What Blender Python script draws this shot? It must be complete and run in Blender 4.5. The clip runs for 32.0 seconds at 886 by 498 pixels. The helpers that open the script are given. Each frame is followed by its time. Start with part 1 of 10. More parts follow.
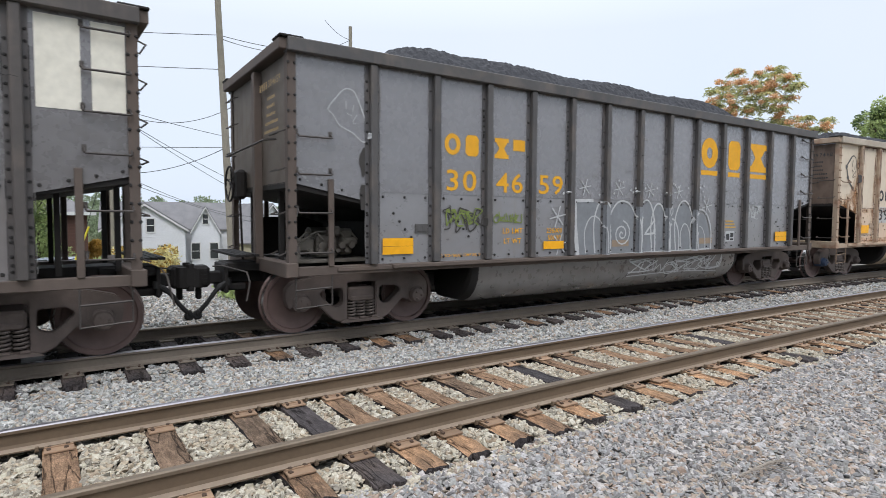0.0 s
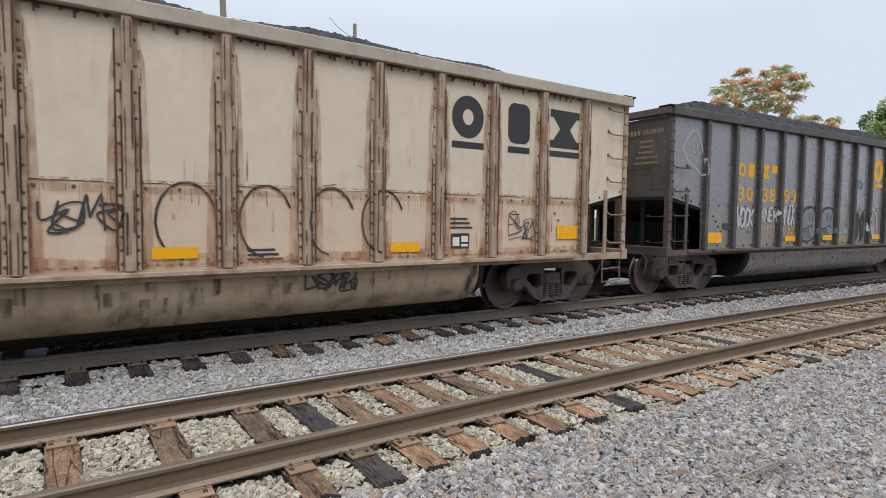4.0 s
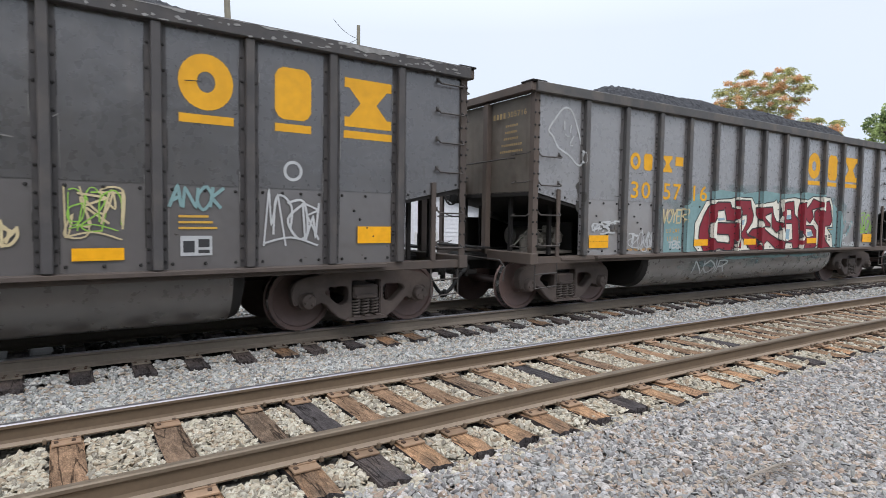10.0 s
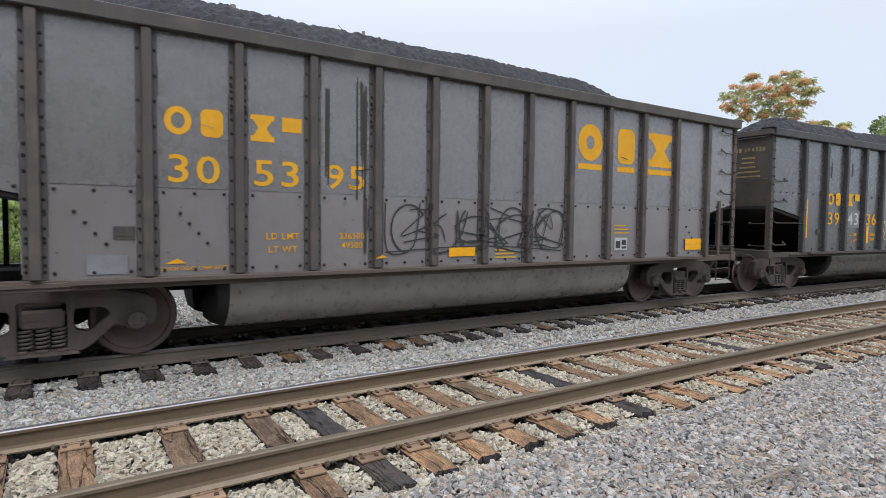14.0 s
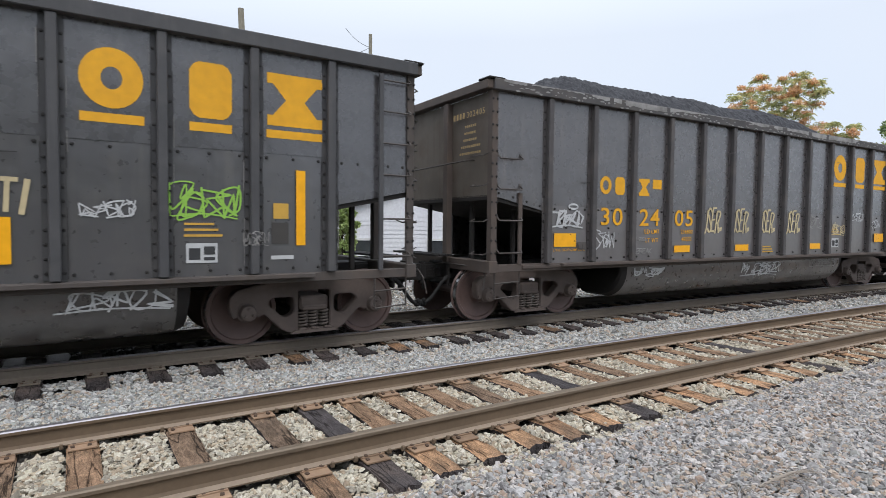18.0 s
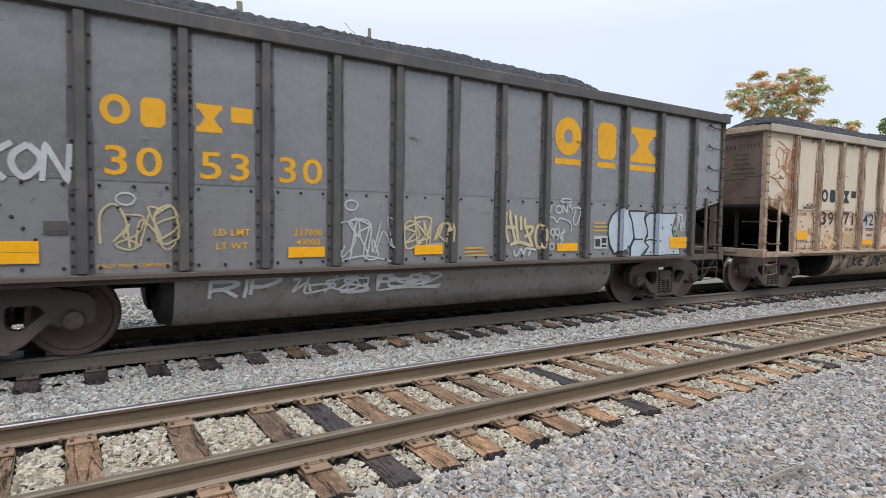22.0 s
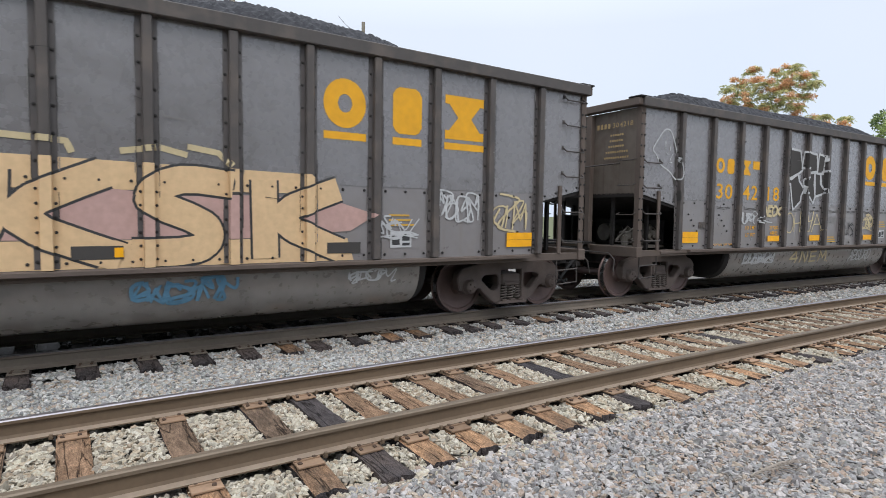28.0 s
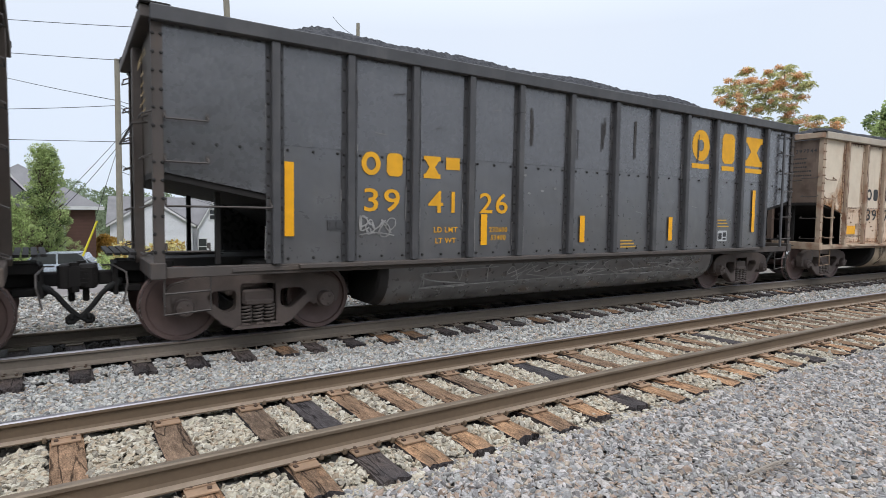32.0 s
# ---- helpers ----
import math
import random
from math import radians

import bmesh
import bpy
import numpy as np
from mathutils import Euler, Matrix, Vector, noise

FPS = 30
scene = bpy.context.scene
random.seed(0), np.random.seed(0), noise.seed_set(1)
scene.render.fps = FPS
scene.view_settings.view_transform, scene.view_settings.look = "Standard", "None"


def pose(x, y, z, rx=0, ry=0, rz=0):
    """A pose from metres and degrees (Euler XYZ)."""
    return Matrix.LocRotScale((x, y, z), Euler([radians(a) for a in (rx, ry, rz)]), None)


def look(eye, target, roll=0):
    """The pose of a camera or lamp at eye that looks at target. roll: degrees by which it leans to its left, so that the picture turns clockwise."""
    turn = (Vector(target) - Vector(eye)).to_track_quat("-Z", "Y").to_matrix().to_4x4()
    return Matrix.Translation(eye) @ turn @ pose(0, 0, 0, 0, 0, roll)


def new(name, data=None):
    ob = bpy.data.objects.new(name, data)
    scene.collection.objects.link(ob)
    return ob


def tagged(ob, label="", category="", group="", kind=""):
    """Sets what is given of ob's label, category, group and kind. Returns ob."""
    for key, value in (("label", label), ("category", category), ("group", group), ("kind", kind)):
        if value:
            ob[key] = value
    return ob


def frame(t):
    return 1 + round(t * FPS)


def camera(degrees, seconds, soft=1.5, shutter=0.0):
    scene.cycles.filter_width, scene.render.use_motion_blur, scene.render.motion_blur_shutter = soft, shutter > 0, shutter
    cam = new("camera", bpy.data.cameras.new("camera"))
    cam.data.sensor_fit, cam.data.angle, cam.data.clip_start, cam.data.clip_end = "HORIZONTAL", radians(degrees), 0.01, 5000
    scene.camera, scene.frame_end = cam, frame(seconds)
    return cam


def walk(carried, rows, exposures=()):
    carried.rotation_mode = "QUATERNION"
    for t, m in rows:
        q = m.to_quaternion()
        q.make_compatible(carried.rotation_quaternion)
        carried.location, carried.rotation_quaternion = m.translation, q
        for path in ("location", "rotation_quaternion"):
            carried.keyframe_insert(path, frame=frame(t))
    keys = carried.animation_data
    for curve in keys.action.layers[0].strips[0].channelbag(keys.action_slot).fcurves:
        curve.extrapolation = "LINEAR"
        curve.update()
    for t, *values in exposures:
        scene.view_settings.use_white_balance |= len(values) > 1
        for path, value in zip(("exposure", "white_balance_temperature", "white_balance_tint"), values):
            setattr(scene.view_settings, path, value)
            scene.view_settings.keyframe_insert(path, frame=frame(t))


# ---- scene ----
FOV = 75.5
CURVE = 0.003125            # the track bends by this much a metre
GAUGE = 1.505               # between rail centres
NEAR_Y, FAR_Y = 0.0, 3.996  # near rail of each track
TRAIN_Y = FAR_Y + GAUGE / 2
PITCH = 16.211              # car to car
START_X = 9.816             # first full car at 0 s

PATH = [
    (0.0, 0.002, -4.193, 1.719, -35.044, -3.137, 0.314),
    (0.5, 0.011, -4.202, 1.717, -34.917, -3.121, 0.394),
    (1.0, 0.014, -4.200, 1.720, -34.870, -3.186, 0.473),
    (1.5, 0.014, -4.192, 1.718, -34.934, -3.191, 0.555),
    (2.0, 0.013, -4.195, 1.718, -34.885, -3.221, 0.645),
    (2.5, 0.011, -4.194, 1.716, -34.903, -3.229, 0.642),
    (3.0, 0.013, -4.193, 1.718, -34.866, -3.283, 0.606),
    (3.5, 0.013, -4.191, 1.721, -34.768, -3.341, 0.645),
    (5.5, 0.010, -4.196, 1.713, -34.669, -3.345, 0.703),
    (6.0, 0.012, -4.191, 1.713, -34.571, -3.370, 0.672),
    (6.5, 0.014, -4.192, 1.713, -34.536, -3.392, 0.528),
    (7.0, 0.008, -4.189, 1.711, -34.552, -3.338, 0.616),
    (7.5, 0.002, -4.186, 1.708, -34.650, -3.310, 0.713),
    (8.0, -0.001, -4.188, 1.710, -34.580, -3.285, 0.729),
    (8.5, -0.006, -4.192, 1.708, -34.577, -3.261, 0.892),
    (9.0, -0.003, -4.190, 1.713, -34.473, -3.301, 1.108),
    (9.5, -0.002, -4.190, 1.713, -34.444, -3.230, 0.793),
    (10.0, -0.006, -4.189, 1.709, -34.481, -3.180, 0.867),
    (10.5, -0.006, -4.191, 1.712, -34.360, -3.204, 0.875),
    (11.0, -0.004, -4.189, 1.715, -34.322, -3.187, 0.766),
    (11.5, -0.006, -4.197, 1.718, -34.171, -3.192, 0.773),
    (12.0, -0.003, -4.197, 1.717, -34.166, -3.064, 0.686),
    (12.5, -0.004, -4.199, 1.717, -34.107, -3.013, 0.663),
    (13.0, -0.009, -4.201, 1.715, -34.108, -2.897, 0.706),
    (13.5, -0.009, -4.205, 1.713, -34.052, -2.813, 0.602),
    (14.0, -0.012, -4.211, 1.713, -33.922, -2.735, 0.626),
    (14.5, -0.015, -4.216, 1.715, -33.782, -2.668, 0.724),
    (16.5, 0.003, -4.219, 1.716, -33.284, -2.431, 0.702),
    (17.0, 0.004, -4.222, 1.715, -33.260, -2.404, 0.509),
    (17.5, 0.001, -4.225, 1.711, -33.202, -2.481, 0.470),
    (18.0, -0.002, -4.220, 1.705, -33.226, -2.512, 0.602),
    (18.5, -0.001, -4.216, 1.707, -33.158, -2.644, 0.666),
    (19.0, 0.002, -4.211, 1.708, -33.247, -2.735, 0.396),
    (19.5, -0.002, -4.209, 1.711, -33.181, -2.891, 0.762),
    (20.0, -0.006, -4.212, 1.709, -33.154, -2.910, 0.585),
    (20.5, -0.012, -4.209, 1.704, -33.261, -2.875, 0.718),
    (21.0, -0.014, -4.207, 1.703, -33.281, -2.893, 0.769),
    (21.5, -0.015, -4.202, 1.703, -33.368, -2.947, 0.682),
    (22.0, -0.016, -4.201, 1.701, -33.430, -2.966, 0.859),
    (22.5, -0.013, -4.199, 1.702, -33.519, -3.000, 0.861),
    (23.0, -0.013, -4.200, 1.702, -33.555, -3.076, 0.996),
    (23.5, -0.007, -4.197, 1.705, -33.553, -3.169, 0.968),
    (24.0, -0.007, -4.198, 1.706, -33.548, -3.225, 0.906),
    (24.5, -0.004, -4.192, 1.708, -33.545, -3.306, 0.984),
    (25.0, 0.001, -4.189, 1.705, -33.595, -3.330, 0.853),
    (25.5, -0.000, -4.188, 1.705, -33.597, -3.414, 0.950),
    (27.5, 0.008, -4.188, 1.701, -33.850, -3.449, 0.742),
    (28.0, 0.002, -4.186, 1.700, -34.007, -3.474, 0.900),
    (28.5, 0.003, -4.183, 1.706, -33.991, -3.573, 0.903),
    (29.0, 0.006, -4.184, 1.702, -34.131, -3.517, 0.723),
    (29.5, 0.007, -4.186, 1.705, -34.141, -3.576, 0.740),
    (30.0, 0.010, -4.185, 1.704, -34.195, -3.544, 0.858),
    (30.5, 0.008, -4.181, 1.706, -34.241, -3.565, 0.860),
    (31.0, 0.006, -4.180, 1.707, -34.339, -3.541, 0.835),
    (31.5, 0.005, -4.184, 1.706, -34.417, -3.482, 0.815),
    (32.0, 0.002, -4.184, 1.705, -34.468, -3.381, 0.762),
]


def shot(x, y, z, yaw, pitch, roll):
    yaw, pitch = radians(yaw), radians(pitch)
    ahead = Vector((-math.sin(yaw) * math.cos(pitch), math.cos(yaw) * math.cos(pitch), math.sin(pitch)))
    eye = Vector((x, y, z))
    return look(eye, eye + ahead, roll)


cam = camera(FOV, 32.0, 0.35, 0.08)
EXPOSURES = ((0.0, 0.13), (1.0, 0.06), (2.0, 0.07), (3.0, -0.12), (5.0, -0.04), (6.0, 0.03), (8.0, 0.1), (10.0, 0.14), (11.0, 0.05), (14.0, 0.02), (17.0, 0.05), (20.0, 0.1), (23.0, 0.05), (25.0, -0.03), (27.0, 0.05), (28.0, 0.09), (30.0, 0.07), (32.0, 0.07))
walk(cam, [(t, shot(*row)) for t, *row in PATH], [(t, stops, 6380, 12.0) for t, stops in EXPOSURES])

# ---- light: a bright overcast sky with a faint, wide sun ----
world = bpy.data.worlds.new("overcast")
scene.world = world
world.use_nodes = True
wn, wl = world.node_tree.nodes, world.node_tree.links
wn.clear()
sky = wn.new("ShaderNodeTexSky")
sky.sky_type, sky.sun_disc = "NISHITA", False
sky.sun_elevation, sky.sun_rotation = radians(52), radians(200)
sky.air_density, sky.dust_density, sky.ozone_density = 1.0, 3.0, 1.0
clear = wn.new("ShaderNodeMix")
clear.data_type = "RGBA"
clear.blend_type = "MIX"
dim = wn.new("ShaderNodeVectorMath")
dim.operation = "SCALE"
dim.inputs["Scale"].default_value = 0.085
wcoord = wn.new("ShaderNodeTexCoord")
wsep = wn.new("ShaderNodeSeparateXYZ")
wramp = wn.new("ShaderNodeValToRGB")
wramp.color_ramp.elements[0].position, wramp.color_ramp.elements[0].color = 0.0, (0.775, 0.872, 1.0, 1)
wramp.color_ramp.elements[1].position, wramp.color_ramp.elements[1].color = 0.8, (0.9, 0.95, 1.0, 1)
wcloud = wn.new("ShaderNodeTexNoise")
wcloud.inputs["Scale"].default_value, wcloud.inputs["Detail"].default_value = 1.7, 5
wmod = wn.new("ShaderNodeMix")
wmod.data_type, wmod.blend_type = "RGBA", "SOFT_LIGHT"
wmod.inputs["Factor"].default_value = 0.4
wback, wout = wn.new("ShaderNodeBackground"), wn.new("ShaderNodeOutputWorld")
wl.new(wcoord.outputs["Generated"], wsep.inputs[0])
wl.new(wsep.outputs["Z"], wramp.inputs[0])
wl.new(wcoord.outputs["Generated"], wcloud.inputs["Vector"])
wl.new(wramp.outputs[0], wmod.inputs[6])
wl.new(wcloud.outputs["Fac"], wmod.inputs[7])
wl.new(sky.outputs[0], dim.inputs[0])
clear.inputs["Factor"].default_value = 0.88
wl.new(dim.outputs[0], clear.inputs[6])
wl.new(wmod.outputs[2], clear.inputs[7])
wl.new(clear.outputs[2], wback.inputs[0])
wrise = wn.new("ShaderNodeMapRange")
wrise.inputs["From Min"].default_value, wrise.inputs["From Max"].default_value = 0.3, 0.95
wrise.inputs["To Min"].default_value, wrise.inputs["To Max"].default_value = 1.0, 2.3
wl.new(wsep.outputs["Z"], wrise.inputs["Value"])
wl.new(wrise.outputs[0], wback.inputs["Strength"])
wl.new(wback.outputs[0], wout.inputs[0])

sun = new("sun", bpy.data.lights.new("sun", "SUN"))
sun.data.energy, sun.data.angle, sun.data.color = 1.3, radians(25), (1.0, 0.97, 0.945)
sun.matrix_world = look((-20, -40, 57), (0, 0, 0))
scene.view_settings.exposure = 0.0


# ---- materials ----
def nodes_of(name):
    m = bpy.data.materials.new(name)
    m.use_nodes = True
    n, l = m.node_tree.nodes, m.node_tree.links
    return m, n, l, n["Principled BSDF"]


def surface(name, base, rough=0.7, metal=0.0, other=None, fine=14.0, broad=1.3, bump=0.25, spread=0.35, streak=0.0,
            dirt=None, dirt_amount=0.0, island=False, random_amount=0.0, spec=0.35, grain=None, dent=0.0, mottle=0.35, coat=0.0):
    """Two scales of variation, optional run-down streaks and dirt, and fine relief."""
    m, n, l, b = nodes_of(name)
    coord, info = n.new("ShaderNodeTexCoord"), n.new("ShaderNodeObjectInfo")
    shift = n.new("ShaderNodeVectorMath")
    shift.operation = "MULTIPLY_ADD"
    combine = n.new("ShaderNodeCombineXYZ")
    for k in range(3):
        l.new(info.outputs["Random"], combine.inputs[k])
    l.new(combine.outputs[0], shift.inputs[0])
    shift.inputs[1].default_value = (37.0, 23.0, 51.0)
    l.new(coord.outputs["Object"], shift.inputs[2])

    def tex(scale, detail, stretch=None):
        t = n.new("ShaderNodeTexNoise")
        t.inputs["Scale"].default_value, t.inputs["Detail"].default_value = scale, detail
        if stretch:
            mp = n.new("ShaderNodeMapping")
            mp.inputs["Scale"].default_value = stretch
            l.new(shift.outputs[0], mp.inputs[0])
            l.new(mp.outputs[0], t.inputs["Vector"])
        else:
            l.new(shift.outputs[0], t.inputs["Vector"])
        return t

    def mix(fac, a, c, kind="MIX"):
        x = n.new("ShaderNodeMix")
        x.data_type, x.blend_type = "RGBA", kind
        for sock, v in ((x.inputs["Factor"], fac), (x.inputs[6], a), (x.inputs[7], c)):
            if hasattr(v, "is_linked"):
                l.new(v, sock)
            else:
                sock.default_value = v
        return x.outputs[2]

    def ramp(src, lo, hi, a=(0, 0, 0, 1), c=(1, 1, 1, 1)):
        r = n.new("ShaderNodeValToRGB")
        r.color_ramp.elements[0].position, r.color_ramp.elements[0].color = lo, a
        r.color_ramp.elements[1].position, r.color_ramp.elements[1].color = hi, c
        l.new(src, r.inputs[0])
        return r.outputs[0]

    other = other or tuple(v * 0.6 for v in base)
    t_broad, t_fine = tex(broad, 5), tex(fine, 6, grain)
    col = mix(ramp(t_broad.outputs["Fac"], 0.5 - spread, 0.5 + spread), (*base, 1), (*other, 1))
    col = mix(0.6 if grain else mottle, col, ramp(t_fine.outputs["Fac"], 0.25, 0.75, (0.5, 0.5, 0.5, 1), (1.0, 1.0, 1.0, 1)), "MULTIPLY")
    if streak:
        t_run = tex(1.0, 4, (9.0, 9.0, 0.55))
        t_gate = tex(0.8, 3)
        gate = mix(1.0, ramp(t_run.outputs["Fac"], 0.52, 0.72), ramp(t_gate.outputs["Fac"], 0.4, 0.7), "MULTIPLY")
        sc = n.new("ShaderNodeMath")
        sc.operation = "MULTIPLY"
        sc.inputs[1].default_value = streak
        l.new(gate, sc.inputs[0])
        col = mix(sc.outputs[0], col, (*(dirt or tuple(v * 0.4 for v in base)), 1))
    if dirt_amount:
        t_d = tex(2.6, 7)
        sc = n.new("ShaderNodeMath")
        sc.operation = "MULTIPLY"
        sc.inputs[1].default_value = dirt_amount
        l.new(ramp(t_d.outputs["Fac"], 0.5, 0.68), sc.inputs[0])
        col = mix(sc.outputs[0], col, (*dirt, 1))
    if island or random_amount:
        src = n.new("ShaderNodeNewGeometry").outputs["Random Per Island"] if island else info.outputs["Random"]
        amount = random_amount or 0.5
        col = mix(1.0, col, ramp(src, 0.0, 1.0, (1 - amount,) * 3 + (1,), (1 + amount * 0.5,) * 3 + (1,)), "MULTIPLY")
    l.new(col, b.inputs["Base Color"])
    b.inputs["Coat Weight"].default_value, b.inputs["Coat Roughness"].default_value = coat, 0.22
    rr = n.new("ShaderNodeMapRange")
    rr.inputs["To Min"].default_value, rr.inputs["To Max"].default_value = max(rough - 0.12, 0.05), min(rough + 0.12, 1.0)
    l.new(t_fine.outputs["Fac"], rr.inputs["Value"])
    l.new(rr.outputs[0], b.inputs["Roughness"])
    b.inputs["Metallic"].default_value = metal
    b.inputs["Specular IOR Level"].default_value = spec
    if bump:
        bp = n.new("ShaderNodeBump")
        bp.inputs["Strength"].default_value, bp.inputs["Distance"].default_value = bump, 0.01
        l.new(t_fine.outputs["Fac"], bp.inputs["Height"])
        l.new(bp.outputs[0], b.inputs["Normal"])
        if dent:
            t_dent = tex(2.2, 2)
            wide = n.new("ShaderNodeBump")
            wide.inputs["Strength"].default_value, wide.inputs["Distance"].default_value = dent, 0.06
            l.new(t_dent.outputs["Fac"], wide.inputs["Height"])
            l.new(wide.outputs[0], bp.inputs["Normal"])
    return m


def palette_stones(name, colours, rough=0.85, bump=0.4):
    """Crushed stone: every stone takes one of the colours."""
    m, n, l, b = nodes_of(name)
    geo, coord = n.new("ShaderNodeNewGeometry"), n.new("ShaderNodeTexCoord")
    r = n.new("ShaderNodeValToRGB")
    r.color_ramp.interpolation = "CONSTANT"
    el = r.color_ramp.elements
    while len(el) < len(colours):
        el.new(0.5)
    for k, c in enumerate(colours):
        el[k].position, el[k].color = k / len(colours), (*c, 1)
    l.new(geo.outputs["Random Per Island"], r.inputs[0])
    t = n.new("ShaderNodeTexNoise")
    t.inputs["Scale"].default_value, t.inputs["Detail"].default_value = 45, 5
    l.new(coord.outputs["Object"], t.inputs["Vector"])
    g = n.new("ShaderNodeValToRGB")
    g.color_ramp.elements[0].position, g.color_ramp.elements[0].color = 0.3, (0.62, 0.6, 0.57, 1)
    g.color_ramp.elements[1].position = 0.7
    l.new(t.outputs["Fac"], g.inputs[0])
    x = n.new("ShaderNodeMix")
    x.data_type, x.blend_type = "RGBA", "MULTIPLY"
    x.inputs["Factor"].default_value = 1.0
    l.new(r.outputs[0], x.inputs[6])
    l.new(g.outputs[0], x.inputs[7])
    l.new(x.outputs[2], b.inputs["Base Color"])
    b.inputs["Roughness"].default_value = rough
    b.inputs["Specular IOR Level"].default_value = 0.3
    bp = n.new("ShaderNodeBump")
    bp.inputs["Strength"].default_value, bp.inputs["Distance"].default_value = bump, 0.006
    l.new(t.outputs["Fac"], bp.inputs["Height"])
    l.new(bp.outputs[0], b.inputs["Normal"])
    return m


STONE_GREY = palette_stones("crushed_grey_stone", [(0.365, 0.355, 0.346), (0.278, 0.275, 0.271), (0.448, 0.419, 0.396), (0.223, 0.215, 0.216), (0.409, 0.349, 0.283), (0.317, 0.313, 0.312), (0.488, 0.458, 0.444), (0.343, 0.264, 0.211), (0.264, 0.265, 0.265), (0.387, 0.368, 0.346), (0.356, 0.291, 0.238), (0.190, 0.180, 0.180), (0.303, 0.304, 0.288), (0.413, 0.406, 0.406)])
STONE_PALE = palette_stones("crushed_pale_stone", [(0.428, 0.434, 0.421), (0.328, 0.339, 0.331), (0.521, 0.513, 0.483), (0.267, 0.268, 0.266), (0.474, 0.427, 0.351), (0.374, 0.384, 0.378), (0.567, 0.558, 0.539), (0.398, 0.326, 0.266), (0.313, 0.326, 0.325), (0.451, 0.449, 0.421), (0.413, 0.357, 0.298), (0.228, 0.225, 0.223), (0.358, 0.372, 0.351), (0.481, 0.497, 0.492)])
STONE_WARM = palette_stones("crushed_buff_stone", [(0.448, 0.401, 0.317), (0.374, 0.339, 0.271), (0.519, 0.478, 0.389), (0.315, 0.290, 0.238), (0.429, 0.364, 0.271), (0.407, 0.385, 0.319), (0.544, 0.509, 0.428), (0.353, 0.287, 0.211), (0.254, 0.228, 0.187), (0.480, 0.446, 0.353)])
# stones under the train: its shade is put into their colour
STONE_SHADED = palette_stones("shade_dark_stone", [(0.030, 0.029, 0.027), (0.020, 0.019, 0.019), (0.043, 0.040, 0.037), (0.015, 0.015, 0.015), (0.025, 0.023, 0.021)])
BED = surface("ballast_bed", (0.23, 0.21, 0.185), 0.95, other=(0.15, 0.138, 0.12), fine=38, broad=9, bump=0.9)
# bed under the train, coloured near black for the shade there
BED_SHADED = surface("shade_dark_bed", (0.026, 0.024, 0.023), 0.95, other=(0.014, 0.0135, 0.013), fine=38, broad=9, bump=0.9)
TURF = surface("far_turf", (0.09, 0.12, 0.05), 0.95, other=(0.13, 0.12, 0.06), fine=8, broad=0.6, bump=0.5)
ASPHALT = surface("asphalt", (0.2, 0.18, 0.172), 0.9, other=(0.15, 0.138, 0.13), fine=20, broad=0.8, bump=0.3)
# darkened for the head's shade on the web; RAIL_FOOT is the paler dusty foot
RAIL_RUST = surface("rail_side", (0.17, 0.122, 0.079), 0.8, 0.05, other=(0.115, 0.082, 0.054), fine=25, broad=2.0, bump=0.15)
RAIL_GREY = surface("shaded_rail_side", (0.2, 0.168, 0.135), 0.75, 0.05, other=(0.14, 0.117, 0.094), fine=25, broad=2.0, bump=0.15)
RAIL_FOOT = surface("dusty_rail_foot", (0.3, 0.24, 0.18), 0.9, other=(0.22, 0.165, 0.12), fine=25, broad=3, bump=0.25)
RAIL_DULL = surface("rail_head_worn", (0.21, 0.165, 0.12), 0.5, 0.3, other=(0.14, 0.11, 0.08), fine=30, broad=3, bump=0.05)
RAIL_BRIGHT = surface("rail_head_polished", (0.36, 0.34, 0.37), 0.5, 1.0, other=(0.36, 0.35, 0.36), fine=30, broad=3, bump=0.02)
PLATE_RUST = surface("rusty_plate", (0.35, 0.23, 0.145), 0.85, 0.05, other=(0.22, 0.145, 0.095), fine=25, broad=6, bump=0.3, random_amount=0.3)
SPIKE_RUST = surface("rusty_spike", (0.1, 0.065, 0.045), 0.85, 0.2, bump=0.2)


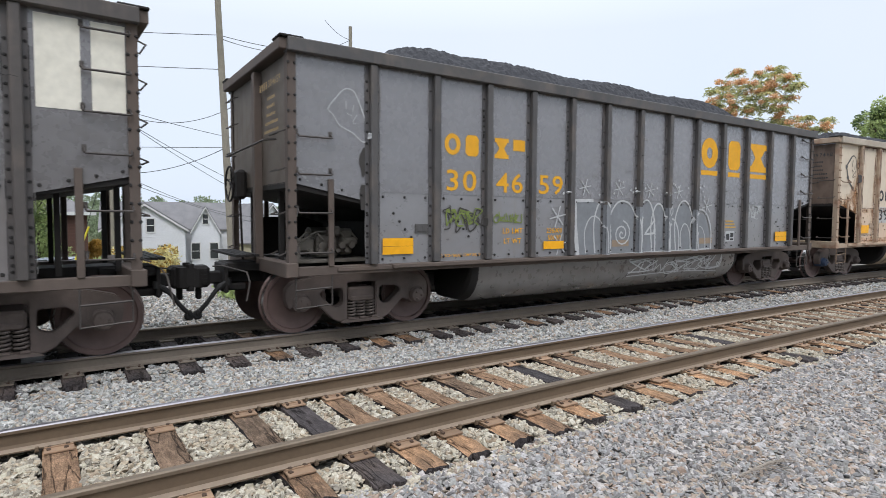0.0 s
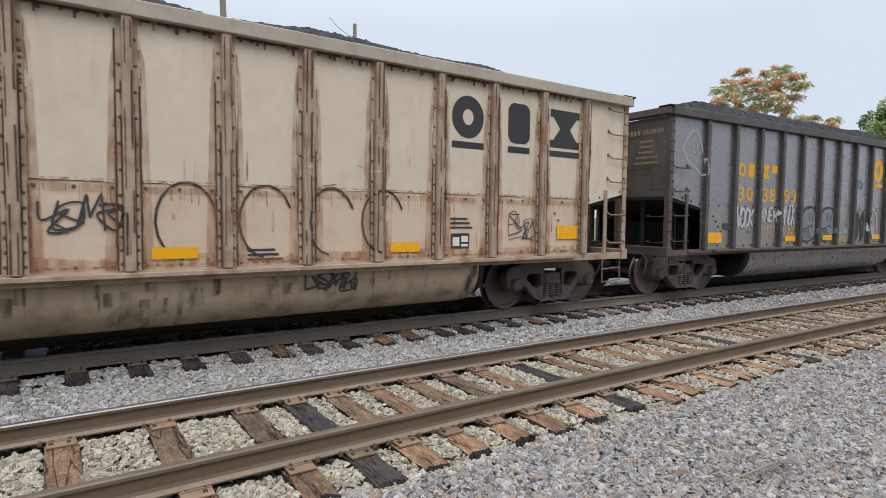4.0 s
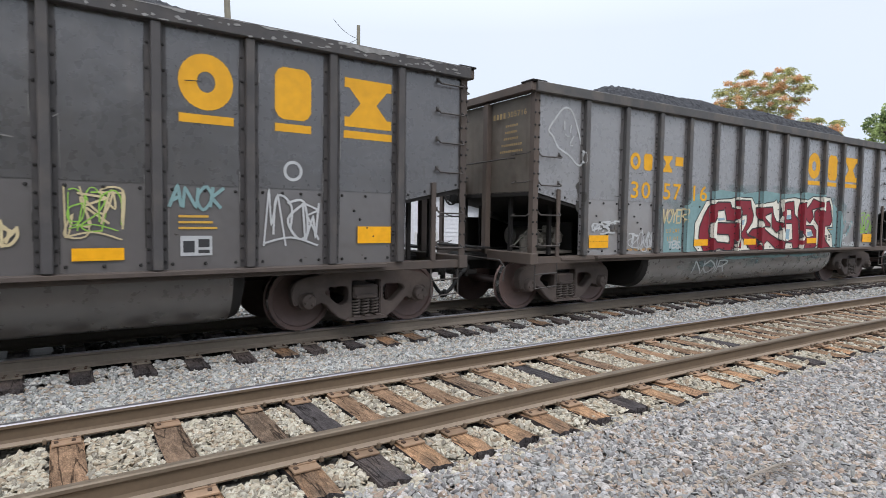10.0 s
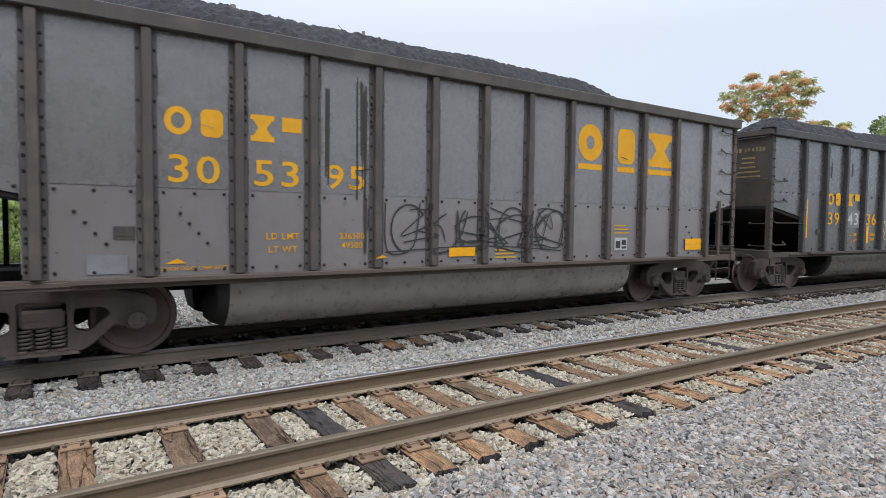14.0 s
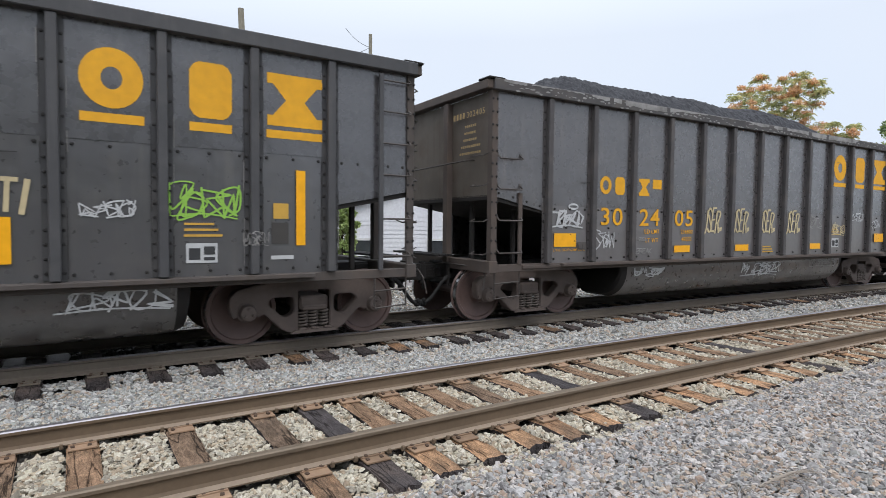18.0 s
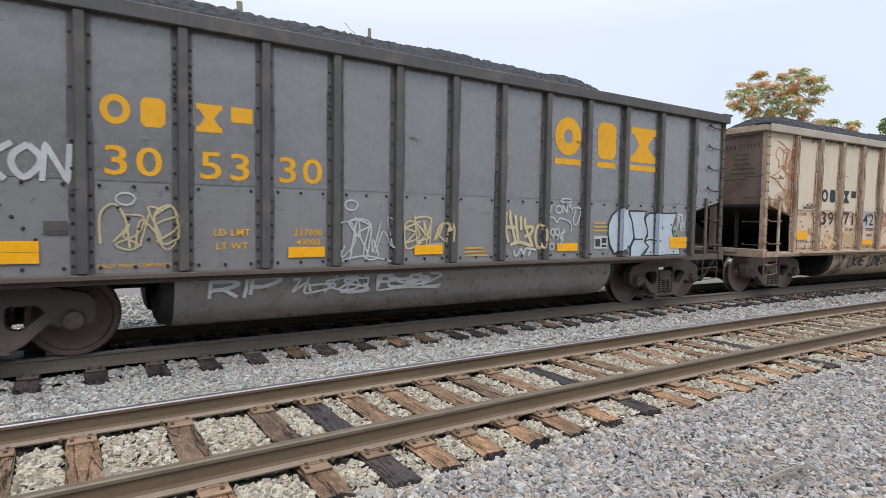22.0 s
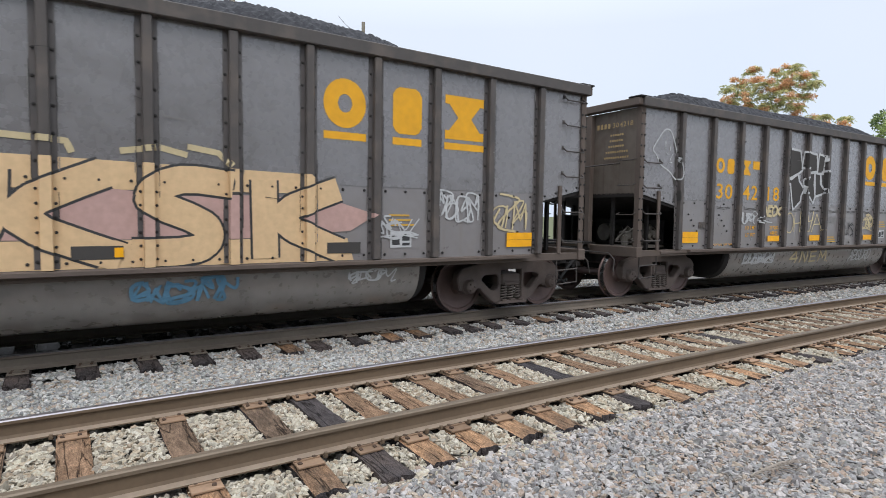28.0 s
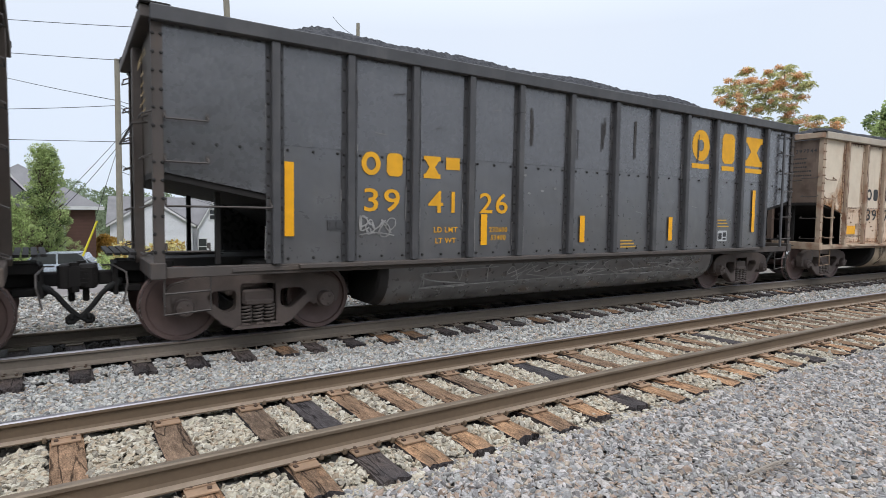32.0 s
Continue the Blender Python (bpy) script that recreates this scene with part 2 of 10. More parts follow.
def timber(name, middle, stained, amount, seed):
    """Split sleeper timber: grey-brown between the rails, rust washed out from the plates."""
    m, n, l, b = nodes_of(name)
    coord, info = n.new("ShaderNodeTexCoord"), n.new("ShaderNodeObjectInfo")
    sep = n.new("ShaderNodeSeparateXYZ")
    l.new(coord.outputs["Object"], sep.inputs[0])

    def math_node(op, a, c):
        x = n.new("ShaderNodeMath")
        x.operation = op
        for sock, v in ((x.inputs[0], a), (x.inputs[1], c)):
            if hasattr(v, "is_linked"):
                l.new(v, sock)
            else:
                sock.default_value = v
        return x.outputs[0]

    def grain(scale, detail, off):
        mp, t = n.new("ShaderNodeMapping"), n.new("ShaderNodeTexNoise")
        mp.inputs["Scale"].default_value = scale
        sh = n.new("ShaderNodeCombineXYZ")
        for k in range(3):
            l.new(math_node("MULTIPLY", info.outputs["Random"], 31.0 + off + k), sh.inputs[k])
        l.new(sh.outputs[0], mp.inputs["Location"])
        l.new(coord.outputs["Object"], mp.inputs[0])
        t.inputs["Scale"].default_value, t.inputs["Detail"].default_value = 1.0, detail
        l.new(mp.outputs[0], t.inputs["Vector"])
        return t.outputs["Fac"]

    def ramp(src, lo, hi, a, c):
        r = n.new("ShaderNodeValToRGB")
        r.color_ramp.elements[0].position, r.color_ramp.elements[0].color = lo, (*a, 1)
        r.color_ramp.elements[1].position, r.color_ramp.elements[1].color = hi, (*c, 1)
        l.new(src, r.inputs[0])
        return r.outputs[0]

    def mix(fac, a, c, kind="MIX"):
        x = n.new("ShaderNodeMix")
        x.data_type, x.blend_type = "RGBA", kind
        for sock, v in ((x.inputs["Factor"], fac), (x.inputs[6], a), (x.inputs[7], c)):
            if hasattr(v, "is_linked"):
                l.new(v, sock)
            else:
                sock.default_value = v
        return x.outputs[2]

    broad, streaks, fine = grain((9, 3.5, 9), 7, 0), grain((34, 9, 30), 7, 5), grain((110, 60, 90), 4, 7)
    crack = math_node("ABSOLUTE", math_node("SUBTRACT", grain((6.5, 0.75, 4), 5, 9), 0.5), 0.0)
    check = math_node("ABSOLUTE", math_node("SUBTRACT", grain((16, 1.6, 9), 4, 13), 0.47), 0.0)
    reach = math_node("SUBTRACT", 1.0, math_node("MULTIPLY", math_node("ABSOLUTE", math_node("SUBTRACT", math_node("ABSOLUTE", sep.outputs["Y"], 0.0), 1.0), 0.0), 2.1))
    stain = math_node("MULTIPLY", math_node("ADD", reach, math_node("MULTIPLY", math_node("SUBTRACT", broad, 0.5), 2.2)), amount)
    clampf = n.new("ShaderNodeClamp")
    l.new(stain, clampf.inputs[0])
    col = mix(clampf.outputs[0], ramp(broad, 0.35, 0.62, tuple(v * 0.62 for v in middle), middle), ramp(broad, 0.35, 0.62, tuple(v * 0.66 for v in stained), stained))
    col = mix(0.6, col, ramp(streaks, 0.38, 0.6, (0.5, 0.47, 0.45), (1.1, 1.1, 1.1)), "MULTIPLY")
    col = mix(0.6, col, ramp(fine, 0.4, 0.6, (0.45, 0.43, 0.42), (1.3, 1.3, 1.3)), "MULTIPLY")
    col = mix(1.0, col, ramp(crack, 0.004, 0.014, (0.24, 0.22, 0.2), (1, 1, 1)), "MULTIPLY")
    col = mix(0.45, col, ramp(check, 0.003, 0.012, (0.25, 0.24, 0.23), (1, 1, 1)), "MULTIPLY")
    col = mix(1.0, col, ramp(info.outputs["Random"], 0.0, 1.0, (0.72, 0.74, 0.77), (1.12, 1.07, 1.03)), "MULTIPLY")
    l.new(col, b.inputs["Base Color"])
    b.inputs["Roughness"].default_value, b.inputs["Specular IOR Level"].default_value = 0.88, 0.25
    bp = n.new("ShaderNodeBump")
    bp.inputs["Strength"].default_value, bp.inputs["Distance"].default_value = 0.9, 0.012
    l.new(math_node("ADD", math_node("ADD", streaks, fine), math_node("MINIMUM", math_node("MULTIPLY", crack, 40.0), 1.0)), bp.inputs["Height"])
    l.new(bp.outputs[0], b.inputs["Normal"])
    return m


TIE_BROWN = timber("weathered_timber", (0.255, 0.178, 0.121), (0.39, 0.228, 0.125), 0.8, 1)
TIE_RUST = timber("rust_stained_timber", (0.33, 0.215, 0.135), (0.45, 0.275, 0.155), 1.2, 2)
TIE_BLACK = timber("creosoted_timber", (0.085, 0.077, 0.08), (0.12, 0.095, 0.082), 0.6, 3)
COAL = surface("coal", (0.026, 0.027, 0.033), 0.7, other=(0.01, 0.01, 0.013), fine=26, broad=12, bump=1.0, spec=0.28)
# sooty steel parts, and parts whose shade is put into the colour
STEEL_DARK = surface("soot_shade_steel", (0.024, 0.021, 0.02), 0.8, 0.1, other=(0.014, 0.013, 0.012), fine=12, broad=2, bump=0.2)
TRUCK = surface("dusty_cast_steel", (0.155, 0.122, 0.107), 0.68, 0.08, other=(0.062, 0.049, 0.044), fine=16, broad=2.5, bump=0.25)
WHEEL = surface("brown_wheel_steel", (0.155, 0.105, 0.094), 0.48, 0.25, other=(0.095, 0.066, 0.06), fine=14, broad=2.5, bump=0.1)
TREAD = surface("polished_tread", (0.5, 0.5, 0.5), 0.28, 1.0, bump=0.02)
SPRING = surface("worn_spring_steel", (0.15, 0.125, 0.112), 0.65, 0.1, other=(0.08, 0.066, 0.058), broad=8, bump=0.1)
RUBBER = surface("black_rubber", (0.02, 0.02, 0.02), 0.7, bump=0.1)
IRON = surface("grab_iron", (0.1, 0.087, 0.08), 0.65, 0.2, other=(0.05, 0.045, 0.042), bump=0.1)
IRON_TAN = surface("tan_grab_iron", (0.3, 0.22, 0.15), 0.7, 0.1, other=(0.16, 0.1, 0.07), bump=0.1)
VALVE = surface("dusty_valve_iron", (0.19, 0.175, 0.15), 0.8, 0.05, other=(0.08, 0.07, 0.06), fine=14, broad=5, bump=0.2)
YELLOW = surface("yellow_paint", (0.8, 0.4, 0.016), 0.6, other=(0.7, 0.34, 0.015), fine=9, broad=2, bump=0.05)
YELLOW_FADED = surface("faded_yellow_paint", (0.62, 0.37, 0.06), 0.7, other=(0.5, 0.3, 0.06), fine=9, broad=2, bump=0.05)
END_INK = surface("dull_buff_lettering", (0.42, 0.3, 0.14), 0.75, other=(0.3, 0.21, 0.1), fine=9, broad=2, bump=0.05)
BLACK_PAINT = surface("black_paint", (0.03, 0.032, 0.036), 0.7, other=(0.05, 0.05, 0.05), bump=0.05)
REFLECTIVE = surface("reflective_yellow_sheet", (0.9, 0.43, 0.008), 0.4, other=(0.85, 0.4, 0.008), fine=9, broad=1, bump=0.03, spread=0.5)
WHITE_PAINT = surface("white_spray", (0.55, 0.56, 0.56), 0.8, other=(0.4, 0.41, 0.42), fine=12, bump=0.05)
SILVER_PAINT = surface("pale_blue_spray", (0.5, 0.57, 0.63), 0.7, other=(0.4, 0.47, 0.54), fine=12, bump=0.05)
RED_PAINT = surface("dark_red_spray", (0.27, 0.024, 0.04), 0.6, other=(0.2, 0.018, 0.03), fine=12, bump=0.05)
TEAL_PAINT = surface("teal_spray", (0.24, 0.37, 0.37), 0.75, other=(0.16, 0.27, 0.28), fine=12, bump=0.05)
BLUE_FILL = surface("pale_teal_fill", (0.3, 0.43, 0.5), 0.75, other=(0.24, 0.36, 0.43), fine=12, bump=0.05)
TEAL_MIST = surface("thin_teal_spray", (0.2, 0.32, 0.33), 0.75, other=(0.16, 0.26, 0.27), fine=12, bump=0.05)
ROSE_RED = surface("bright_red_spray", (0.32, 0.035, 0.05), 0.6, bump=0.05)
PINK_PAINT = surface("mauve_spray", (0.42, 0.33, 0.38), 0.75, other=(0.33, 0.27, 0.32), fine=12, broad=3, bump=0.05)
CREAM_PAINT = surface("cream_spray", (0.68, 0.48, 0.27), 0.75, other=(0.6, 0.42, 0.24), fine=12, bump=0.05)
ROSE_PAINT = surface("rose_spray", (0.5, 0.32, 0.28), 0.75, bump=0.05, other=(0.44, 0.29, 0.26))
LIME_PAINT = surface("lime_spray", (0.3, 0.55, 0.08), 0.7, other=(0.24, 0.45, 0.08), bump=0.05)
ORANGE_PAINT = surface("orange_spray", (0.55, 0.2, 0.1), 0.75, other=(0.45, 0.17, 0.1), bump=0.05)
CREAM_LINE = surface("buff_spray", (0.66, 0.55, 0.33), 0.75, bump=0.05)
OLIVE_PAINT = surface("olive_spray", (0.2, 0.26, 0.06), 0.75, other=(0.14, 0.18, 0.05), bump=0.05)
FADED_SHEET = surface("sprayed_over_sheet", (0.34, 0.24, 0.15), 0.7, other=(0.24, 0.2, 0.16), bump=0.05)
BLUE_LINE = surface("blue_spray", (0.13, 0.3, 0.45), 0.75, bump=0.05)
BARE_PATCH = surface("pale_weathered_patch", (0.78, 0.75, 0.65), 0.8, other=(0.7, 0.675, 0.58), fine=10, bump=0.05)
PALE_PATCH = surface("pale_grey_patch", (0.5, 0.5, 0.485), 0.8, other=(0.42, 0.42, 0.4), fine=10, bump=0.05)
SCRATCH = surface("bare_scratch", (0.27, 0.26, 0.25), 0.7, bump=0.05)
SCUFF = surface("scuffed_grey_paint", (0.34, 0.335, 0.325), 0.8, other=(0.17, 0.165, 0.16), fine=30, broad=4, spread=0.2, bump=0.1)

def plate_paint(name, base, rough, dirt, amount):
    return surface(name, base, rough, other=tuple(v * 0.9 for v in base), fine=9, broad=0.9, bump=0.05, streak=0.4, dirt=dirt, dirt_amount=amount * 0.35, dent=0.3, spec=0.95, mottle=0.16, coat=0.0 if rough > 0.5 else 0.7)


def rib_paint(name, base, rough, dirt, amount):
    return surface(name, base, rough, other=tuple(v * 0.65 for v in base), fine=11, broad=1.6, bump=0.15, streak=0.45, dirt=dirt, dirt_amount=amount)


def thin(m, cover, scale, stretch=(1, 1, 1), most=1.0, edge=0.16):
    """Lets the ground show through a wash in ragged patches."""
    n, l = m.node_tree.nodes, m.node_tree.links
    coord, mp, t, r = n.new("ShaderNodeTexCoord"), n.new("ShaderNodeMapping"), n.new("ShaderNodeTexNoise"), n.new("ShaderNodeMapRange")
    mp.inputs["Scale"].default_value = stretch
    t.inputs["Scale"].default_value, t.inputs["Detail"].default_value = scale, 6
    l.new(coord.outputs["Object"], mp.inputs[0])
    l.new(mp.outputs[0], t.inputs["Vector"])
    l.new(t.outputs["Fac"], r.inputs["Value"])
    r.inputs["From Min"].default_value, r.inputs["From Max"].default_value, r.inputs["To Max"].default_value = 0.66 - 0.5 * cover, 0.66 + edge - 0.5 * cover, most
    l.new(r.outputs[0], n["Principled BSDF"].inputs["Alpha"])
    return m


thin(TEAL_MIST, 0.5, 2.2, (1, 1, 1), 0.55, 0.4)
CAR_PAINT = {
    "grey": plate_paint("grey_car_paint", (0.168, 0.162, 0.169), 0.27, (0.125, 0.122, 0.122), 0.35),
    "dark": plate_paint("dark_grey_car_paint", (0.062, 0.057, 0.059), 0.29, (0.14, 0.122, 0.11), 0.35),
    "brown": plate_paint("dusty_grey_car_paint", (0.158, 0.149, 0.153), 0.28, (0.11, 0.102, 0.098), 0.4),
    "black": plate_paint("black_car_paint", (0.057, 0.055, 0.060), 0.28, (0.115, 0.111, 0.107), 0.25),
    "tan": plate_paint("tan_car_paint", (0.63, 0.54, 0.415), 0.75, (0.36, 0.23, 0.15), 0.45),
}
CAR_TRIM = {
    "grey": rib_paint("grey_rib_paint", (0.1, 0.096, 0.095), 0.6, (0.15, 0.125, 0.105), 0.5),
    "dark": rib_paint("dark_rib_paint", (0.085, 0.08, 0.081), 0.7, (0.12, 0.105, 0.093), 0.4),
    "brown": rib_paint("dusty_rib_paint", (0.098, 0.088, 0.083), 0.64, (0.145, 0.118, 0.098), 0.5),
    "black": rib_paint("black_rib_paint", (0.076, 0.076, 0.08), 0.58, (0.125, 0.12, 0.115), 0.25),
    "tan": rib_paint("tan_rib_paint", (0.5, 0.385, 0.28), 0.8, (0.2, 0.09, 0.05), 0.75),
}
CAR_LOW = {
    "grey": plate_paint("dust_stained_grey_paint", (0.198, 0.194, 0.202), 0.31, (0.16, 0.135, 0.115), 0.6),
    "dark": plate_paint("dust_stained_dark_paint", (0.101, 0.091, 0.091), 0.33, (0.123, 0.110, 0.104), 0.6),
    "brown": plate_paint("dust_stained_brown_paint", (0.183, 0.168, 0.168), 0.32, (0.15, 0.123, 0.102), 0.6),
    "black": plate_paint("dust_stained_black_paint", (0.059, 0.057, 0.061), 0.31, (0.127, 0.115, 0.103), 0.45),
    "tan": plate_paint("rust_washed_tan_paint", (0.63, 0.485, 0.35), 0.78, (0.42, 0.235, 0.125), 0.75),
}
CAR_FLANGE = {
    "grey": rib_paint("grey_flange_paint", (0.125, 0.123, 0.127), 0.4, (0.12, 0.1, 0.085), 0.5),
    "dark": rib_paint("dark_flange_paint", (0.07, 0.065, 0.066), 0.45, (0.12, 0.105, 0.095), 0.4),
    "brown": rib_paint("dusty_flange_paint", (0.115, 0.106, 0.104), 0.42, (0.11, 0.09, 0.078), 0.5),
    "black": rib_paint("black_flange_paint", (0.058, 0.058, 0.061), 0.4, (0.11, 0.105, 0.1), 0.3),
    "tan": rib_paint("tan_flange_paint", (0.58, 0.47, 0.35), 0.8, (0.26, 0.13, 0.075), 0.7),
}
CAR_POST = {"tan": CAR_TRIM["tan"]}
TAN_CHORD = rib_paint("greyed_tan_chord", (0.5, 0.44, 0.36), 0.75, (0.33, 0.26, 0.2), 0.4)
SOOT_POST = rib_paint("sooty_tan_post", (0.16, 0.115, 0.09), 0.8, (0.06, 0.05, 0.043), 0.5)
for tone, base in (("grey", (0.128, 0.1, 0.085)), ("dark", (0.1, 0.08, 0.07)), ("brown", (0.128, 0.1, 0.084)), ("black", (0.09, 0.077, 0.07))):
    CAR_POST[tone] = rib_paint(tone + "_sooty_post", base, 0.75, (0.1, 0.075, 0.058), 0.5)
CAR_END = {"tan": surface("sooty_tan_end", (0.24, 0.18, 0.14), 0.8, other=(0.13, 0.09, 0.07), fine=8, broad=1.4, bump=0.1, streak=0.6, dirt=(0.06, 0.04, 0.03), dirt_amount=0.6)}
for tone, base in (("grey", (0.18, 0.155, 0.13)), ("dark", (0.14, 0.12, 0.1)), ("brown", (0.17, 0.142, 0.118)), ("black", (0.11, 0.095, 0.08))):
    CAR_END[tone] = surface(tone + "_rusty_end", base, 0.75, other=tuple(v * 0.6 for v in base), fine=8, broad=1.4, bump=0.1, streak=0.5, dirt=(0.07, 0.048, 0.035), dirt_amount=0.4)
CAR_TUB = {"tan": surface("sooty_tan_tub", (0.52, 0.42, 0.3), 0.8, other=(0.34, 0.25, 0.17), fine=8, broad=0.7, bump=0.1, streak=0.6, dirt=(0.06, 0.045, 0.035), dirt_amount=0.5)}
for tone, base in (("grey", (0.235, 0.22, 0.21)), ("dark", (0.135, 0.123, 0.117)), ("brown", (0.29, 0.268, 0.25)), ("black", (0.1, 0.095, 0.094))):
    CAR_TUB[tone] = surface(tone + "_sooty_tub", base, 0.3, other=tuple(v * 0.5 for v in base), fine=9, broad=0.6, bump=0.08, streak=0.5, dirt=tuple(v * 0.35 for v in base), dirt_amount=0.5, dent=0.2, spec=0.95, coat=0.7)
RIVET_PAINT = {"tan": surface("rusty_rivets", (0.2, 0.11, 0.065), 0.8, bump=0.1)}
for tone in ("grey", "dark", "brown", "black"):
    RIVET_PAINT[tone] = surface(tone + "_rivets", (0.03, 0.028, 0.027), 0.7, bump=0.05)
# cars whose paint has faded more than that of the others
for tone, kin, upper, lower in (("faded", "grey", (0.2, 0.194, 0.198), (0.24, 0.228, 0.226)), ("dusty", "brown", (0.165, 0.16, 0.162), (0.195, 0.184, 0.18))):
    CAR_PAINT[tone] = plate_paint(tone + "_car_paint", upper, 0.29, tuple(v * 0.7 for v in upper), 0.35)
    CAR_LOW[tone] = plate_paint("dust_stained_" + tone + "_paint", lower, 0.33, (0.19, 0.155, 0.13), 0.6)
    CAR_FLANGE[tone] = rib_paint(tone + "_flange_paint", tuple(v * 0.72 for v in upper), 0.42, (0.12, 0.1, 0.085), 0.5)
    for table in (CAR_TRIM, CAR_POST, CAR_END, CAR_TUB, RIVET_PAINT):
        table[tone] = table[kin]


# ---- geometry helpers ----
def box(bm, x0, x1, y0, y1, z0, z1, bevel=0.0):
    v = [bm.verts.new((x, y, z)) for x in (x0, x1) for y in (y0, y1) for z in (z0, z1)]
    fs = [bm.faces.new([v[i] for i in q]) for q in ((0, 1, 3, 2), (4, 6, 7, 5), (0, 4, 5, 1), (2, 3, 7, 6), (0, 2, 6, 4), (1, 5, 7, 3))]
    if bevel:
        es = list({e for f in fs for e in f.edges})
        bmesh.ops.bevel(bm, geom=es, offset=bevel, segments=1, affect="EDGES")
    return v


def tube(bm, pts, r, n=6, closed=False):
    """A round bar along the points."""
    pts = [Vector(p) for p in pts]
    rings = []
    for i, p in enumerate(pts):
        a, b = pts[max(i - 1, 0)], pts[min(i + 1, len(pts) - 1)]
        if closed:
            a, b = pts[i - 1], pts[(i + 1) % len(pts)]
        d = (b - a).normalized()
        u = d.cross(Vector((0, 0, 1)))
        if u.length < 1e-3:
            u = d.cross(Vector((0, 1, 0)))
        u.normalize()
        w = u.cross(d)
        rings.append([bm.verts.new(p + r * (math.cos(2 * math.pi * k / n) * u + math.sin(2 * math.pi * k / n) * w)) for k in range(n)])
    for i in range(len(rings) if closed else len(rings) - 1):
        a, b = rings[i], rings[(i + 1) % len(rings)]
        for k in range(n):
            bm.faces.new((a[k], a[(k + 1) % n], b[(k + 1) % n], b[k]))
    if not closed:
        bm.faces.new(rings[0][::-1])
        bm.faces.new(rings[-1])


def lathe_y(bm, profile, n=28, cx=0.0, cz=0.0):
    """Turns (radius, y) pairs about the y axis."""
    rings = []
    for r, y in profile:
        rings.append([bm.verts.new((cx + r * math.cos(2 * math.pi * k / n), y, cz + r * math.sin(2 * math.pi * k / n))) for k in range(n)])
    for a, b in zip(rings, rings[1:]):
        for k in range(n):
            bm.faces.new((a[k], a[(k + 1) % n], b[(k + 1) % n], b[k]))
    bm.faces.new(rings[0][::-1])
    bm.faces.new(rings[-1])


def prism_y(bm, outline, y0, y1):
    """A plate with this (x, z) outline between two y."""
    a = [bm.verts.new((x, y0, z)) for x, z in outline]
    b = [bm.verts.new((x, y1, z)) for x, z in outline]
    n = len(outline)
    bm.faces.new(a)
    bm.faces.new(b[::-1])
    for k in range(n):
        bm.faces.new((a[k], b[k], b[(k + 1) % n], a[(k + 1) % n]))


def mesh_of(bm, name, mat, smooth=False):
    bmesh.ops.recalc_face_normals(bm, faces=bm.faces)
    me = bpy.data.meshes.new(name)
    bm.to_mesh(me)
    bm.free()
    me.materials.append(mat)
    if smooth:
        me.polygons.foreach_set("use_smooth", [True] * len(me.polygons))
        me.set_sharp_from_angle(angle=radians(38))
    return me


def raw_mesh(name, verts, faces, mat, smooth=False):
    me = bpy.data.meshes.new(name)
    me.from_pydata(verts, [], faces)
    me.materials.append(mat)
    if smooth:
        me.polygons.foreach_set("use_smooth", [True] * len(me.polygons))
    me.update()
    return me


def numpy_mesh(name, verts, tris, mat):
    me = bpy.data.meshes.new(name)
    me.vertices.add(len(verts))
    me.vertices.foreach_set("co", np.asarray(verts, np.float32).ravel())
    me.loops.add(len(tris) * 3)
    me.loops.foreach_set("vertex_index", np.asarray(tris, np.int32).ravel())
    me.polygons.add(len(tris))
    me.polygons.foreach_set("loop_start", np.arange(0, len(tris) * 3, 3, dtype=np.int32))
    me.polygons.foreach_set("loop_total", np.full(len(tris), 3, np.int32))
    me.polygons.foreach_set("use_smooth", np.zeros(len(tris), bool))
    me.update(calc_edges=True)
    me.materials.append(mat)
    return me


def part(name, data, material, parent, label="", at=(0, 0, 0), smooth=False):
    """One mesh object under a thing or a part; data is a bmesh or a mesh shared with alike pieces."""
    me = data if isinstance(data, bpy.types.Mesh) else mesh_of(data, name, material, smooth)
    ob = new(name, me)
    if material and me.materials[0] != material:
        ob.material_slots[0].link = "OBJECT"
        ob.material_slots[0].material = material
    ob.parent, ob.location = parent, at
    if label:
        ob["label"] = label
    return ob


SHARED = {}


def shared(key, build, mat, smooth=False):
    """The mesh of this key, built once."""
    if key not in SHARED:
        bm = bmesh.new()
        build(bm)
        SHARED[key] = mesh_of(bm, str(key[0] if isinstance(key, tuple) else key), mat, smooth)
    return SHARED[key]


def bend(x):
    """How far the track has swung towards the camera at x."""
    lo, hi = -14.0, 32.0
    c = min(max(x, lo), hi)
    return -0.5 * CURVE * c * c - CURVE * c * (x - c)


def heading(x):
    return math.atan(-CURVE * min(max(x, -14.0), 32.0))


# ---- lettering, made once ----
LETTERING = {}


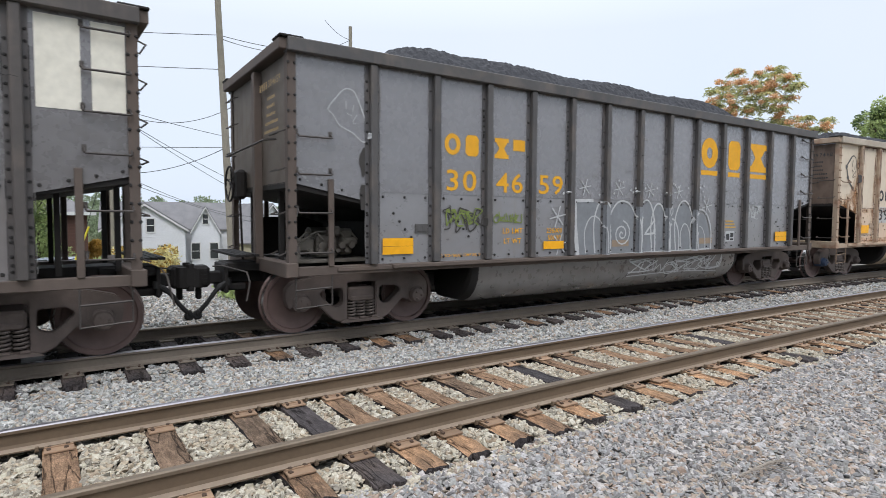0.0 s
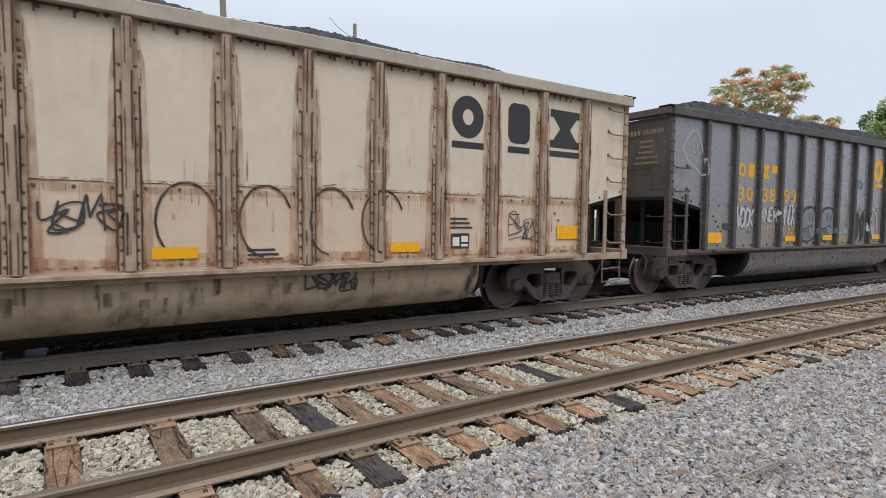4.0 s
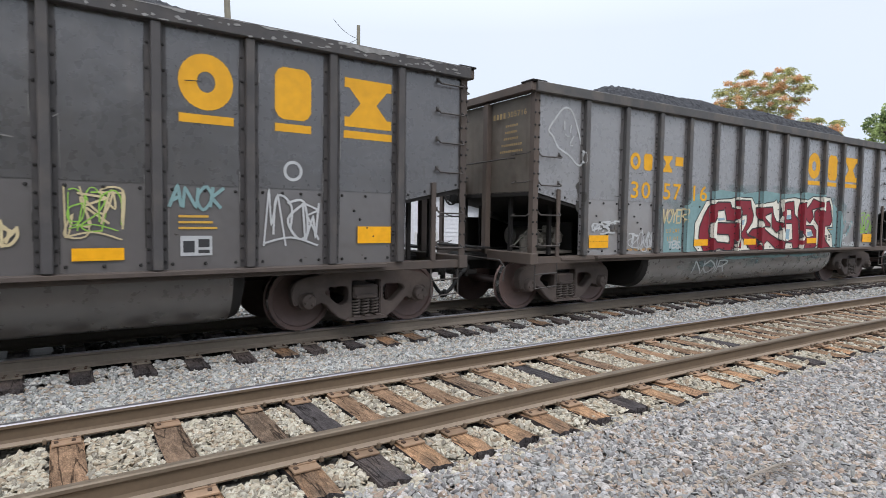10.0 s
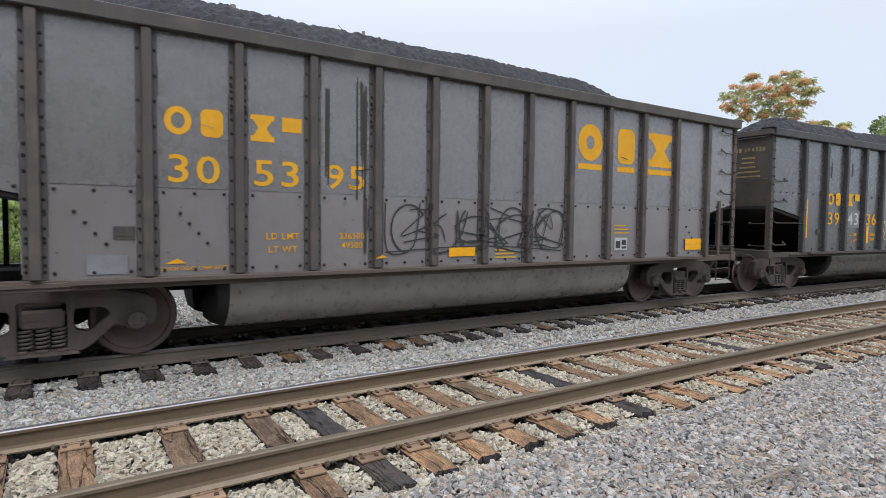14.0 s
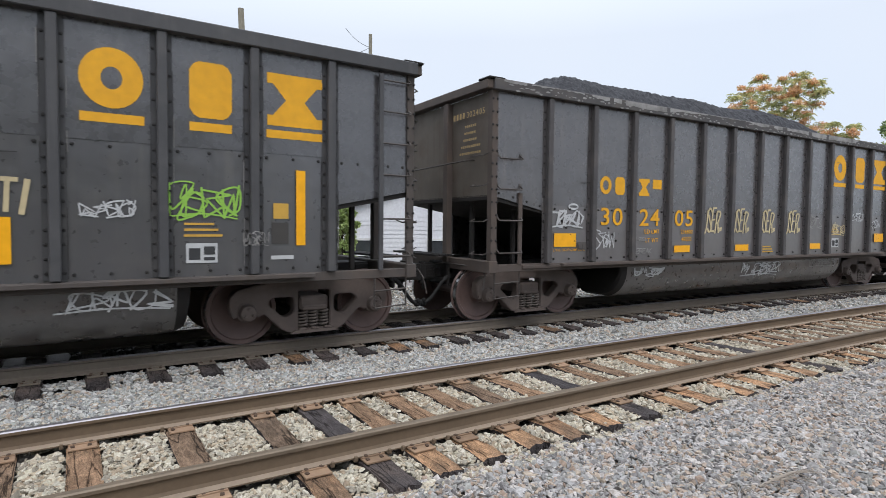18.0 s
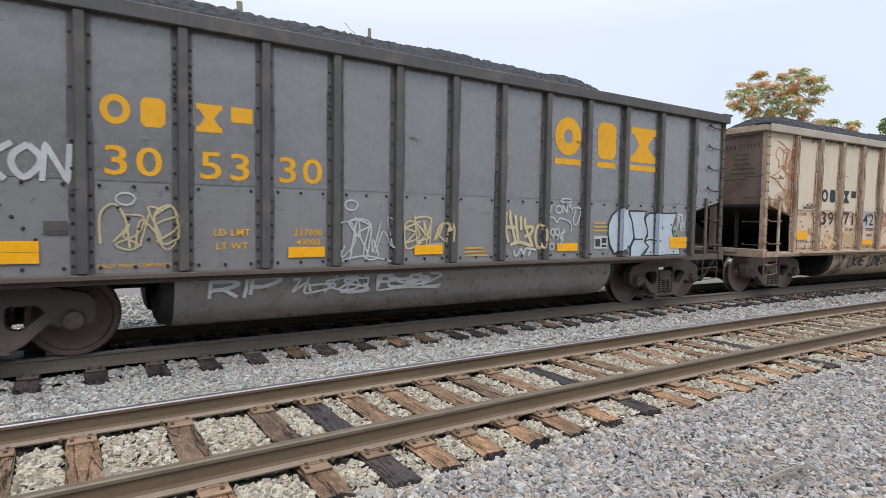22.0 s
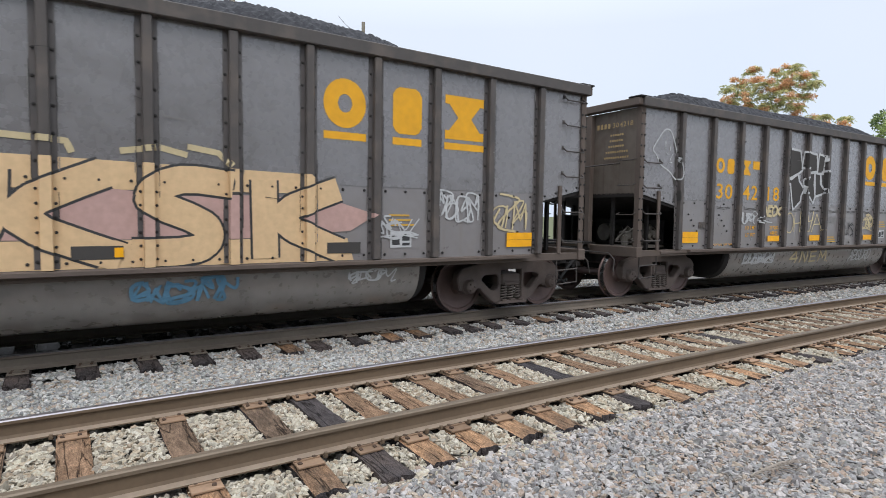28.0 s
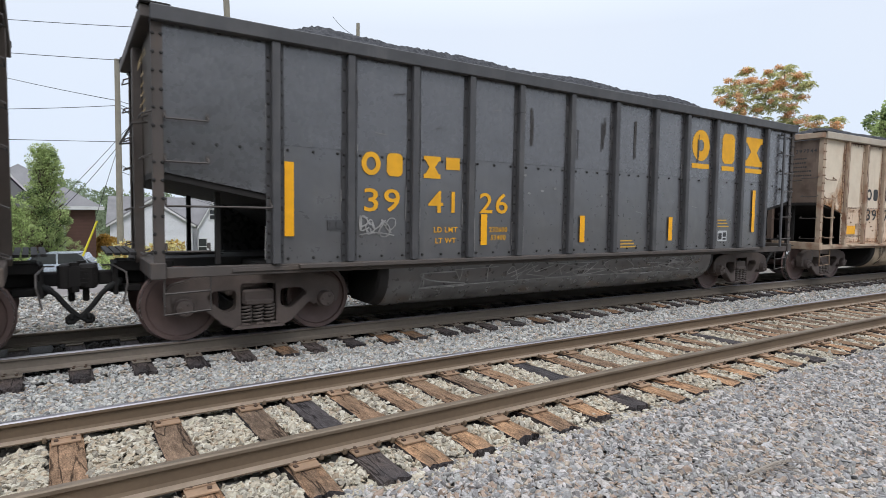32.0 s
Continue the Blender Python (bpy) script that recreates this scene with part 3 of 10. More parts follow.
def make_lettering(items):
    made = []
    for key, text, size, bold in items:
        cu = bpy.data.curves.new("lettering", "FONT")
        cu.body, cu.size, cu.align_x, cu.align_y = text, size, "CENTER", "CENTER"
        cu.offset = bold * size
        cu.resolution_u = 3
        cu.space_character = 1.12
        ob = bpy.data.objects.new("lettering", cu)
        scene.collection.objects.link(ob)
        made.append((key, ob, cu))
    graph = bpy.context.evaluated_depsgraph_get()
    for key, ob, cu in made:
        me = bpy.data.meshes.new_from_object(ob.evaluated_get(graph))
        co = np.empty(len(me.vertices) * 3, np.float32)
        me.vertices.foreach_get("co", co)
        co = co.reshape(-1, 3)
        if len(co):
            mid = (co.max(0) + co.min(0)) / 2
            span = co.max(0) - co.min(0)
            tris = []
            me.calc_loop_triangles()
            for t in me.loop_triangles:
                tris.append(tuple(t.vertices))
            LETTERING[key] = ((co - mid)[:, :2].copy(), tris, float(span[0]), float(span[1]))
        bpy.data.objects.remove(ob)
        bpy.data.curves.remove(cu)
        bpy.data.meshes.remove(me)


# ---- ground ----
def ground_z(x, y):
    """The yard beside the track, the road behind it and the lower ground of the town."""
    far = y - bend(x)
    z = -0.29
    if far < -0.7:
        z -= 0.02 + 0.035 * min(-0.7 - far, 3.0)
    if far > 7.4:
        z -= 0.22 * min(max(far - 7.4, 0), 1.5)
    if far > 18:
        z -= 0.11 * min(far - 18, 45)
    return z


def build_ground():
    xs = sorted({round(v, 3) for v in [-4000, -1200, -400, -150, -80, *np.arange(-40, 60, 1.0), 75, 100, 150, 400, 1200, 4000]})
    ys = sorted({round(v, 3) for v in [-4000, -1200, -400, -100, -50, *np.arange(-20, 30, 0.6), *np.arange(30, 90, 4.0), 120, 200, 400, 1200, 4000]})
    verts = [(x, y, ground_z(x, y)) for y in ys for x in xs]
    w = len(xs)
    faces = [(j * w + i, j * w + i + 1, (j + 1) * w + i + 1, (j + 1) * w + i) for j in range(len(ys) - 1) for i in range(w - 1)]
    me = raw_mesh("ground", verts, faces, BED, True)
    me.materials.append(TURF)
    me.materials.append(BED_SHADED)
    for p in me.polygons:
        c = p.center
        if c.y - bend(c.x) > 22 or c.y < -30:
            p.material_index = 1
        # strip below the train, its shade painted in
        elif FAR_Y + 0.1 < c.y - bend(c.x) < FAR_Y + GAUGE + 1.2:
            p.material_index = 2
    tagged(new("ground", me), "grey crushed-stone track bed running out to grass", "ground", kind="structure")


build_ground()


def build_road():
    verts, faces = [], []
    xs = np.arange(-60, 121, 3.0)
    for x in xs:
        for d in (14.0, 16.5, 19.0):
            verts.append((x, d + bend(x), ground_z(x, d + bend(x)) + 0.03))
    for i in range(len(xs) - 1):
        for k in range(2):
            a = i * 3 + k
            faces.append((a, a + 3, a + 4, a + 1))
    tagged(new("road", raw_mesh("road", verts, faces, ASPHALT, True)), "pale worn asphalt street behind the railway", "road", kind="structure")


build_road()


# ---- rails ----
RAIL_PROFILE = [(-0.076, -0.182), (0.076, -0.182), (0.076, -0.171), (0.028, -0.155), (0.0085, -0.135), (0.0085, -0.05), (0.036, -0.036),
                (0.037, -0.012), (0.026, -0.002), (-0.026, -0.002), (-0.037, -0.012), (-0.036, -0.036), (-0.0085, -0.05), (-0.0085, -0.135), (-0.028, -0.155), (-0.076, -0.171)]


def build_rail(y0, head, label, side=RAIL_RUST):
    xs = [-160, -80, -40, *np.arange(-20, 40, 0.5), 60, 110, 180, 260]
    verts, faces = [], []
    n = len(RAIL_PROFILE)
    for x in xs:
        h = heading(x)
        for dy, z in RAIL_PROFILE:
            verts.append((x - dy * math.sin(h), y0 + bend(x) + dy * math.cos(h), z))
    for i in range(len(xs) - 1):
        for k in range(n):
            a, b = i * n + k, i * n + (k + 1) % n
            faces.append((a, b, b + n, a + n))
    me = raw_mesh("rail", verts, faces, side)
    me.materials.append(head)
    me.materials.append(RAIL_FOOT if side is RAIL_RUST else side)
    for p in me.polygons:
        if p.index % n in (7, 8, 9):
            p.material_index = 1
        elif p.index % n in (3, 14):
            p.material_index = 2
        elif p.index % n == 10 and head is RAIL_DULL:
            p.material_index = 1
    return tagged(new("rail", me), label, "rail", "running rails", "structure")


build_rail(NEAR_Y, RAIL_DULL, "rust-brown steel rail with a dull worn head")
build_rail(NEAR_Y + GAUGE, RAIL_BRIGHT, "rust-brown steel rail with a polished bright head")
build_rail(FAR_Y, RAIL_BRIGHT, "dusty brown steel rail with a polished head under the train", RAIL_GREY)
build_rail(FAR_Y + GAUGE, RAIL_DULL, "dusty brown steel rail with a worn head under the train", RAIL_GREY)



# ---- coal cars ----
# side of the car: plates at SIDE, ribs out to RIB
SIDE, RIB = 1.52, 1.615
KINDS = {
    "a": dict(left=-7.08, right=7.24, ribs=(-5.84, -4.77, -3.75, -2.79, -1.84, -0.89, 0.08, 1.02, 1.99, 2.98, 3.98, 5.03, 6.12), seam=2.09, trucks=(-5.81, 5.93), tub=(-4.0, 3.95),
              mark=2.875, number=2.31, emblem=8, raised=0.0),
    "b": dict(left=-7.28, right=7.27, ribs=(-5.86, -4.82, -3.79, -2.77, -1.75, -0.56, 0.62, 1.79, 2.83, 3.88, 4.93, 5.96), seam=2.6, trucks=(-5.96, 5.9), tub=(-4.3, 4.2),
              mark=2.43, number=1.91, emblem=8, raised=0.0),
    "c": dict(left=-7.55, right=7.62, ribs=(-6.34, -5.27, -4.21, -3.15, -2.1, -1.05, 0.01, 1.04, 2.1, 3.16, 4.22, 5.33, 6.4), seam=2.06, trucks=(-6.34, 6.1), tub=(-4.35, 4.2),
              mark=2.46, number=1.875, emblem=9, raised=0.15),
}
SILL, TOP = 1.03, 3.88
PIN, BASE = 5.902, 0.945     # half the distance of the truck centres, half a wheelbase
WHEEL_R = 0.478


def grab(bm, x0, x1, z, y=-SIDE, out=0.085, r=0.0135):
    s = -1 if y < 0 else 1
    tube(bm, [(x0, y, z + 0.06), (x0, y + s * 0.02, z + 0.06), (x0, y + s * out, z + 0.01), (x0 + 0.01, y + s * out, z), (x1 - 0.01, y + s * out, z),
              (x1, y + s * out, z + 0.01), (x1, y + s * 0.02, z + 0.06), (x1, y, z + 0.06)], r, 5)
    for x in (x0, x1):
        box(bm, x - 0.022, x + 0.022, min(y, y + s * 0.012), max(y, y + s * 0.012), z + 0.03, z + 0.1)


def end_grab(bm, y0, y1, z, x, s, r=0.011):
    tube(bm, [(x, y0, z + 0.04), (x + s * 0.1, y0, z), (x + s * 0.1, y1, z), (x, y1, z + 0.04)], r, 5)


def rivet_ring(out, x, z, y, r=0.022, h=0.02):
    verts, faces = out
    b = len(verts)
    for k in range(6):
        a = math.pi * k / 3
        verts.append((x + r * math.cos(a), y, z + r * math.sin(a)))
    for k in range(6):
        a = math.pi * k / 3
        verts.append((x + 0.6 * r * math.cos(a), y - h, z + 0.6 * r * math.sin(a)))
    for k in range(6):
        faces.append((b + k, b + (k + 1) % 6, b + 6 + (k + 1) % 6, b + 6 + k))
    faces.append(tuple(b + 6 + k for k in range(6)))


def rivet_mesh(kind):
    key = ("rivets", kind)
    if key in SHARED:
        return SHARED[key]
    k = KINDS[kind]
    r = random.Random(5)
    out = ([], [])
    def add(x, z, y):
        if r.random() < 0.96:
            rivet_ring(out, x + r.uniform(-0.004, 0.004), z, y)
    for n, x in enumerate(k["ribs"]):
        low = SILL + 0.1
        step = 0.29
        for side in (-1, 1):
            z = low
            while z < TOP - 0.1:
                add(x + side * 0.085, z, -SIDE - 0.004)
                z += step if z > k["seam"] - 0.2 else 0.155
            if n in (2, 4) and kind != "b":
                for q in range(7):
                    add(x + side * 0.085, 2.95 + 0.085 * q, -SIDE - 0.004)
            if n in (0, len(k["ribs"]) - 1):
                z = low + 0.07
                while z < TOP - 0.1:
                    add(x + side * 0.085, z, -SIDE - 0.004)
                    z += step
    bays = [k["left"], *k["ribs"], k["right"]]
    for n, (a, b) in enumerate(zip(bays, bays[1:])):
        inner = 0 < n < len(bays) - 2
        m = max(3, int((b - a - 0.3) / 0.2))
        for j in range(m):
            x = a + 0.17 + (b - a - 0.34) * j / (m - 1)
            if inner:
                add(x, k["seam"] - 0.07, -SIDE)
                add(x, SILL + 0.075, -SIDE)
            elif kind == "b":
                add(x, k["seam"] - 0.07, -SIDE)
            else:
                t = (x - a) / (b - a) if n == 0 else (b - x) / (b - a)
                add(x, 2.19 - 0.26 * t + 0.07, -SIDE)
        if inner and n in (1, 2, 12) and kind != "b":
            for j in range(4):
                add(a + 0.35 + j * 0.1, SILL + 0.75 - 0.12 * j, -SIDE)
    for x in (k["left"] + 0.05, k["right"] - 0.05):
        for side in (-0.045, 0.045):
            z = SILL + 0.2
            while z < TOP:
                add(x + side, z, -SIDE - 0.03)
                z += 0.21
    SHARED[key] = raw_mesh("rivets", *out, RIVET_PAINT["grey"])
    return SHARED[key]


def coal_mesh(kind, seed, late=0.0, early=0.0, tall=0.0):
    key = ("coal", kind, seed, late, early, tall)
    grit = random.Random(seed)
    if key in SHARED:
        return SHARED[key]
    k = KINDS[kind]
    x0, x1 = k["left"] + 0.02, k["right"] - 0.02
    nx, ny = 280, 44
    verts, faces = [], []
    off = Vector((seed * 17.3, seed * 5.1, 0))
    for i in range(nx + 1):
        x = x0 + (x1 - x0) * i / nx
        a = min(max((x - x0 - 0.35 - late) / 2.2, 0), 1)
        b = min(max((x1 - 0.5 - early - x) / 2.6, 0), 1)
        sx = (a * a * (3 - 2 * a)) * (b * b * (3 - 2 * b))
        for j in range(ny + 1):
            y = -1.46 + 2.92 * j / ny
            sy = max(0.0, 1 - abs(y / 1.46) ** 2.1)
            p = Vector((x, y, 0))
            z = 3.84 + ((0.8 if kind == "a" else 0.68) + tall) * sx * sy + 0.07 * sx * noise.noise(p * 0.7 + off) + 0.025 * noise.noise(p * 2.4 + off) + 0.03 * abs(noise.noise(p * 8 + off)) + 0.022 * grit.uniform(-1, 1)
            verts.append((x, y, z))
    w = ny + 1
    for i in range(nx):
        for j in range(ny):
            a = i * w + j
            faces.append((a, a + w, a + w + 1, a + 1))
    me = raw_mesh("load", verts, faces, COAL)
    SHARED[key] = me
    return me


# how much later the heap begins, how much earlier it ends, and how much taller it is
HEAPS = {0: (0.3, 0.5, 0.07), 4: (0.9, -0.4, 0.05), 3: (0.0, 1.4, 0.0), 7: (0.2, 1.5, 0.22), 5: (0.0, 1.2, 0.1), 6: (0.0, 2.2, 0.2), 8: (0.0, 0.9, 0.0), 9: (-0.3, 2.3, 0.12), 10: (0.0, 1.0, 0.0), 11: (0.0, 1.0, 0.0), 12: (0.0, 0.5, 0.06)}


def tub_build(bm, a=-4.05, b=3.86):
    """One trough of the bathtub floor: rounded underneath, drawn in at both ends."""
    n = 10
    prof = [(-1.44, 1.04), (-1.44, 0.86)] + [(-0.89 - 0.55 * math.cos(a), 0.86 - 0.59 * math.sin(a)) for a in [math.pi / 2 * i / n for i in range(1, n + 1)]] + [(-0.35, 0.27), (-0.3, 0.33), (-0.3, 1.04)]
    stations = [(a + 0.1, 0.3, 0.1), (a, 0.72, 0.05), (a + 0.03, 0.92, 0.02), (a + 0.16, 0.985, 0.0), (a + 0.3, 1.0, 0), (b - 0.3, 1.0, 0), (b - 0.16, 0.985, 0.0), (b - 0.03, 0.92, 0.02), (b, 0.72, 0.05), (b - 0.1, 0.3, 0.1)]
    rings = []
    for x, s, inset in stations:
        rings.append([bm.verts.new((x, y + (inset if y < -0.9 else 0), 1.04 - (1.04 - z) * s)) for y, z in prof])
    m = len(prof)
    for a, b in zip(rings, rings[1:]):
        for i in range(m - 1):
            bm.faces.new((a[i], a[i + 1], b[i + 1], b[i]))
    bm.faces.new(rings[0])
    bm.faces.new(rings[-1][::-1])
    # end faces get the near-black slot: shade of the tub ends as colour
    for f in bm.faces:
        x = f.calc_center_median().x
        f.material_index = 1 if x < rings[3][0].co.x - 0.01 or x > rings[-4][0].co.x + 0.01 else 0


def rounded(pts, r=0.03):
    """The closed outline with every corner cut to a short arc."""
    out, m = [], len(pts)
    for i in range(m):
        p, a, b = Vector(pts[i]), Vector(pts[i - 1]), Vector(pts[(i + 1) % m])
        u, v = (a - p), (b - p)
        k = min(r, u.length * 0.45, v.length * 0.45)
        q0, q1 = p + u.normalized() * k, p + v.normalized() * k
        for t in (0, 0.33, 0.67, 1):
            out.append(tuple((1 - t) ** 2 * q0 + 2 * t * (1 - t) * p + t * t * q1))
    return out


def cast_plate(bm, loops, y0, y1, bevel=0.014):
    """A casting of one outline with openings, set between two depths."""
    rings, edges = [], []
    for loop in loops:
        vs = [bm.verts.new((x, y0, z)) for x, z in loop]
        rings.append(vs)
        edges += [bm.edges.new((vs[i], vs[(i + 1) % len(vs)])) for i in range(len(vs))]
    front = [f for f in bmesh.ops.triangle_fill(bm, use_beauty=True, edges=edges)["geom"] if isinstance(f, bmesh.types.BMFace)]
    made = bmesh.ops.extrude_face_region(bm, geom=front)["geom"]
    bmesh.ops.translate(bm, verts=[v for v in made if isinstance(v, bmesh.types.BMVert)], vec=(0, y1 - y0, 0))
    bmesh.ops.recalc_face_normals(bm, faces=bm.faces[:])
    rim = [e for e in bm.edges if abs(e.verts[0].co.y - y0) < 1e-6 and abs(e.verts[1].co.y - y0) < 1e-6 and any(abs(f.normal.y) < 0.5 for f in e.link_faces)]
    bmesh.ops.bevel(bm, geom=rim, offset=bevel, segments=2, affect="EDGES")


def side_frame_build(bm):
    half = [(0.0, 0.145), (0.34, 0.145), (0.46, 0.2), (0.72, 0.45), (0.79, 0.4), (0.835, 0.42), (0.85, 0.55), (0.88, 0.6), (1.03, 0.6), (1.06, 0.55), (1.07, 0.42), (1.13, 0.41), (1.17, 0.55), (1.17, 0.68), (1.08, 0.78), (0.8, 0.85), (0.5, 0.9), (0.0, 0.905)]
    outline = rounded(half + [(-x, z) for x, z in half[-2:0:-1]], 0.04)
    window = [(0.3, 0.66), (0.6, 0.66), (0.68, 0.58), (0.44, 0.37), (0.3, 0.42)]
    middle = [(-0.235, 0.2), (0.235, 0.2), (0.235, 0.74), (-0.235, 0.74)]
    cast_plate(bm, [outline, rounded(window, 0.06), rounded([(-x, z) for x, z in window], 0.06), rounded(middle, 0.03)], -1.1, -0.94)


def frame_lip_build(bm):
    """The raised lower flange and spring seat of the casting."""
    prism_y(bm, [(-0.36, 0.14), (-0.3, 0.185), (0.3, 0.185), (0.36, 0.14)], -1.15, -1.1)
    for x in (-0.19, 0.0, 0.19):
        box(bm, x - 0.05, x + 0.05, -1.16, -1.1, 0.185, 0.215, 0.006)


def bolster_build(bm):
    box(bm, -0.215, 0.215, -1.1, 1.1, 0.45, 0.66, 0.03)
    box(bm, -0.3, 0.3, -0.5, 0.5, 0.5, 0.86, 0.03)
    for s in (-1, 1):
        box(bm, -0.19, 0.19, s * 1.11 - 0.02, s * 1.11 + 0.02, 0.45, 0.53, 0.02)


# dark boxes added so no light shows through the side frame windows
def backing_build(bm):
    box(bm, -0.25, 0.25, -0.86, 0.86, 0.2, 0.44, 0.02)
    for x in (-0.5, 0.5):
        box(bm, x - 0.05, x + 0.05, -0.66, 0.66, 0.34, 0.62, 0.02)


def spring_build(bm):
    pts = [(0.062 * math.cos(a), 0.062 * math.sin(a), 0.23 * a / (2 * math.pi * 5)) for a in [2 * math.pi * i / 10 for i in range(51)]]
    tube(bm, pts, 0.017, 6)


def axle_build(bm):
    lathe_y(bm, [(0.07, -0.98), (0.085, -0.8), (0.1, -0.72), (0.08, -0.5), (0.08, 0.5), (0.1, 0.72), (0.085, 0.8), (0.07, 0.98)], 14)


def wheel_build(bm):
    # near face outwards at -y
    lathe_y(bm, [(0.12, -0.86), (0.135, -0.84), (0.16, -0.79), (0.27, -0.775), (0.385, -0.8), (0.4, -0.825), (0.45, -0.828), (0.455, -0.82), (0.459, -0.722), (0.466, -0.712), (0.486, -0.7), (0.484, -0.69), (0.46, -0.685),
                 (0.4, -0.69), (0.27, -0.73), (0.16, -0.72), (0.12, -0.69)], 40)
    for v in bm.verts:
        v.co.x, v.co.z = v.co.x * 1.045, v.co.z * 1.045


def tread_build(bm):
    n = 40
    prof = [(0.4575, -0.815), (0.461, -0.724)]
    rings = [[bm.verts.new((r * math.cos(2 * math.pi * k / n), y, r * math.sin(2 * math.pi * k / n))) for k in range(n)] for r, y in prof]
    back = [[bm.verts.new((0.45 * math.cos(2 * math.pi * k / n), y, 0.45 * math.sin(2 * math.pi * k / n))) for k in range(n)] for r, y in prof]
    for k in range(n):
        j = (k + 1) % n
        bm.faces.new((rings[0][k], rings[0][j], rings[1][j], rings[1][k]))
        bm.faces.new((back[0][k], rings[0][k], rings[0][j], back[0][j]))
        bm.faces.new((back[1][k], rings[1][k], rings[1][j], back[1][j]))
    for v in bm.verts:
        v.co.x, v.co.z = v.co.x * 1.045, v.co.z * 1.045


def cap_build(bm):
    lathe_y(bm, [(0.075, -1.2), (0.1, -1.19), (0.115, -1.16), (0.118, -1.1), (0.135, -1.095), (0.14, -1.06), (0.14, -0.9), (0.12, -0.88)], 20)
    for k in range(3):
        a = 2 * math.pi * k / 3
        c, s = 0.06 * math.cos(a), 0.06 * math.sin(a)
        box(bm, c - 0.017, c + 0.017, -1.222, -1.195, s - 0.017, s + 0.017, 0.004)


def adapter_build(bm):
    box(bm, -0.14, 0.14, -1.09, -0.92, 0.57, 0.66, 0.02)
    box(bm, -0.17, -0.13, -1.1, -0.92, 0.48, 0.64, 0.01)
    box(bm, 0.13, 0.17, -1.1, -0.92, 0.48, 0.64, 0.01)


def mirror_y(build):
    def made(bm):
        build(bm)
        for v in bm.verts:
            v.co.y = -v.co.y
    return made


AXLES = []


def add_truck(car, x):
    bol = part("bolster", shared("bolster", bolster_build, TRUCK), TRUCK, car, "dark cast truck bolster", at=(x, 0, 0))
    part("side_frame", shared("side_frame", side_frame_build, TRUCK), TRUCK, bol, "dusty brown cast truck side frame")
    part("side_frame", shared("side_frame_far", mirror_y(side_frame_build), TRUCK), TRUCK, bol, "dusty brown cast truck side frame")
    for name, build in (("spring_seat", frame_lip_build), ("spring_seat_far", mirror_y(frame_lip_build))):
        part("spring_seat", shared(name, build, TRUCK), TRUCK, bol)
    part("brake_beam", shared("brake_beam", backing_build, STEEL_DARK), STEEL_DARK, bol, "dark brake beams added as backing between the wheels")
    # far springs take near-black steel, which puts their shade into the colour
    for s in (-0.155, 0.0, 0.155):
        for y in (-1.05, 1.05):
            part("coil_spring", shared("coil_spring", spring_build, SPRING, True), SPRING if y < 0 else STEEL_DARK, bol, at=(s, y, 0.21))
    for s in (-1, 1):
        for name, build in (("bearing_adapter", adapter_build), ("bearing_adapter_far", mirror_y(adapter_build))):
            part("bearing_adapter", shared(name, build, TRUCK), TRUCK, bol, at=(s * BASE, 0, 0))
        ax = part("axle", shared("axle", axle_build, WHEEL, True), WHEEL, car, "steel axle with two wheels", at=(x + s * BASE, 0, WHEEL_R))
        for wname, build, tb, cb in (("wheel", wheel_build, tread_build, cap_build), ("wheel_far", mirror_y(wheel_build), mirror_y(tread_build), mirror_y(cap_build))):
            part("wheel", shared(wname, build, WHEEL, True), WHEEL, ax, "brown steel wheel with a bright tread")
            part("tread", shared("tread_" + wname, tb, TREAD, True), TREAD, ax)
            part("bearing_cap", shared("cap_" + wname, cb, TRUCK, True), TRUCK, ax)
        AXLES.append((car, ax, x + s * BASE))


def coupler_build(bm):
    # pulling face at x = 0, shank towards +x
    box(bm, 0.22, 1.2, -0.09, 0.09, 0.72, 0.9, 0.02)
    box(bm, 0.06, 0.3, -0.2, 0.15, 0.68, 1.0, 0.045)
    prism_z(bm, [(0.1, -0.2), (-0.12, -0.235), (-0.16, -0.15), (-0.04, -0.1), (0.1, -0.06)], 0.72, 0.98)
    prism_z(bm, [(0.1, 0.05), (-0.06, 0.12), (-0.12, 0.2), (-0.06, 0.23), (0.12, 0.15)], 0.7, 0.96)
    tube(bm, [(0.03, -0.15, 0.64), (0.03, -0.15, 1.03)], 0.055, 12)
    tube(bm, [(-0.08, -0.17, 0.7), (-0.08, -0.17, 0.99)], 0.075, 12)
    box(bm, 0.12, 0.2, -0.06, 0.04, 0.5, 0.7, 0.02)
    box(bm, 0.42, 0.8, -0.24, 0.24, 0.62, 0.72, 0.02)
    box(bm, 0.5, 1.2, -0.3, 0.3, 0.9, 1.04, 0.02)
    box(bm, 0.46, 0.52, -0.34, 0.34, 0.6, 1.02, 0.015)
    for z in (0.78, 0.89):
        box(bm, 0.1, 0.26, -0.215, -0.19, z - 0.032, z - 0.012)
        box(bm, 0.1, 0.26, -0.215, -0.19, z + 0.018, z + 0.038)


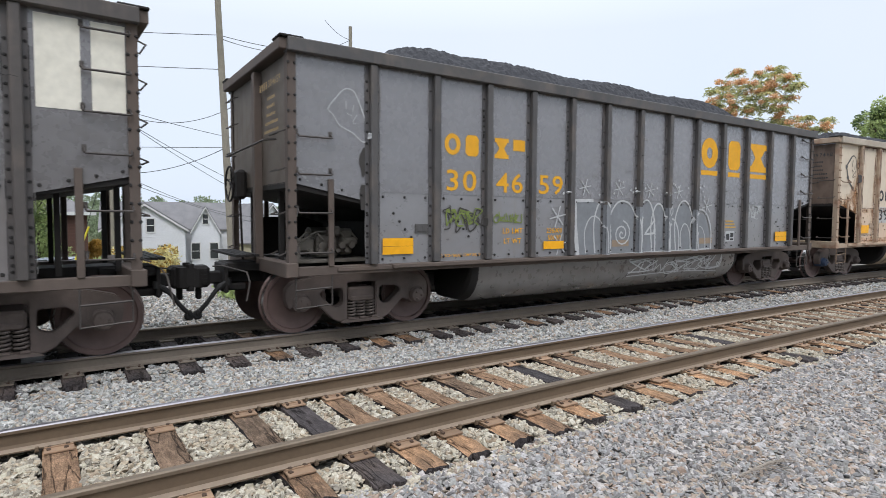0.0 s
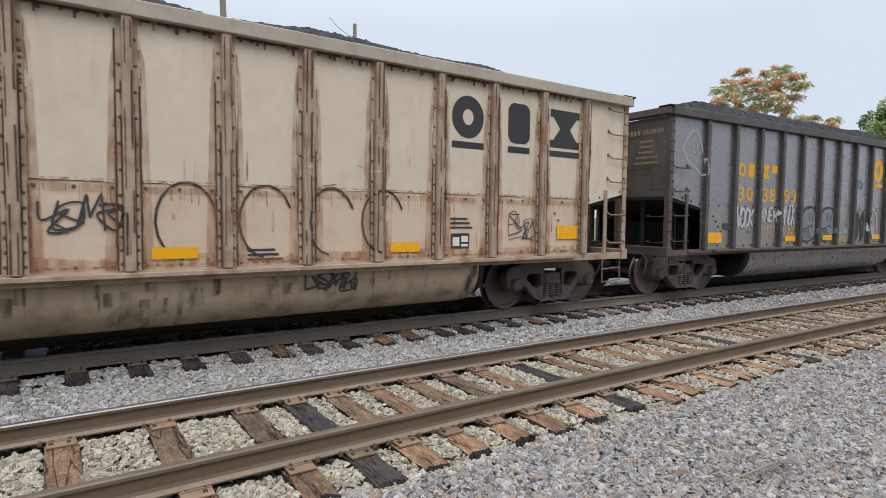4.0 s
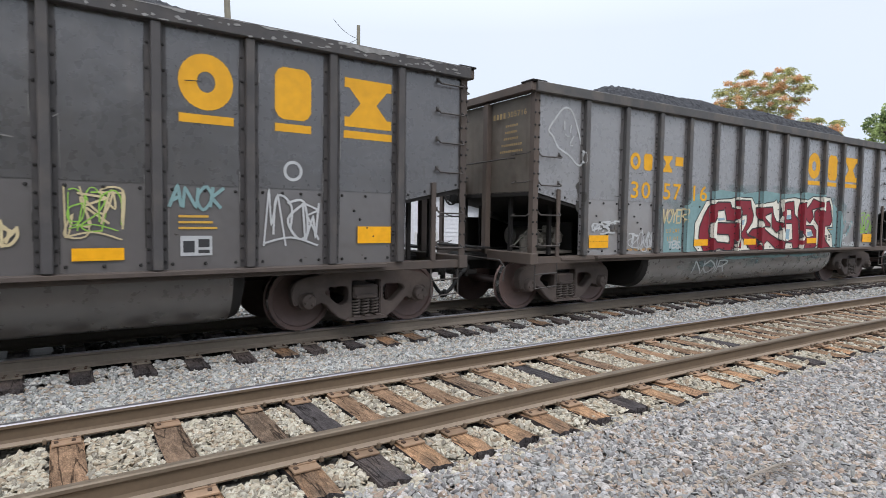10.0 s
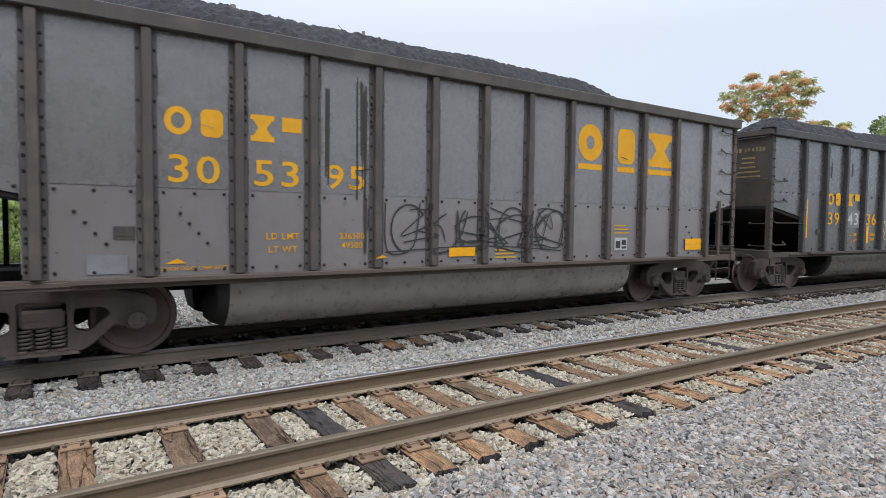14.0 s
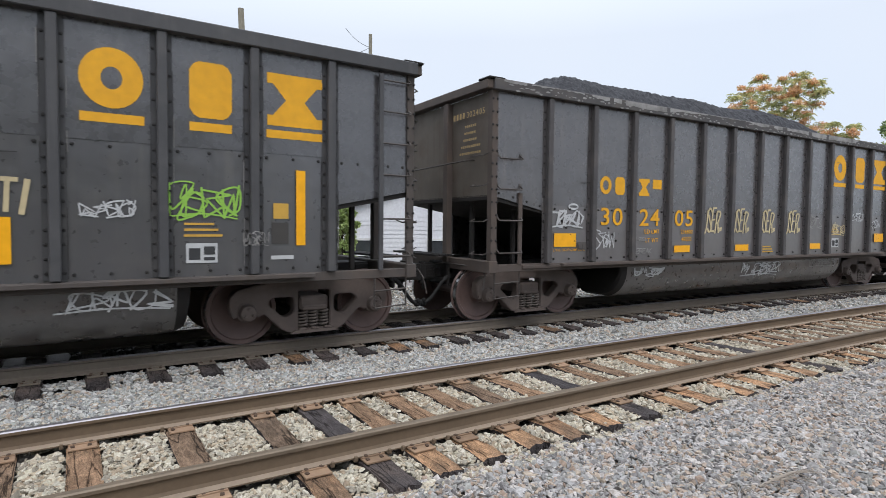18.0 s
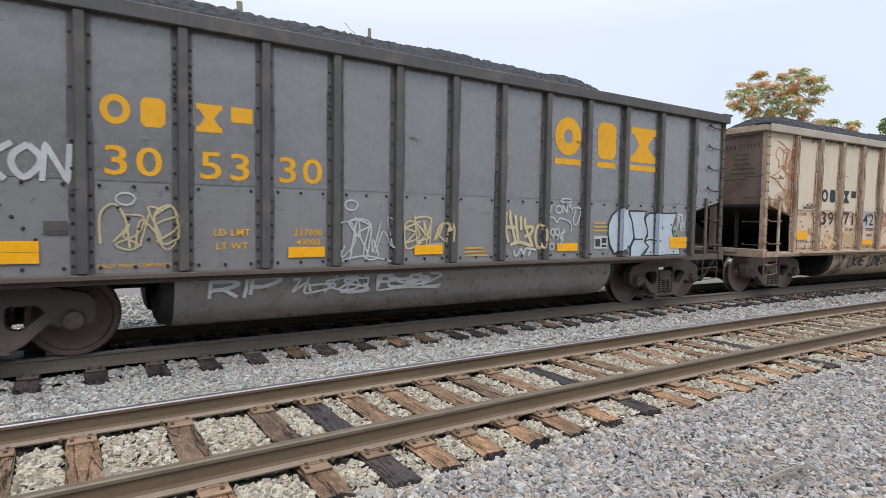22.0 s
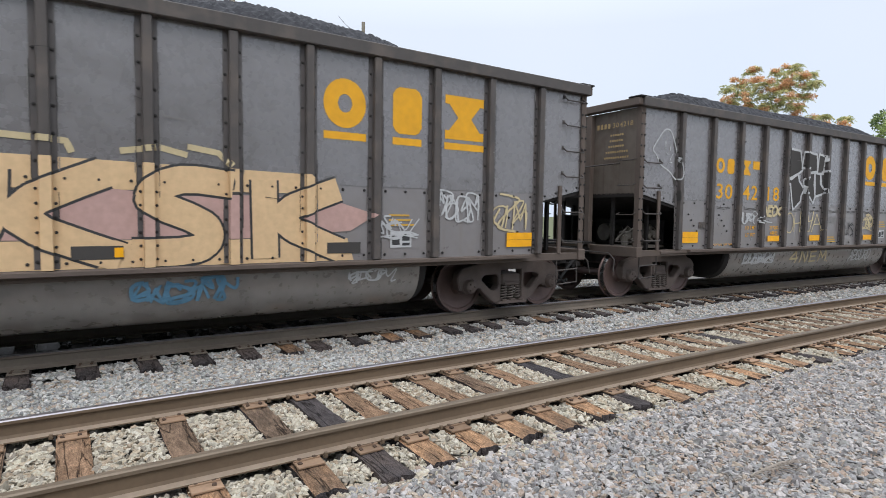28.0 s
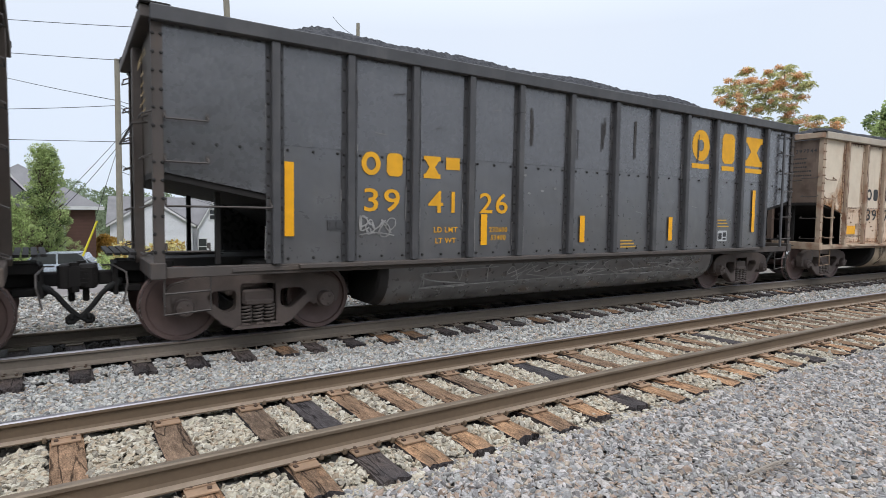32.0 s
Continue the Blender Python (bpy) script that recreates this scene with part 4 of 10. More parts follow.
def hose_build(bm):
    pts = [(0.5, -0.3, 0.78), (0.46, -0.32, 0.74), (0.4, -0.33, 0.7), (0.33, -0.33, 0.63)]
    pts += [(0.33 - 0.36 * t, -0.33 + 0.05 * t, 0.63 - 0.34 * math.sin(t * math.pi * 0.5)) for t in [i / 12 for i in range(1, 13)]]
    tube(bm, pts, 0.033, 9)
    tube(bm, [(0.52, -0.3, 0.82), (0.52, -0.3, 0.72)], 0.045, 9)
    tube(bm, [(0.45, -0.32, 0.735), (0.38, -0.33, 0.68)], 0.042, 9)
    box(bm, -0.08, 0.05, -0.33, -0.24, 0.24, 0.36, 0.03)
    box(bm, -0.04, 0.02, -0.36, -0.3, 0.3, 0.39, 0.02)


def lever_build(bm):
    tube(bm, [(0.35, -0.1, 0.98), (0.45, -0.3, 1.0), (0.55, -1.25, 0.98), (0.55, -1.4, 0.86), (0.5, -1.42, 0.62)], 0.012, 5)


def prism_z(bm, plan, z0, z1):
    low, top = [bm.verts.new((x, y, z0)) for x, y in plan], [bm.verts.new((x, y, z1)) for x, y in plan]
    bm.faces.new(low), bm.faces.new(top[::-1])
    for i in range(len(plan)):
        j = (i + 1) % len(plan)
        bm.faces.new((low[i], top[i], top[j], low[j]))
    bmesh.ops.recalc_face_normals(bm, faces=bm.faces[:])


def flip_x(build):
    def made(bm):
        build(bm)
        for v in bm.verts:
            v.co.x, v.co.y = -v.co.x, -v.co.y
    return made


def depth_of(kind):
    ribs = KINDS[kind]["ribs"]
    def depth(x):
        return RIB if any(abs(x - r) < 0.056 for r in ribs) else SIDE
    return depth


class Paint:
    """Flat paint laid over the plates and ribs of a car's side."""
    def __init__(self, kind, lift=0.004):
        self.v, self.f, self.depth, self.lift = [], [], depth_of(kind), lift
        self.seen, self.kind = {}, kind

    def point(self, x, z, lift=None):
        lift = self.lift if lift is None else lift
        if z < 0.98:
            y = -1.45 - lift if z > 0.86 else -0.89 - 0.55 * math.sqrt(max(0.0, 1 - ((0.86 - z) / 0.59) ** 2)) - 0.012 - lift
        else:
            y = -self.depth(x) - lift
        key = (round(x, 4), round(z, 4), round(lift, 5))
        if key not in self.seen:
            self.seen[key] = len(self.v)
            self.v.append((x, y, z))
        return self.seen[key]

    def quad(self, *corners):
        face = []
        for x, z in corners:
            k = self.point(x, z)
            if k not in face:
                face.append(k)
        if len(face) > 2:
            self.f.append(tuple(face))

    def stroke(self, pts, w):
        base = self.lift
        dense = []
        for (x0, z0), (x1, z1) in zip(pts, pts[1:]):
            m = max(1, int(math.hypot(x1 - x0, z1 - z0) / 0.03))
            dense += [(x0 + (x1 - x0) * i / m, z0 + (z1 - z0) * i / m) for i in range(m)]
        dense.append(pts[-1])
        shut = math.hypot(pts[0][0] - pts[-1][0], pts[0][1] - pts[-1][1]) < 1e-6
        edge = []
        for i, (x, z) in enumerate(dense):
            a = dense[i - 1] if i else (dense[-2] if shut else dense[0])
            b = dense[i + 1] if i + 1 < len(dense) else (dense[1] if shut else dense[-1])
            q = math.hypot(b[0] - a[0], b[1] - a[1]) or 1
            nx, nz = -(b[1] - a[1]) / q * w / 2, (b[0] - a[0]) / q * w / 2
            lift = base + 0.0026 * abs((i / 24) % 2 - 1)
            edge.append((self.point(x + nx, z + nz, lift), self.point(x - nx, z - nz, lift)))
        for (a, b), (c, e) in zip(edge, edge[1:]):
            if len({a, b, c, e}) == 4:
                self.f.append((a, c, e, b))
        self.lift = base + 0.0002

    def fill(self, poly, step=0.25):
        """Cut into upright strips at every corner and at the edges of the ribs."""
        lo, hi = min(p[0] for p in poly), max(p[0] for p in poly)
        xs = {round(p[0], 4) for p in poly}
        for r in KINDS[self.kind]["ribs"]:
            xs |= {round(r + d, 4) for d in (-0.058, -0.054, 0.054, 0.058) if lo < r + d < hi}
        xs = sorted(xs)
        xs = [x for i, x in enumerate(xs) if i == 0 or x - xs[i - 1] > 5e-4]
        for x0, x1 in zip(xs, xs[1:]):
            m, cuts = (x0 + x1) / 2, []
            for (xa, za), (xb, zb) in zip(poly, poly[1:] + poly[:1]):
                if (xa <= m) != (xb <= m):
                    at = lambda x: za + (zb - za) * (x - xa) / (xb - xa)
                    cuts.append((at(m), at(x0), at(x1)))
            cuts.sort()
            for c, d in zip(cuts[::2], cuts[1::2]):
                n = max(1, int(max(d[0] - c[0], 0) / 0.08)) if d[0] < 1.1 else 1
                for k in range(n):
                    f, g = k / n, (k + 1) / n
                    self.quad((x0, c[1] + (d[1] - c[1]) * f), (x1, c[2] + (d[2] - c[2]) * f), (x1, c[2] + (d[2] - c[2]) * g), (x0, c[1] + (d[1] - c[1]) * g))
        self.lift += 0.0003

    def band(self, pts, w):
        """A broad stroke, laid in short lengths that follow the ribs, with round joints."""
        base, lay = self.lift, 0
        for (x0, z0), (x1, z1) in zip(pts, pts[1:]):
            q = math.hypot(x1 - x0, z1 - z0)
            if q < 1e-4:
                continue
            nx, nz = -(z1 - z0) / q * w / 2, (x1 - x0) / q * w / 2
            self.lift, lay = base + 0.00006 * (lay % 9), lay + 1
            self.fill([(x0 + nx, z0 + nz), (x1 + nx, z1 + nz), (x1 - nx, z1 - nz), (x0 - nx, z0 - nz)])
        for x, z in pts[1:-1]:
            self.lift, lay = base + 0.00006 * (lay % 9), lay + 1
            self.fill([(x + 0.495 * w * math.cos(t), z + 0.495 * w * math.sin(t)) for t in [math.pi * k / 6 + 0.1 for k in range(12)]])
        self.lift = base

    def pieces(self):
        """How many separate patches have been laid."""
        root = list(range(len(self.v)))
        def find(i):
            while root[i] != i:
                root[i] = root[root[i]]
                i = root[i]
            return i
        for f in self.f:
            for i in f[1:]:
                root[find(i)] = find(f[0])
        return len({find(f[0]) for f in self.f})

    def bar(self, x0, x1, z0, z1):
        n = max(1, int((x1 - x0) / 0.05))
        for i in range(n):
            self.quad((x0 + (x1 - x0) * i / n, z0), (x0 + (x1 - x0) * (i + 1) / n, z0), (x0 + (x1 - x0) * (i + 1) / n, z1), (x0 + (x1 - x0) * i / n, z1))

    def ring(self, x0, x1, z0, z1, w, a0=0, a1=360, n=28):
        cx, cz, rx, rz = (x0 + x1) / 2, (z0 + z1) / 2, (x1 - x0) / 2, (z1 - z0) / 2
        for i in range(n):
            t0, t1 = radians(a0 + (a1 - a0) * i / n), radians(a0 + (a1 - a0) * (i + 1) / n)
            self.quad((cx + rx * math.cos(t0), cz + rz * math.sin(t0)), (cx + rx * math.cos(t1), cz + rz * math.sin(t1)),
                      (cx + (rx - w) * math.cos(t1), cz + (rz - w) * math.sin(t1)), (cx + (rx - w) * math.cos(t0), cz + (rz - w) * math.sin(t0)))

    def text(self, key, x, z, width=None, height=None):
        co, tris, w, h = LETTERING[key]
        sx = width / w if width else (height / h)
        sz = height / h if height else sx
        k = len(self.v)
        d = self.depth(x) + self.lift
        self.v += [(x + float(px) * sx, -d, z + float(pz) * sz) for px, pz in co]
        self.f += [tuple(k + i for i in t) for t in tris]

    def put(self, name, mat, car, label="", kind=""):
        if self.v:
            tagged(part(name, raw_mesh(name, self.v, self.f, mat), mat, car, label), kind=kind)

    def put_each(self, name, mat, car):
        """One part for each piece that hangs together."""
        root = list(range(len(self.v)))
        def find(i):
            while root[i] != i:
                i = root[i]
            return i
        for f in self.f:
            for i in f[1:]:
                root[find(i)] = find(f[0])
        groups = {}
        for f in self.f:
            groups.setdefault(find(f[0]), []).append(f)
        for faces in groups.values():
            used = sorted({i for f in faces for i in f})
            at = {i: n for n, i in enumerate(used)}
            part(name, raw_mesh(name, [self.v[i] for i in used], [tuple(at[i] for i in f) for f in faces], mat), mat, car)


def blob(cx, cz, rx, rz, seed, n=22, rough=0.12):
    r = random.Random(seed)
    ph = [r.uniform(0, 6.3) for _ in range(3)]
    return [(cx + rx * (1 + rough * math.sin(3 * a + ph[0]) + rough * 0.6 * math.sin(5 * a + ph[1])) * math.cos(a), cz + rz * (1 + rough * math.sin(4 * a + ph[2])) * math.sin(a)) for a in [2 * math.pi * i / n for i in range(n)]]


def flow(pts, n=5):
    """A rounded open line through the points."""
    ext, out = [pts[0], *pts, pts[-1]], []
    for a, b, c, d in zip(ext, ext[1:], ext[2:], ext[3:]):
        for k in range(n):
            t = k / n
            out.append(tuple(0.5 * (2 * b[j] + (c[j] - a[j]) * t + (2 * a[j] - 5 * b[j] + 4 * c[j] - d[j]) * t * t + (3 * b[j] - a[j] - 3 * c[j] + d[j]) * t ** 3) for j in (0, 1)))
    return out + [pts[-1]]


# one-line capitals on a grid of 4 by 6; ~ marks a rounded line
CAPITALS = {
    "A": "00 26 40|12 33", "B": "00 06|~06 36 45 23 03|~23 43 41 20 00", "C": "~45 36 16 03 10 30 41", "D": "00 06|~06 36 43 20 00", "E": "46 06 00 40|03 33", "F": "46 06 00|03 33",
    "G": "~45 36 16 03 10 30 42|42 22", "H": "00 06|40 46|03 43", "I": "26 20", "J": "~46 42 20 01", "K": "00 06|46 03 40", "L": "06 00 40", "M": "00 06 22 46 40", "N": "00 06 40 46",
    "O": "~26 04 02 20 42 44 26", "P": "00 06|~06 36 45 23 03", "R": "00 06|~06 36 45 23 03|23 40", "S": "~45 26 05 23 41 20 01", "T": "06 46|26 20", "U": "~06 02 10 30 42 46", "V": "06 20 46",
    "W": "06 10 24 30 46", "X": "06 40|46 00", "Y": "06 23 46|23 20", "Z": "06 46 00 40", "4": "30 36 02 42", ".": "20 21", "-": "03 43"}


def pen(letter):
    """The strokes of a letter as (rounded, points in 0..1)."""
    return [(q[0] == "~", [(int(c[0]) / 4, int(c[1]) / 6) for c in q.lstrip("~").split()]) for q in CAPITALS[letter].split("|")]


def hand(p, word, x0, x1, z0, z1, w, seed, lean=0.12):
    """A word in quick sprayed capitals, uneven in height and a little aslant."""
    r = random.Random(seed)
    wide = [0.35 if c in ".I" else 1.0 for c in word]
    unit, a = (x1 - x0) / sum(wide), x0
    for c, q in zip(word, wide):
        lo, hi = z0 + (z1 - z0) * r.uniform(0, 0.12), z1 - (z1 - z0) * r.uniform(0, 0.15)
        span, tilt = unit * q * r.uniform(0.84, 0.96), lean + r.uniform(-0.06, 0.06)
        for curved, pts in pen(c):
            line = [(a + span * (u + r.uniform(-0.04, 0.04)) + tilt * (hi - lo) * (v - 0.5), lo + (hi - lo) * (v + r.uniform(-0.03, 0.03))) for u, v in pts]
            p.stroke(flow(line, 5) if curved else line, w * r.uniform(0.95, 1.2))
        a += unit * q


HOOKS = ("~00 05 26 44 40", "~06 01 20 42 33 03", "~46 26 05 33 41 10", "06 10 32 25 41", "~26 04 10 30 43 16 24", "06 10 24 30 46", "~00 16 23 06 46 30", "46 05 34 00", "~01 30 45 26 03 41", "16 10 06 46", "~06 12 45 20 40")


def scrawl(p, x0, x1, z0, z1, w, seed, count=6):
    """A quick hand tag: hooks, bows and slashes, some turned over, that run into one another and spell nothing."""
    r = random.Random(seed)
    step = (x1 - x0) / count
    lean = r.uniform(0.1, 0.4) * step
    at = lambda u, v: (min(max(u + lean * (v - 0.5), x0), x1), z0 + (z1 - z0) * min(max(v, 0), 1))
    for i in range(count):
        a, wide = x0 + step * (i - 0.25), step * r.uniform(1.2, 1.7)
        lo, hi = r.uniform(0.0, 0.25), r.uniform(0.7, 1.0)
        for _ in range(r.choice((1, 2, 2))):
            flip, over = r.random() < 0.5, r.random() < 0.4
            hook, line = r.choice(HOOKS), []
            for c in hook.lstrip("~").split():
                u, v = int(c[0]) / 4 + r.uniform(-0.12, 0.12), int(c[1]) / 6 + r.uniform(-0.1, 0.1)
                line.append(at(a + wide * (1 - u if flip else u), lo + (hi - lo) * (1 - v if over else v)))
            p.stroke(flow(line, 5) if hook[0] == "~" else line, w * r.uniform(0.65, 1.0))
    if r.random() < 0.4:
        p.stroke(flow([at(x0, 0.05), at((x0 + x1) / 2, 0.14), at(x1, 0.0)], 5), w * 0.7)


def smooth(pts, n=5):
    """A rounded closed line through the points."""
    out, m = [], len(pts)
    for i in range(m):
        a, b, c, d = pts[i - 1], pts[i], pts[(i + 1) % m], pts[(i + 2) % m]
        for k in range(n):
            t = k / n
            out.append(tuple(0.5 * (2 * b[j] + (c[j] - a[j]) * t + (2 * a[j] - 5 * b[j] + 4 * c[j] - d[j]) * t * t + (3 * b[j] - a[j] - 3 * c[j] + d[j]) * t ** 3) for j in (0, 1)))
    return out + out[:1]


def outline_doodle(p, x, z, s, w):
    """A loose closed chalk line with a few short marks in it."""
    w, s = w * 0.75, s * 0.88
    pts = [(-0.52, 0.08), (-0.33, 0.3), (-0.14, 0.47), (0.02, 0.5), (0.16, 0.42), (0.34, 0.1), (0.46, -0.22), (0.5, -0.4), (0.42, -0.5), (0.3, -0.48), (0.1, -0.35), (-0.14, -0.26), (-0.26, -0.2), (-0.4, -0.03)]
    p.stroke(smooth([(x + a * s, z + b * s * 1.2) for a, b in pts]), w)
    p.stroke([(x - 0.08 * s, z + 0.32 * s), (x - 0.07 * s, z + 0.12 * s)], w * 0.8)
    p.stroke([(x + 0.12 * s, z + 0.25 * s), (x + 0.09 * s, z + 0.08 * s)], w * 0.8)
    p.stroke([(x - 0.06 * s, z + 0.04 * s), (x + 0.0 * s, z - 0.0 * s), (x + 0.07 * s, z + 0.0 * s)], w * 0.7)
    p.stroke([(x + 0.2 * s, z + 0.02 * s), (x + 0.1 * s, z - 0.14 * s), (x + 0.1 * s, z - 0.2 * s), (x + 0.18 * s, z - 0.19 * s)], w * 0.7)


def rib_wear(car, kind, tone, seed):
    """Bare scratches and dark open joints along the edges of the ribs, each with its own length."""
    r = random.Random(seed)
    pale, dark = Paint(kind, 0.0055), Paint(kind, 0.0045)
    for x in KINDS[kind]["ribs"]:
        for side in (-1, 1):
            for _ in range(2):
                z, ln = r.uniform(1.4, 3.8), r.uniform(0.1, 0.6)
                u = x + side * r.uniform(0.118, 0.13)
                pale.stroke([(u, z), (u + r.uniform(-0.006, 0.006), max(z - ln, 1.1))], r.uniform(0.004, 0.011))
            for _ in range(3):
                z, ln = r.uniform(1.5, 3.84), r.uniform(0.2, 0.9)
                u = x + side * 0.117
                dark.stroke([(u, z), (u, max(z - ln, 1.05))], r.uniform(0.004, 0.009))
    for _ in range(16):
        x, z = r.uniform(-6, 6), r.uniform(1.6, 3.6)
        (pale if r.random() < 0.4 else dark).stroke([(x, z), (x + r.uniform(-0.2, 0.25), z + r.uniform(-0.05, 0.05))], r.uniform(0.006, 0.014))
    pale.put("bare_wear", SCRATCH if tone != "tan" else BARE_PATCH, car, "pale bare scratches", "stuff")
    dark.put("dark_joints", RIVET_PAINT[tone], car, "dark open joints along the ribs", "stuff")


def build_car(kind, tone, digits, weights, label, extra=None, logo=0, ink=None, logo_ink=None, patch=None, white_panels=False, coal_seed=0, no_sheet=(), brake_end=-1):
    k = KINDS[kind]
    L, R, ribs, seam = k["left"], k["right"], k["ribs"], k["seam"]
    paint, trim, rivet = CAR_PAINT[tone], CAR_TRIM[tone], RIVET_PAINT[tone]
    iron = IRON_TAN if tone == "tan" else IRON
    ink = ink or (BLACK_PAINT if tone == "tan" else YELLOW)
    car = tagged(new("coal_car"), label, "coal car", "cars of the coal train")

    # plates
    bays = [L, *ribs, R]
    for n, (a, b) in enumerate(zip(bays, bays[1:])):
        inner = 0 < n < len(bays) - 2
        w = b - a
        if inner:
            part("side_plate", shared(("side_plate", round(w, 3), "up", kind), lambda bm: box(bm, -w / 2, w / 2, -SIDE, -SIDE + 0.02, seam - 0.01, TOP + 0.02), paint), paint, car, at=((a + b) / 2, 0, 0))
            part("side_plate", shared(("side_plate", round(w, 3), "low", kind), lambda bm: box(bm, -w / 2, w / 2, -SIDE + 0.008, -SIDE + 0.028, SILL, seam - 0.01), paint), CAR_LOW.get(tone, paint), car, at=((a + b) / 2, 0, 0))
        else:
            def end_plate(bm, first=(n == 0)):
                q = [(a, 2.19), (b, 1.93), (b, TOP + 0.02), (a, TOP + 0.02)] if first else [(a, 1.93), (b, 2.19), (b, TOP + 0.02), (a, TOP + 0.02)]
                prism_y(bm, q, -SIDE, -SIDE + 0.02)
            part("end_side_plate", shared(("end_side_plate", kind, n), end_plate, paint), paint, car)

    def far_side(bm):
        prism_y(bm, [(L, 2.19), (ribs[0], 1.93), (ribs[0], SILL), (ribs[-1], SILL), (ribs[-1], 1.93), (R, 2.19), (R, TOP), (L, TOP)], SIDE - 0.02, SIDE)
    part("far_side_wall", shared(("far_side_wall", kind), far_side, paint), paint, car)
    rib_mesh = shared("side_rib", lambda bm: box(bm, -0.055, 0.055, -RIB, -SIDE - 0.001, SILL + 0.01, TOP, 0.012), trim)
    flange = shared("rib_flange", lambda bm: box(bm, -0.115, 0.115, -SIDE - 0.008, -SIDE + 0.004, SILL + 0.02, TOP), paint)
    rib_far = shared("side_rib_far", lambda bm: box(bm, -0.055, 0.055, SIDE + 0.001, RIB, SILL + 0.01, TOP), trim)
    for x in ribs:
        part("side_rib", rib_mesh, trim, car, at=(x, 0, 0))
        part("rib_flange", flange, CAR_FLANGE[tone], car, at=(x, 0, 0))
        part("side_rib", rib_far, trim, car, at=(x, 0, 0))
    tagged(part("rivets", rivet_mesh(kind), rivet, car), kind="stuff")

    # top chord, sill, posts
    part("top_chord", shared(("chord_near", kind), lambda bm: box(bm, L - 0.02, R + 0.02, -RIB - 0.025, -SIDE + 0.08, TOP, 4.06, 0.012), trim), TAN_CHORD if tone == "tan" else trim, car)
    part("top_chord", shared(("chord_far", kind), lambda bm: box(bm, L - 0.02, R + 0.02, SIDE - 0.08, RIB + 0.025, TOP, 4.06, 0.012), trim), trim, car)
    for s, e in ((-1, L), (1, R)):
        x0, x1 = sorted((e + s * 0.12, e - s * 0.08))
        part("end_chord", shared(("end_chord", kind, s), lambda bm: box(bm, x0, x1, -RIB + 0.03, RIB - 0.03, TOP + 0.02, 4.05, 0.012), trim), CAR_POST[tone], car)
        for q in (-1, 1):
            part("corner_cap", shared(("corner_cap", kind, s, q), lambda bm: box(bm, min(e + s * 0.13, e - s * 0.2), max(e + s * 0.13, e - s * 0.2), min(q * (RIB + 0.01), q * (SIDE - 0.22)), max(q * (RIB + 0.01), q * (SIDE - 0.22)), 4.05, 4.085, 0.012), STEEL_DARK), STEEL_DARK, car)
        # end wall, stiffeners
        xe = e - s * 0.02
        part("end_wall", shared(("end_wall", kind, s), lambda bm: box(bm, min(xe, xe - s * 0.02), max(xe, xe - s * 0.02), -SIDE + 0.02, SIDE - 0.02, 2.17, TOP), paint), CAR_END[tone], car)
        part("end_post", shared(("end_post", kind, s), lambda bm: (box(bm, min(xe, xe + s * 0.12), max(xe, xe + s * 0.12), -0.3, -0.16, 1.0, TOP - 0.02, 0.01)), trim), SOOT_POST if tone == "tan" else CAR_POST[tone], car)
        for y in (-1, 1):
            part("corner_post", shared(("corner_post", kind, s, y), lambda bm: (box(bm, e - 0.005 if s > 0 else e - 0.005, e + 0.005, min(y * (SIDE + 0.03), y * (SIDE - 0.09)), max(y * (SIDE + 0.03), y * (SIDE - 0.09)), SILL, TOP),
                                                                              box(bm, min(e, e - s * 0.11), max(e, e - s * 0.11), min(y * (SIDE + 0.03), y * (SIDE + 0.012)), max(y * (SIDE + 0.03), y * (SIDE + 0.012)), SILL, TOP)), trim), CAR_POST[tone], car)
            if kind != "b":
                part("end_brace", shared(("end_brace", kind, s, y), lambda bm: (box(bm, min(e - s * 0.56, e - s * 0.64), max(e - s * 0.56, e - s * 0.64), min(y * SIDE, y * (SIDE + 0.04)), max(y * SIDE, y * (SIDE + 0.04)), SILL, 2.24, 0.008)), trim), CAR_POST[tone], car)
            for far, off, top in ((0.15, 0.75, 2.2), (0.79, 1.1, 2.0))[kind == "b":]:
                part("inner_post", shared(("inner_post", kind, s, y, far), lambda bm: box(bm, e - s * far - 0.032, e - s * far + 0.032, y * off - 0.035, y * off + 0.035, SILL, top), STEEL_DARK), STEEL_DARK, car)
        # added dark plate, standing in for the slope and hopper mass behind
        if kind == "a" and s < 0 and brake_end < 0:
            part("end_web", shared(("end_web", kind, s), lambda bm: prism_y(bm, [(e - s * 0.45, 1.05), (e - s * 2.6, 1.05), (e - s * 2.6, 1.3), (e - s * 1.2, 1.72), (e - s * 0.45, 1.72)][::-s], SIDE - 0.22, SIDE - 0.2), STEEL_DARK), STEEL_DARK, car, "dark plate added behind the end frame to close the view")
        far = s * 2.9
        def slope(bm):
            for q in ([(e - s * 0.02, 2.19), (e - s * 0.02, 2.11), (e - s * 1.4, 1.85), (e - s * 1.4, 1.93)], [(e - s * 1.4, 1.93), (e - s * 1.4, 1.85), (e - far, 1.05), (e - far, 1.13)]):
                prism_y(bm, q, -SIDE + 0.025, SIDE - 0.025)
        # near-black steel, darker than the side plates
        part("slope_sheet", shared(("slope_sheet", kind, s), slope, STEEL_DARK), STEEL_DARK, car, "near-black underside of the sloping end floor")
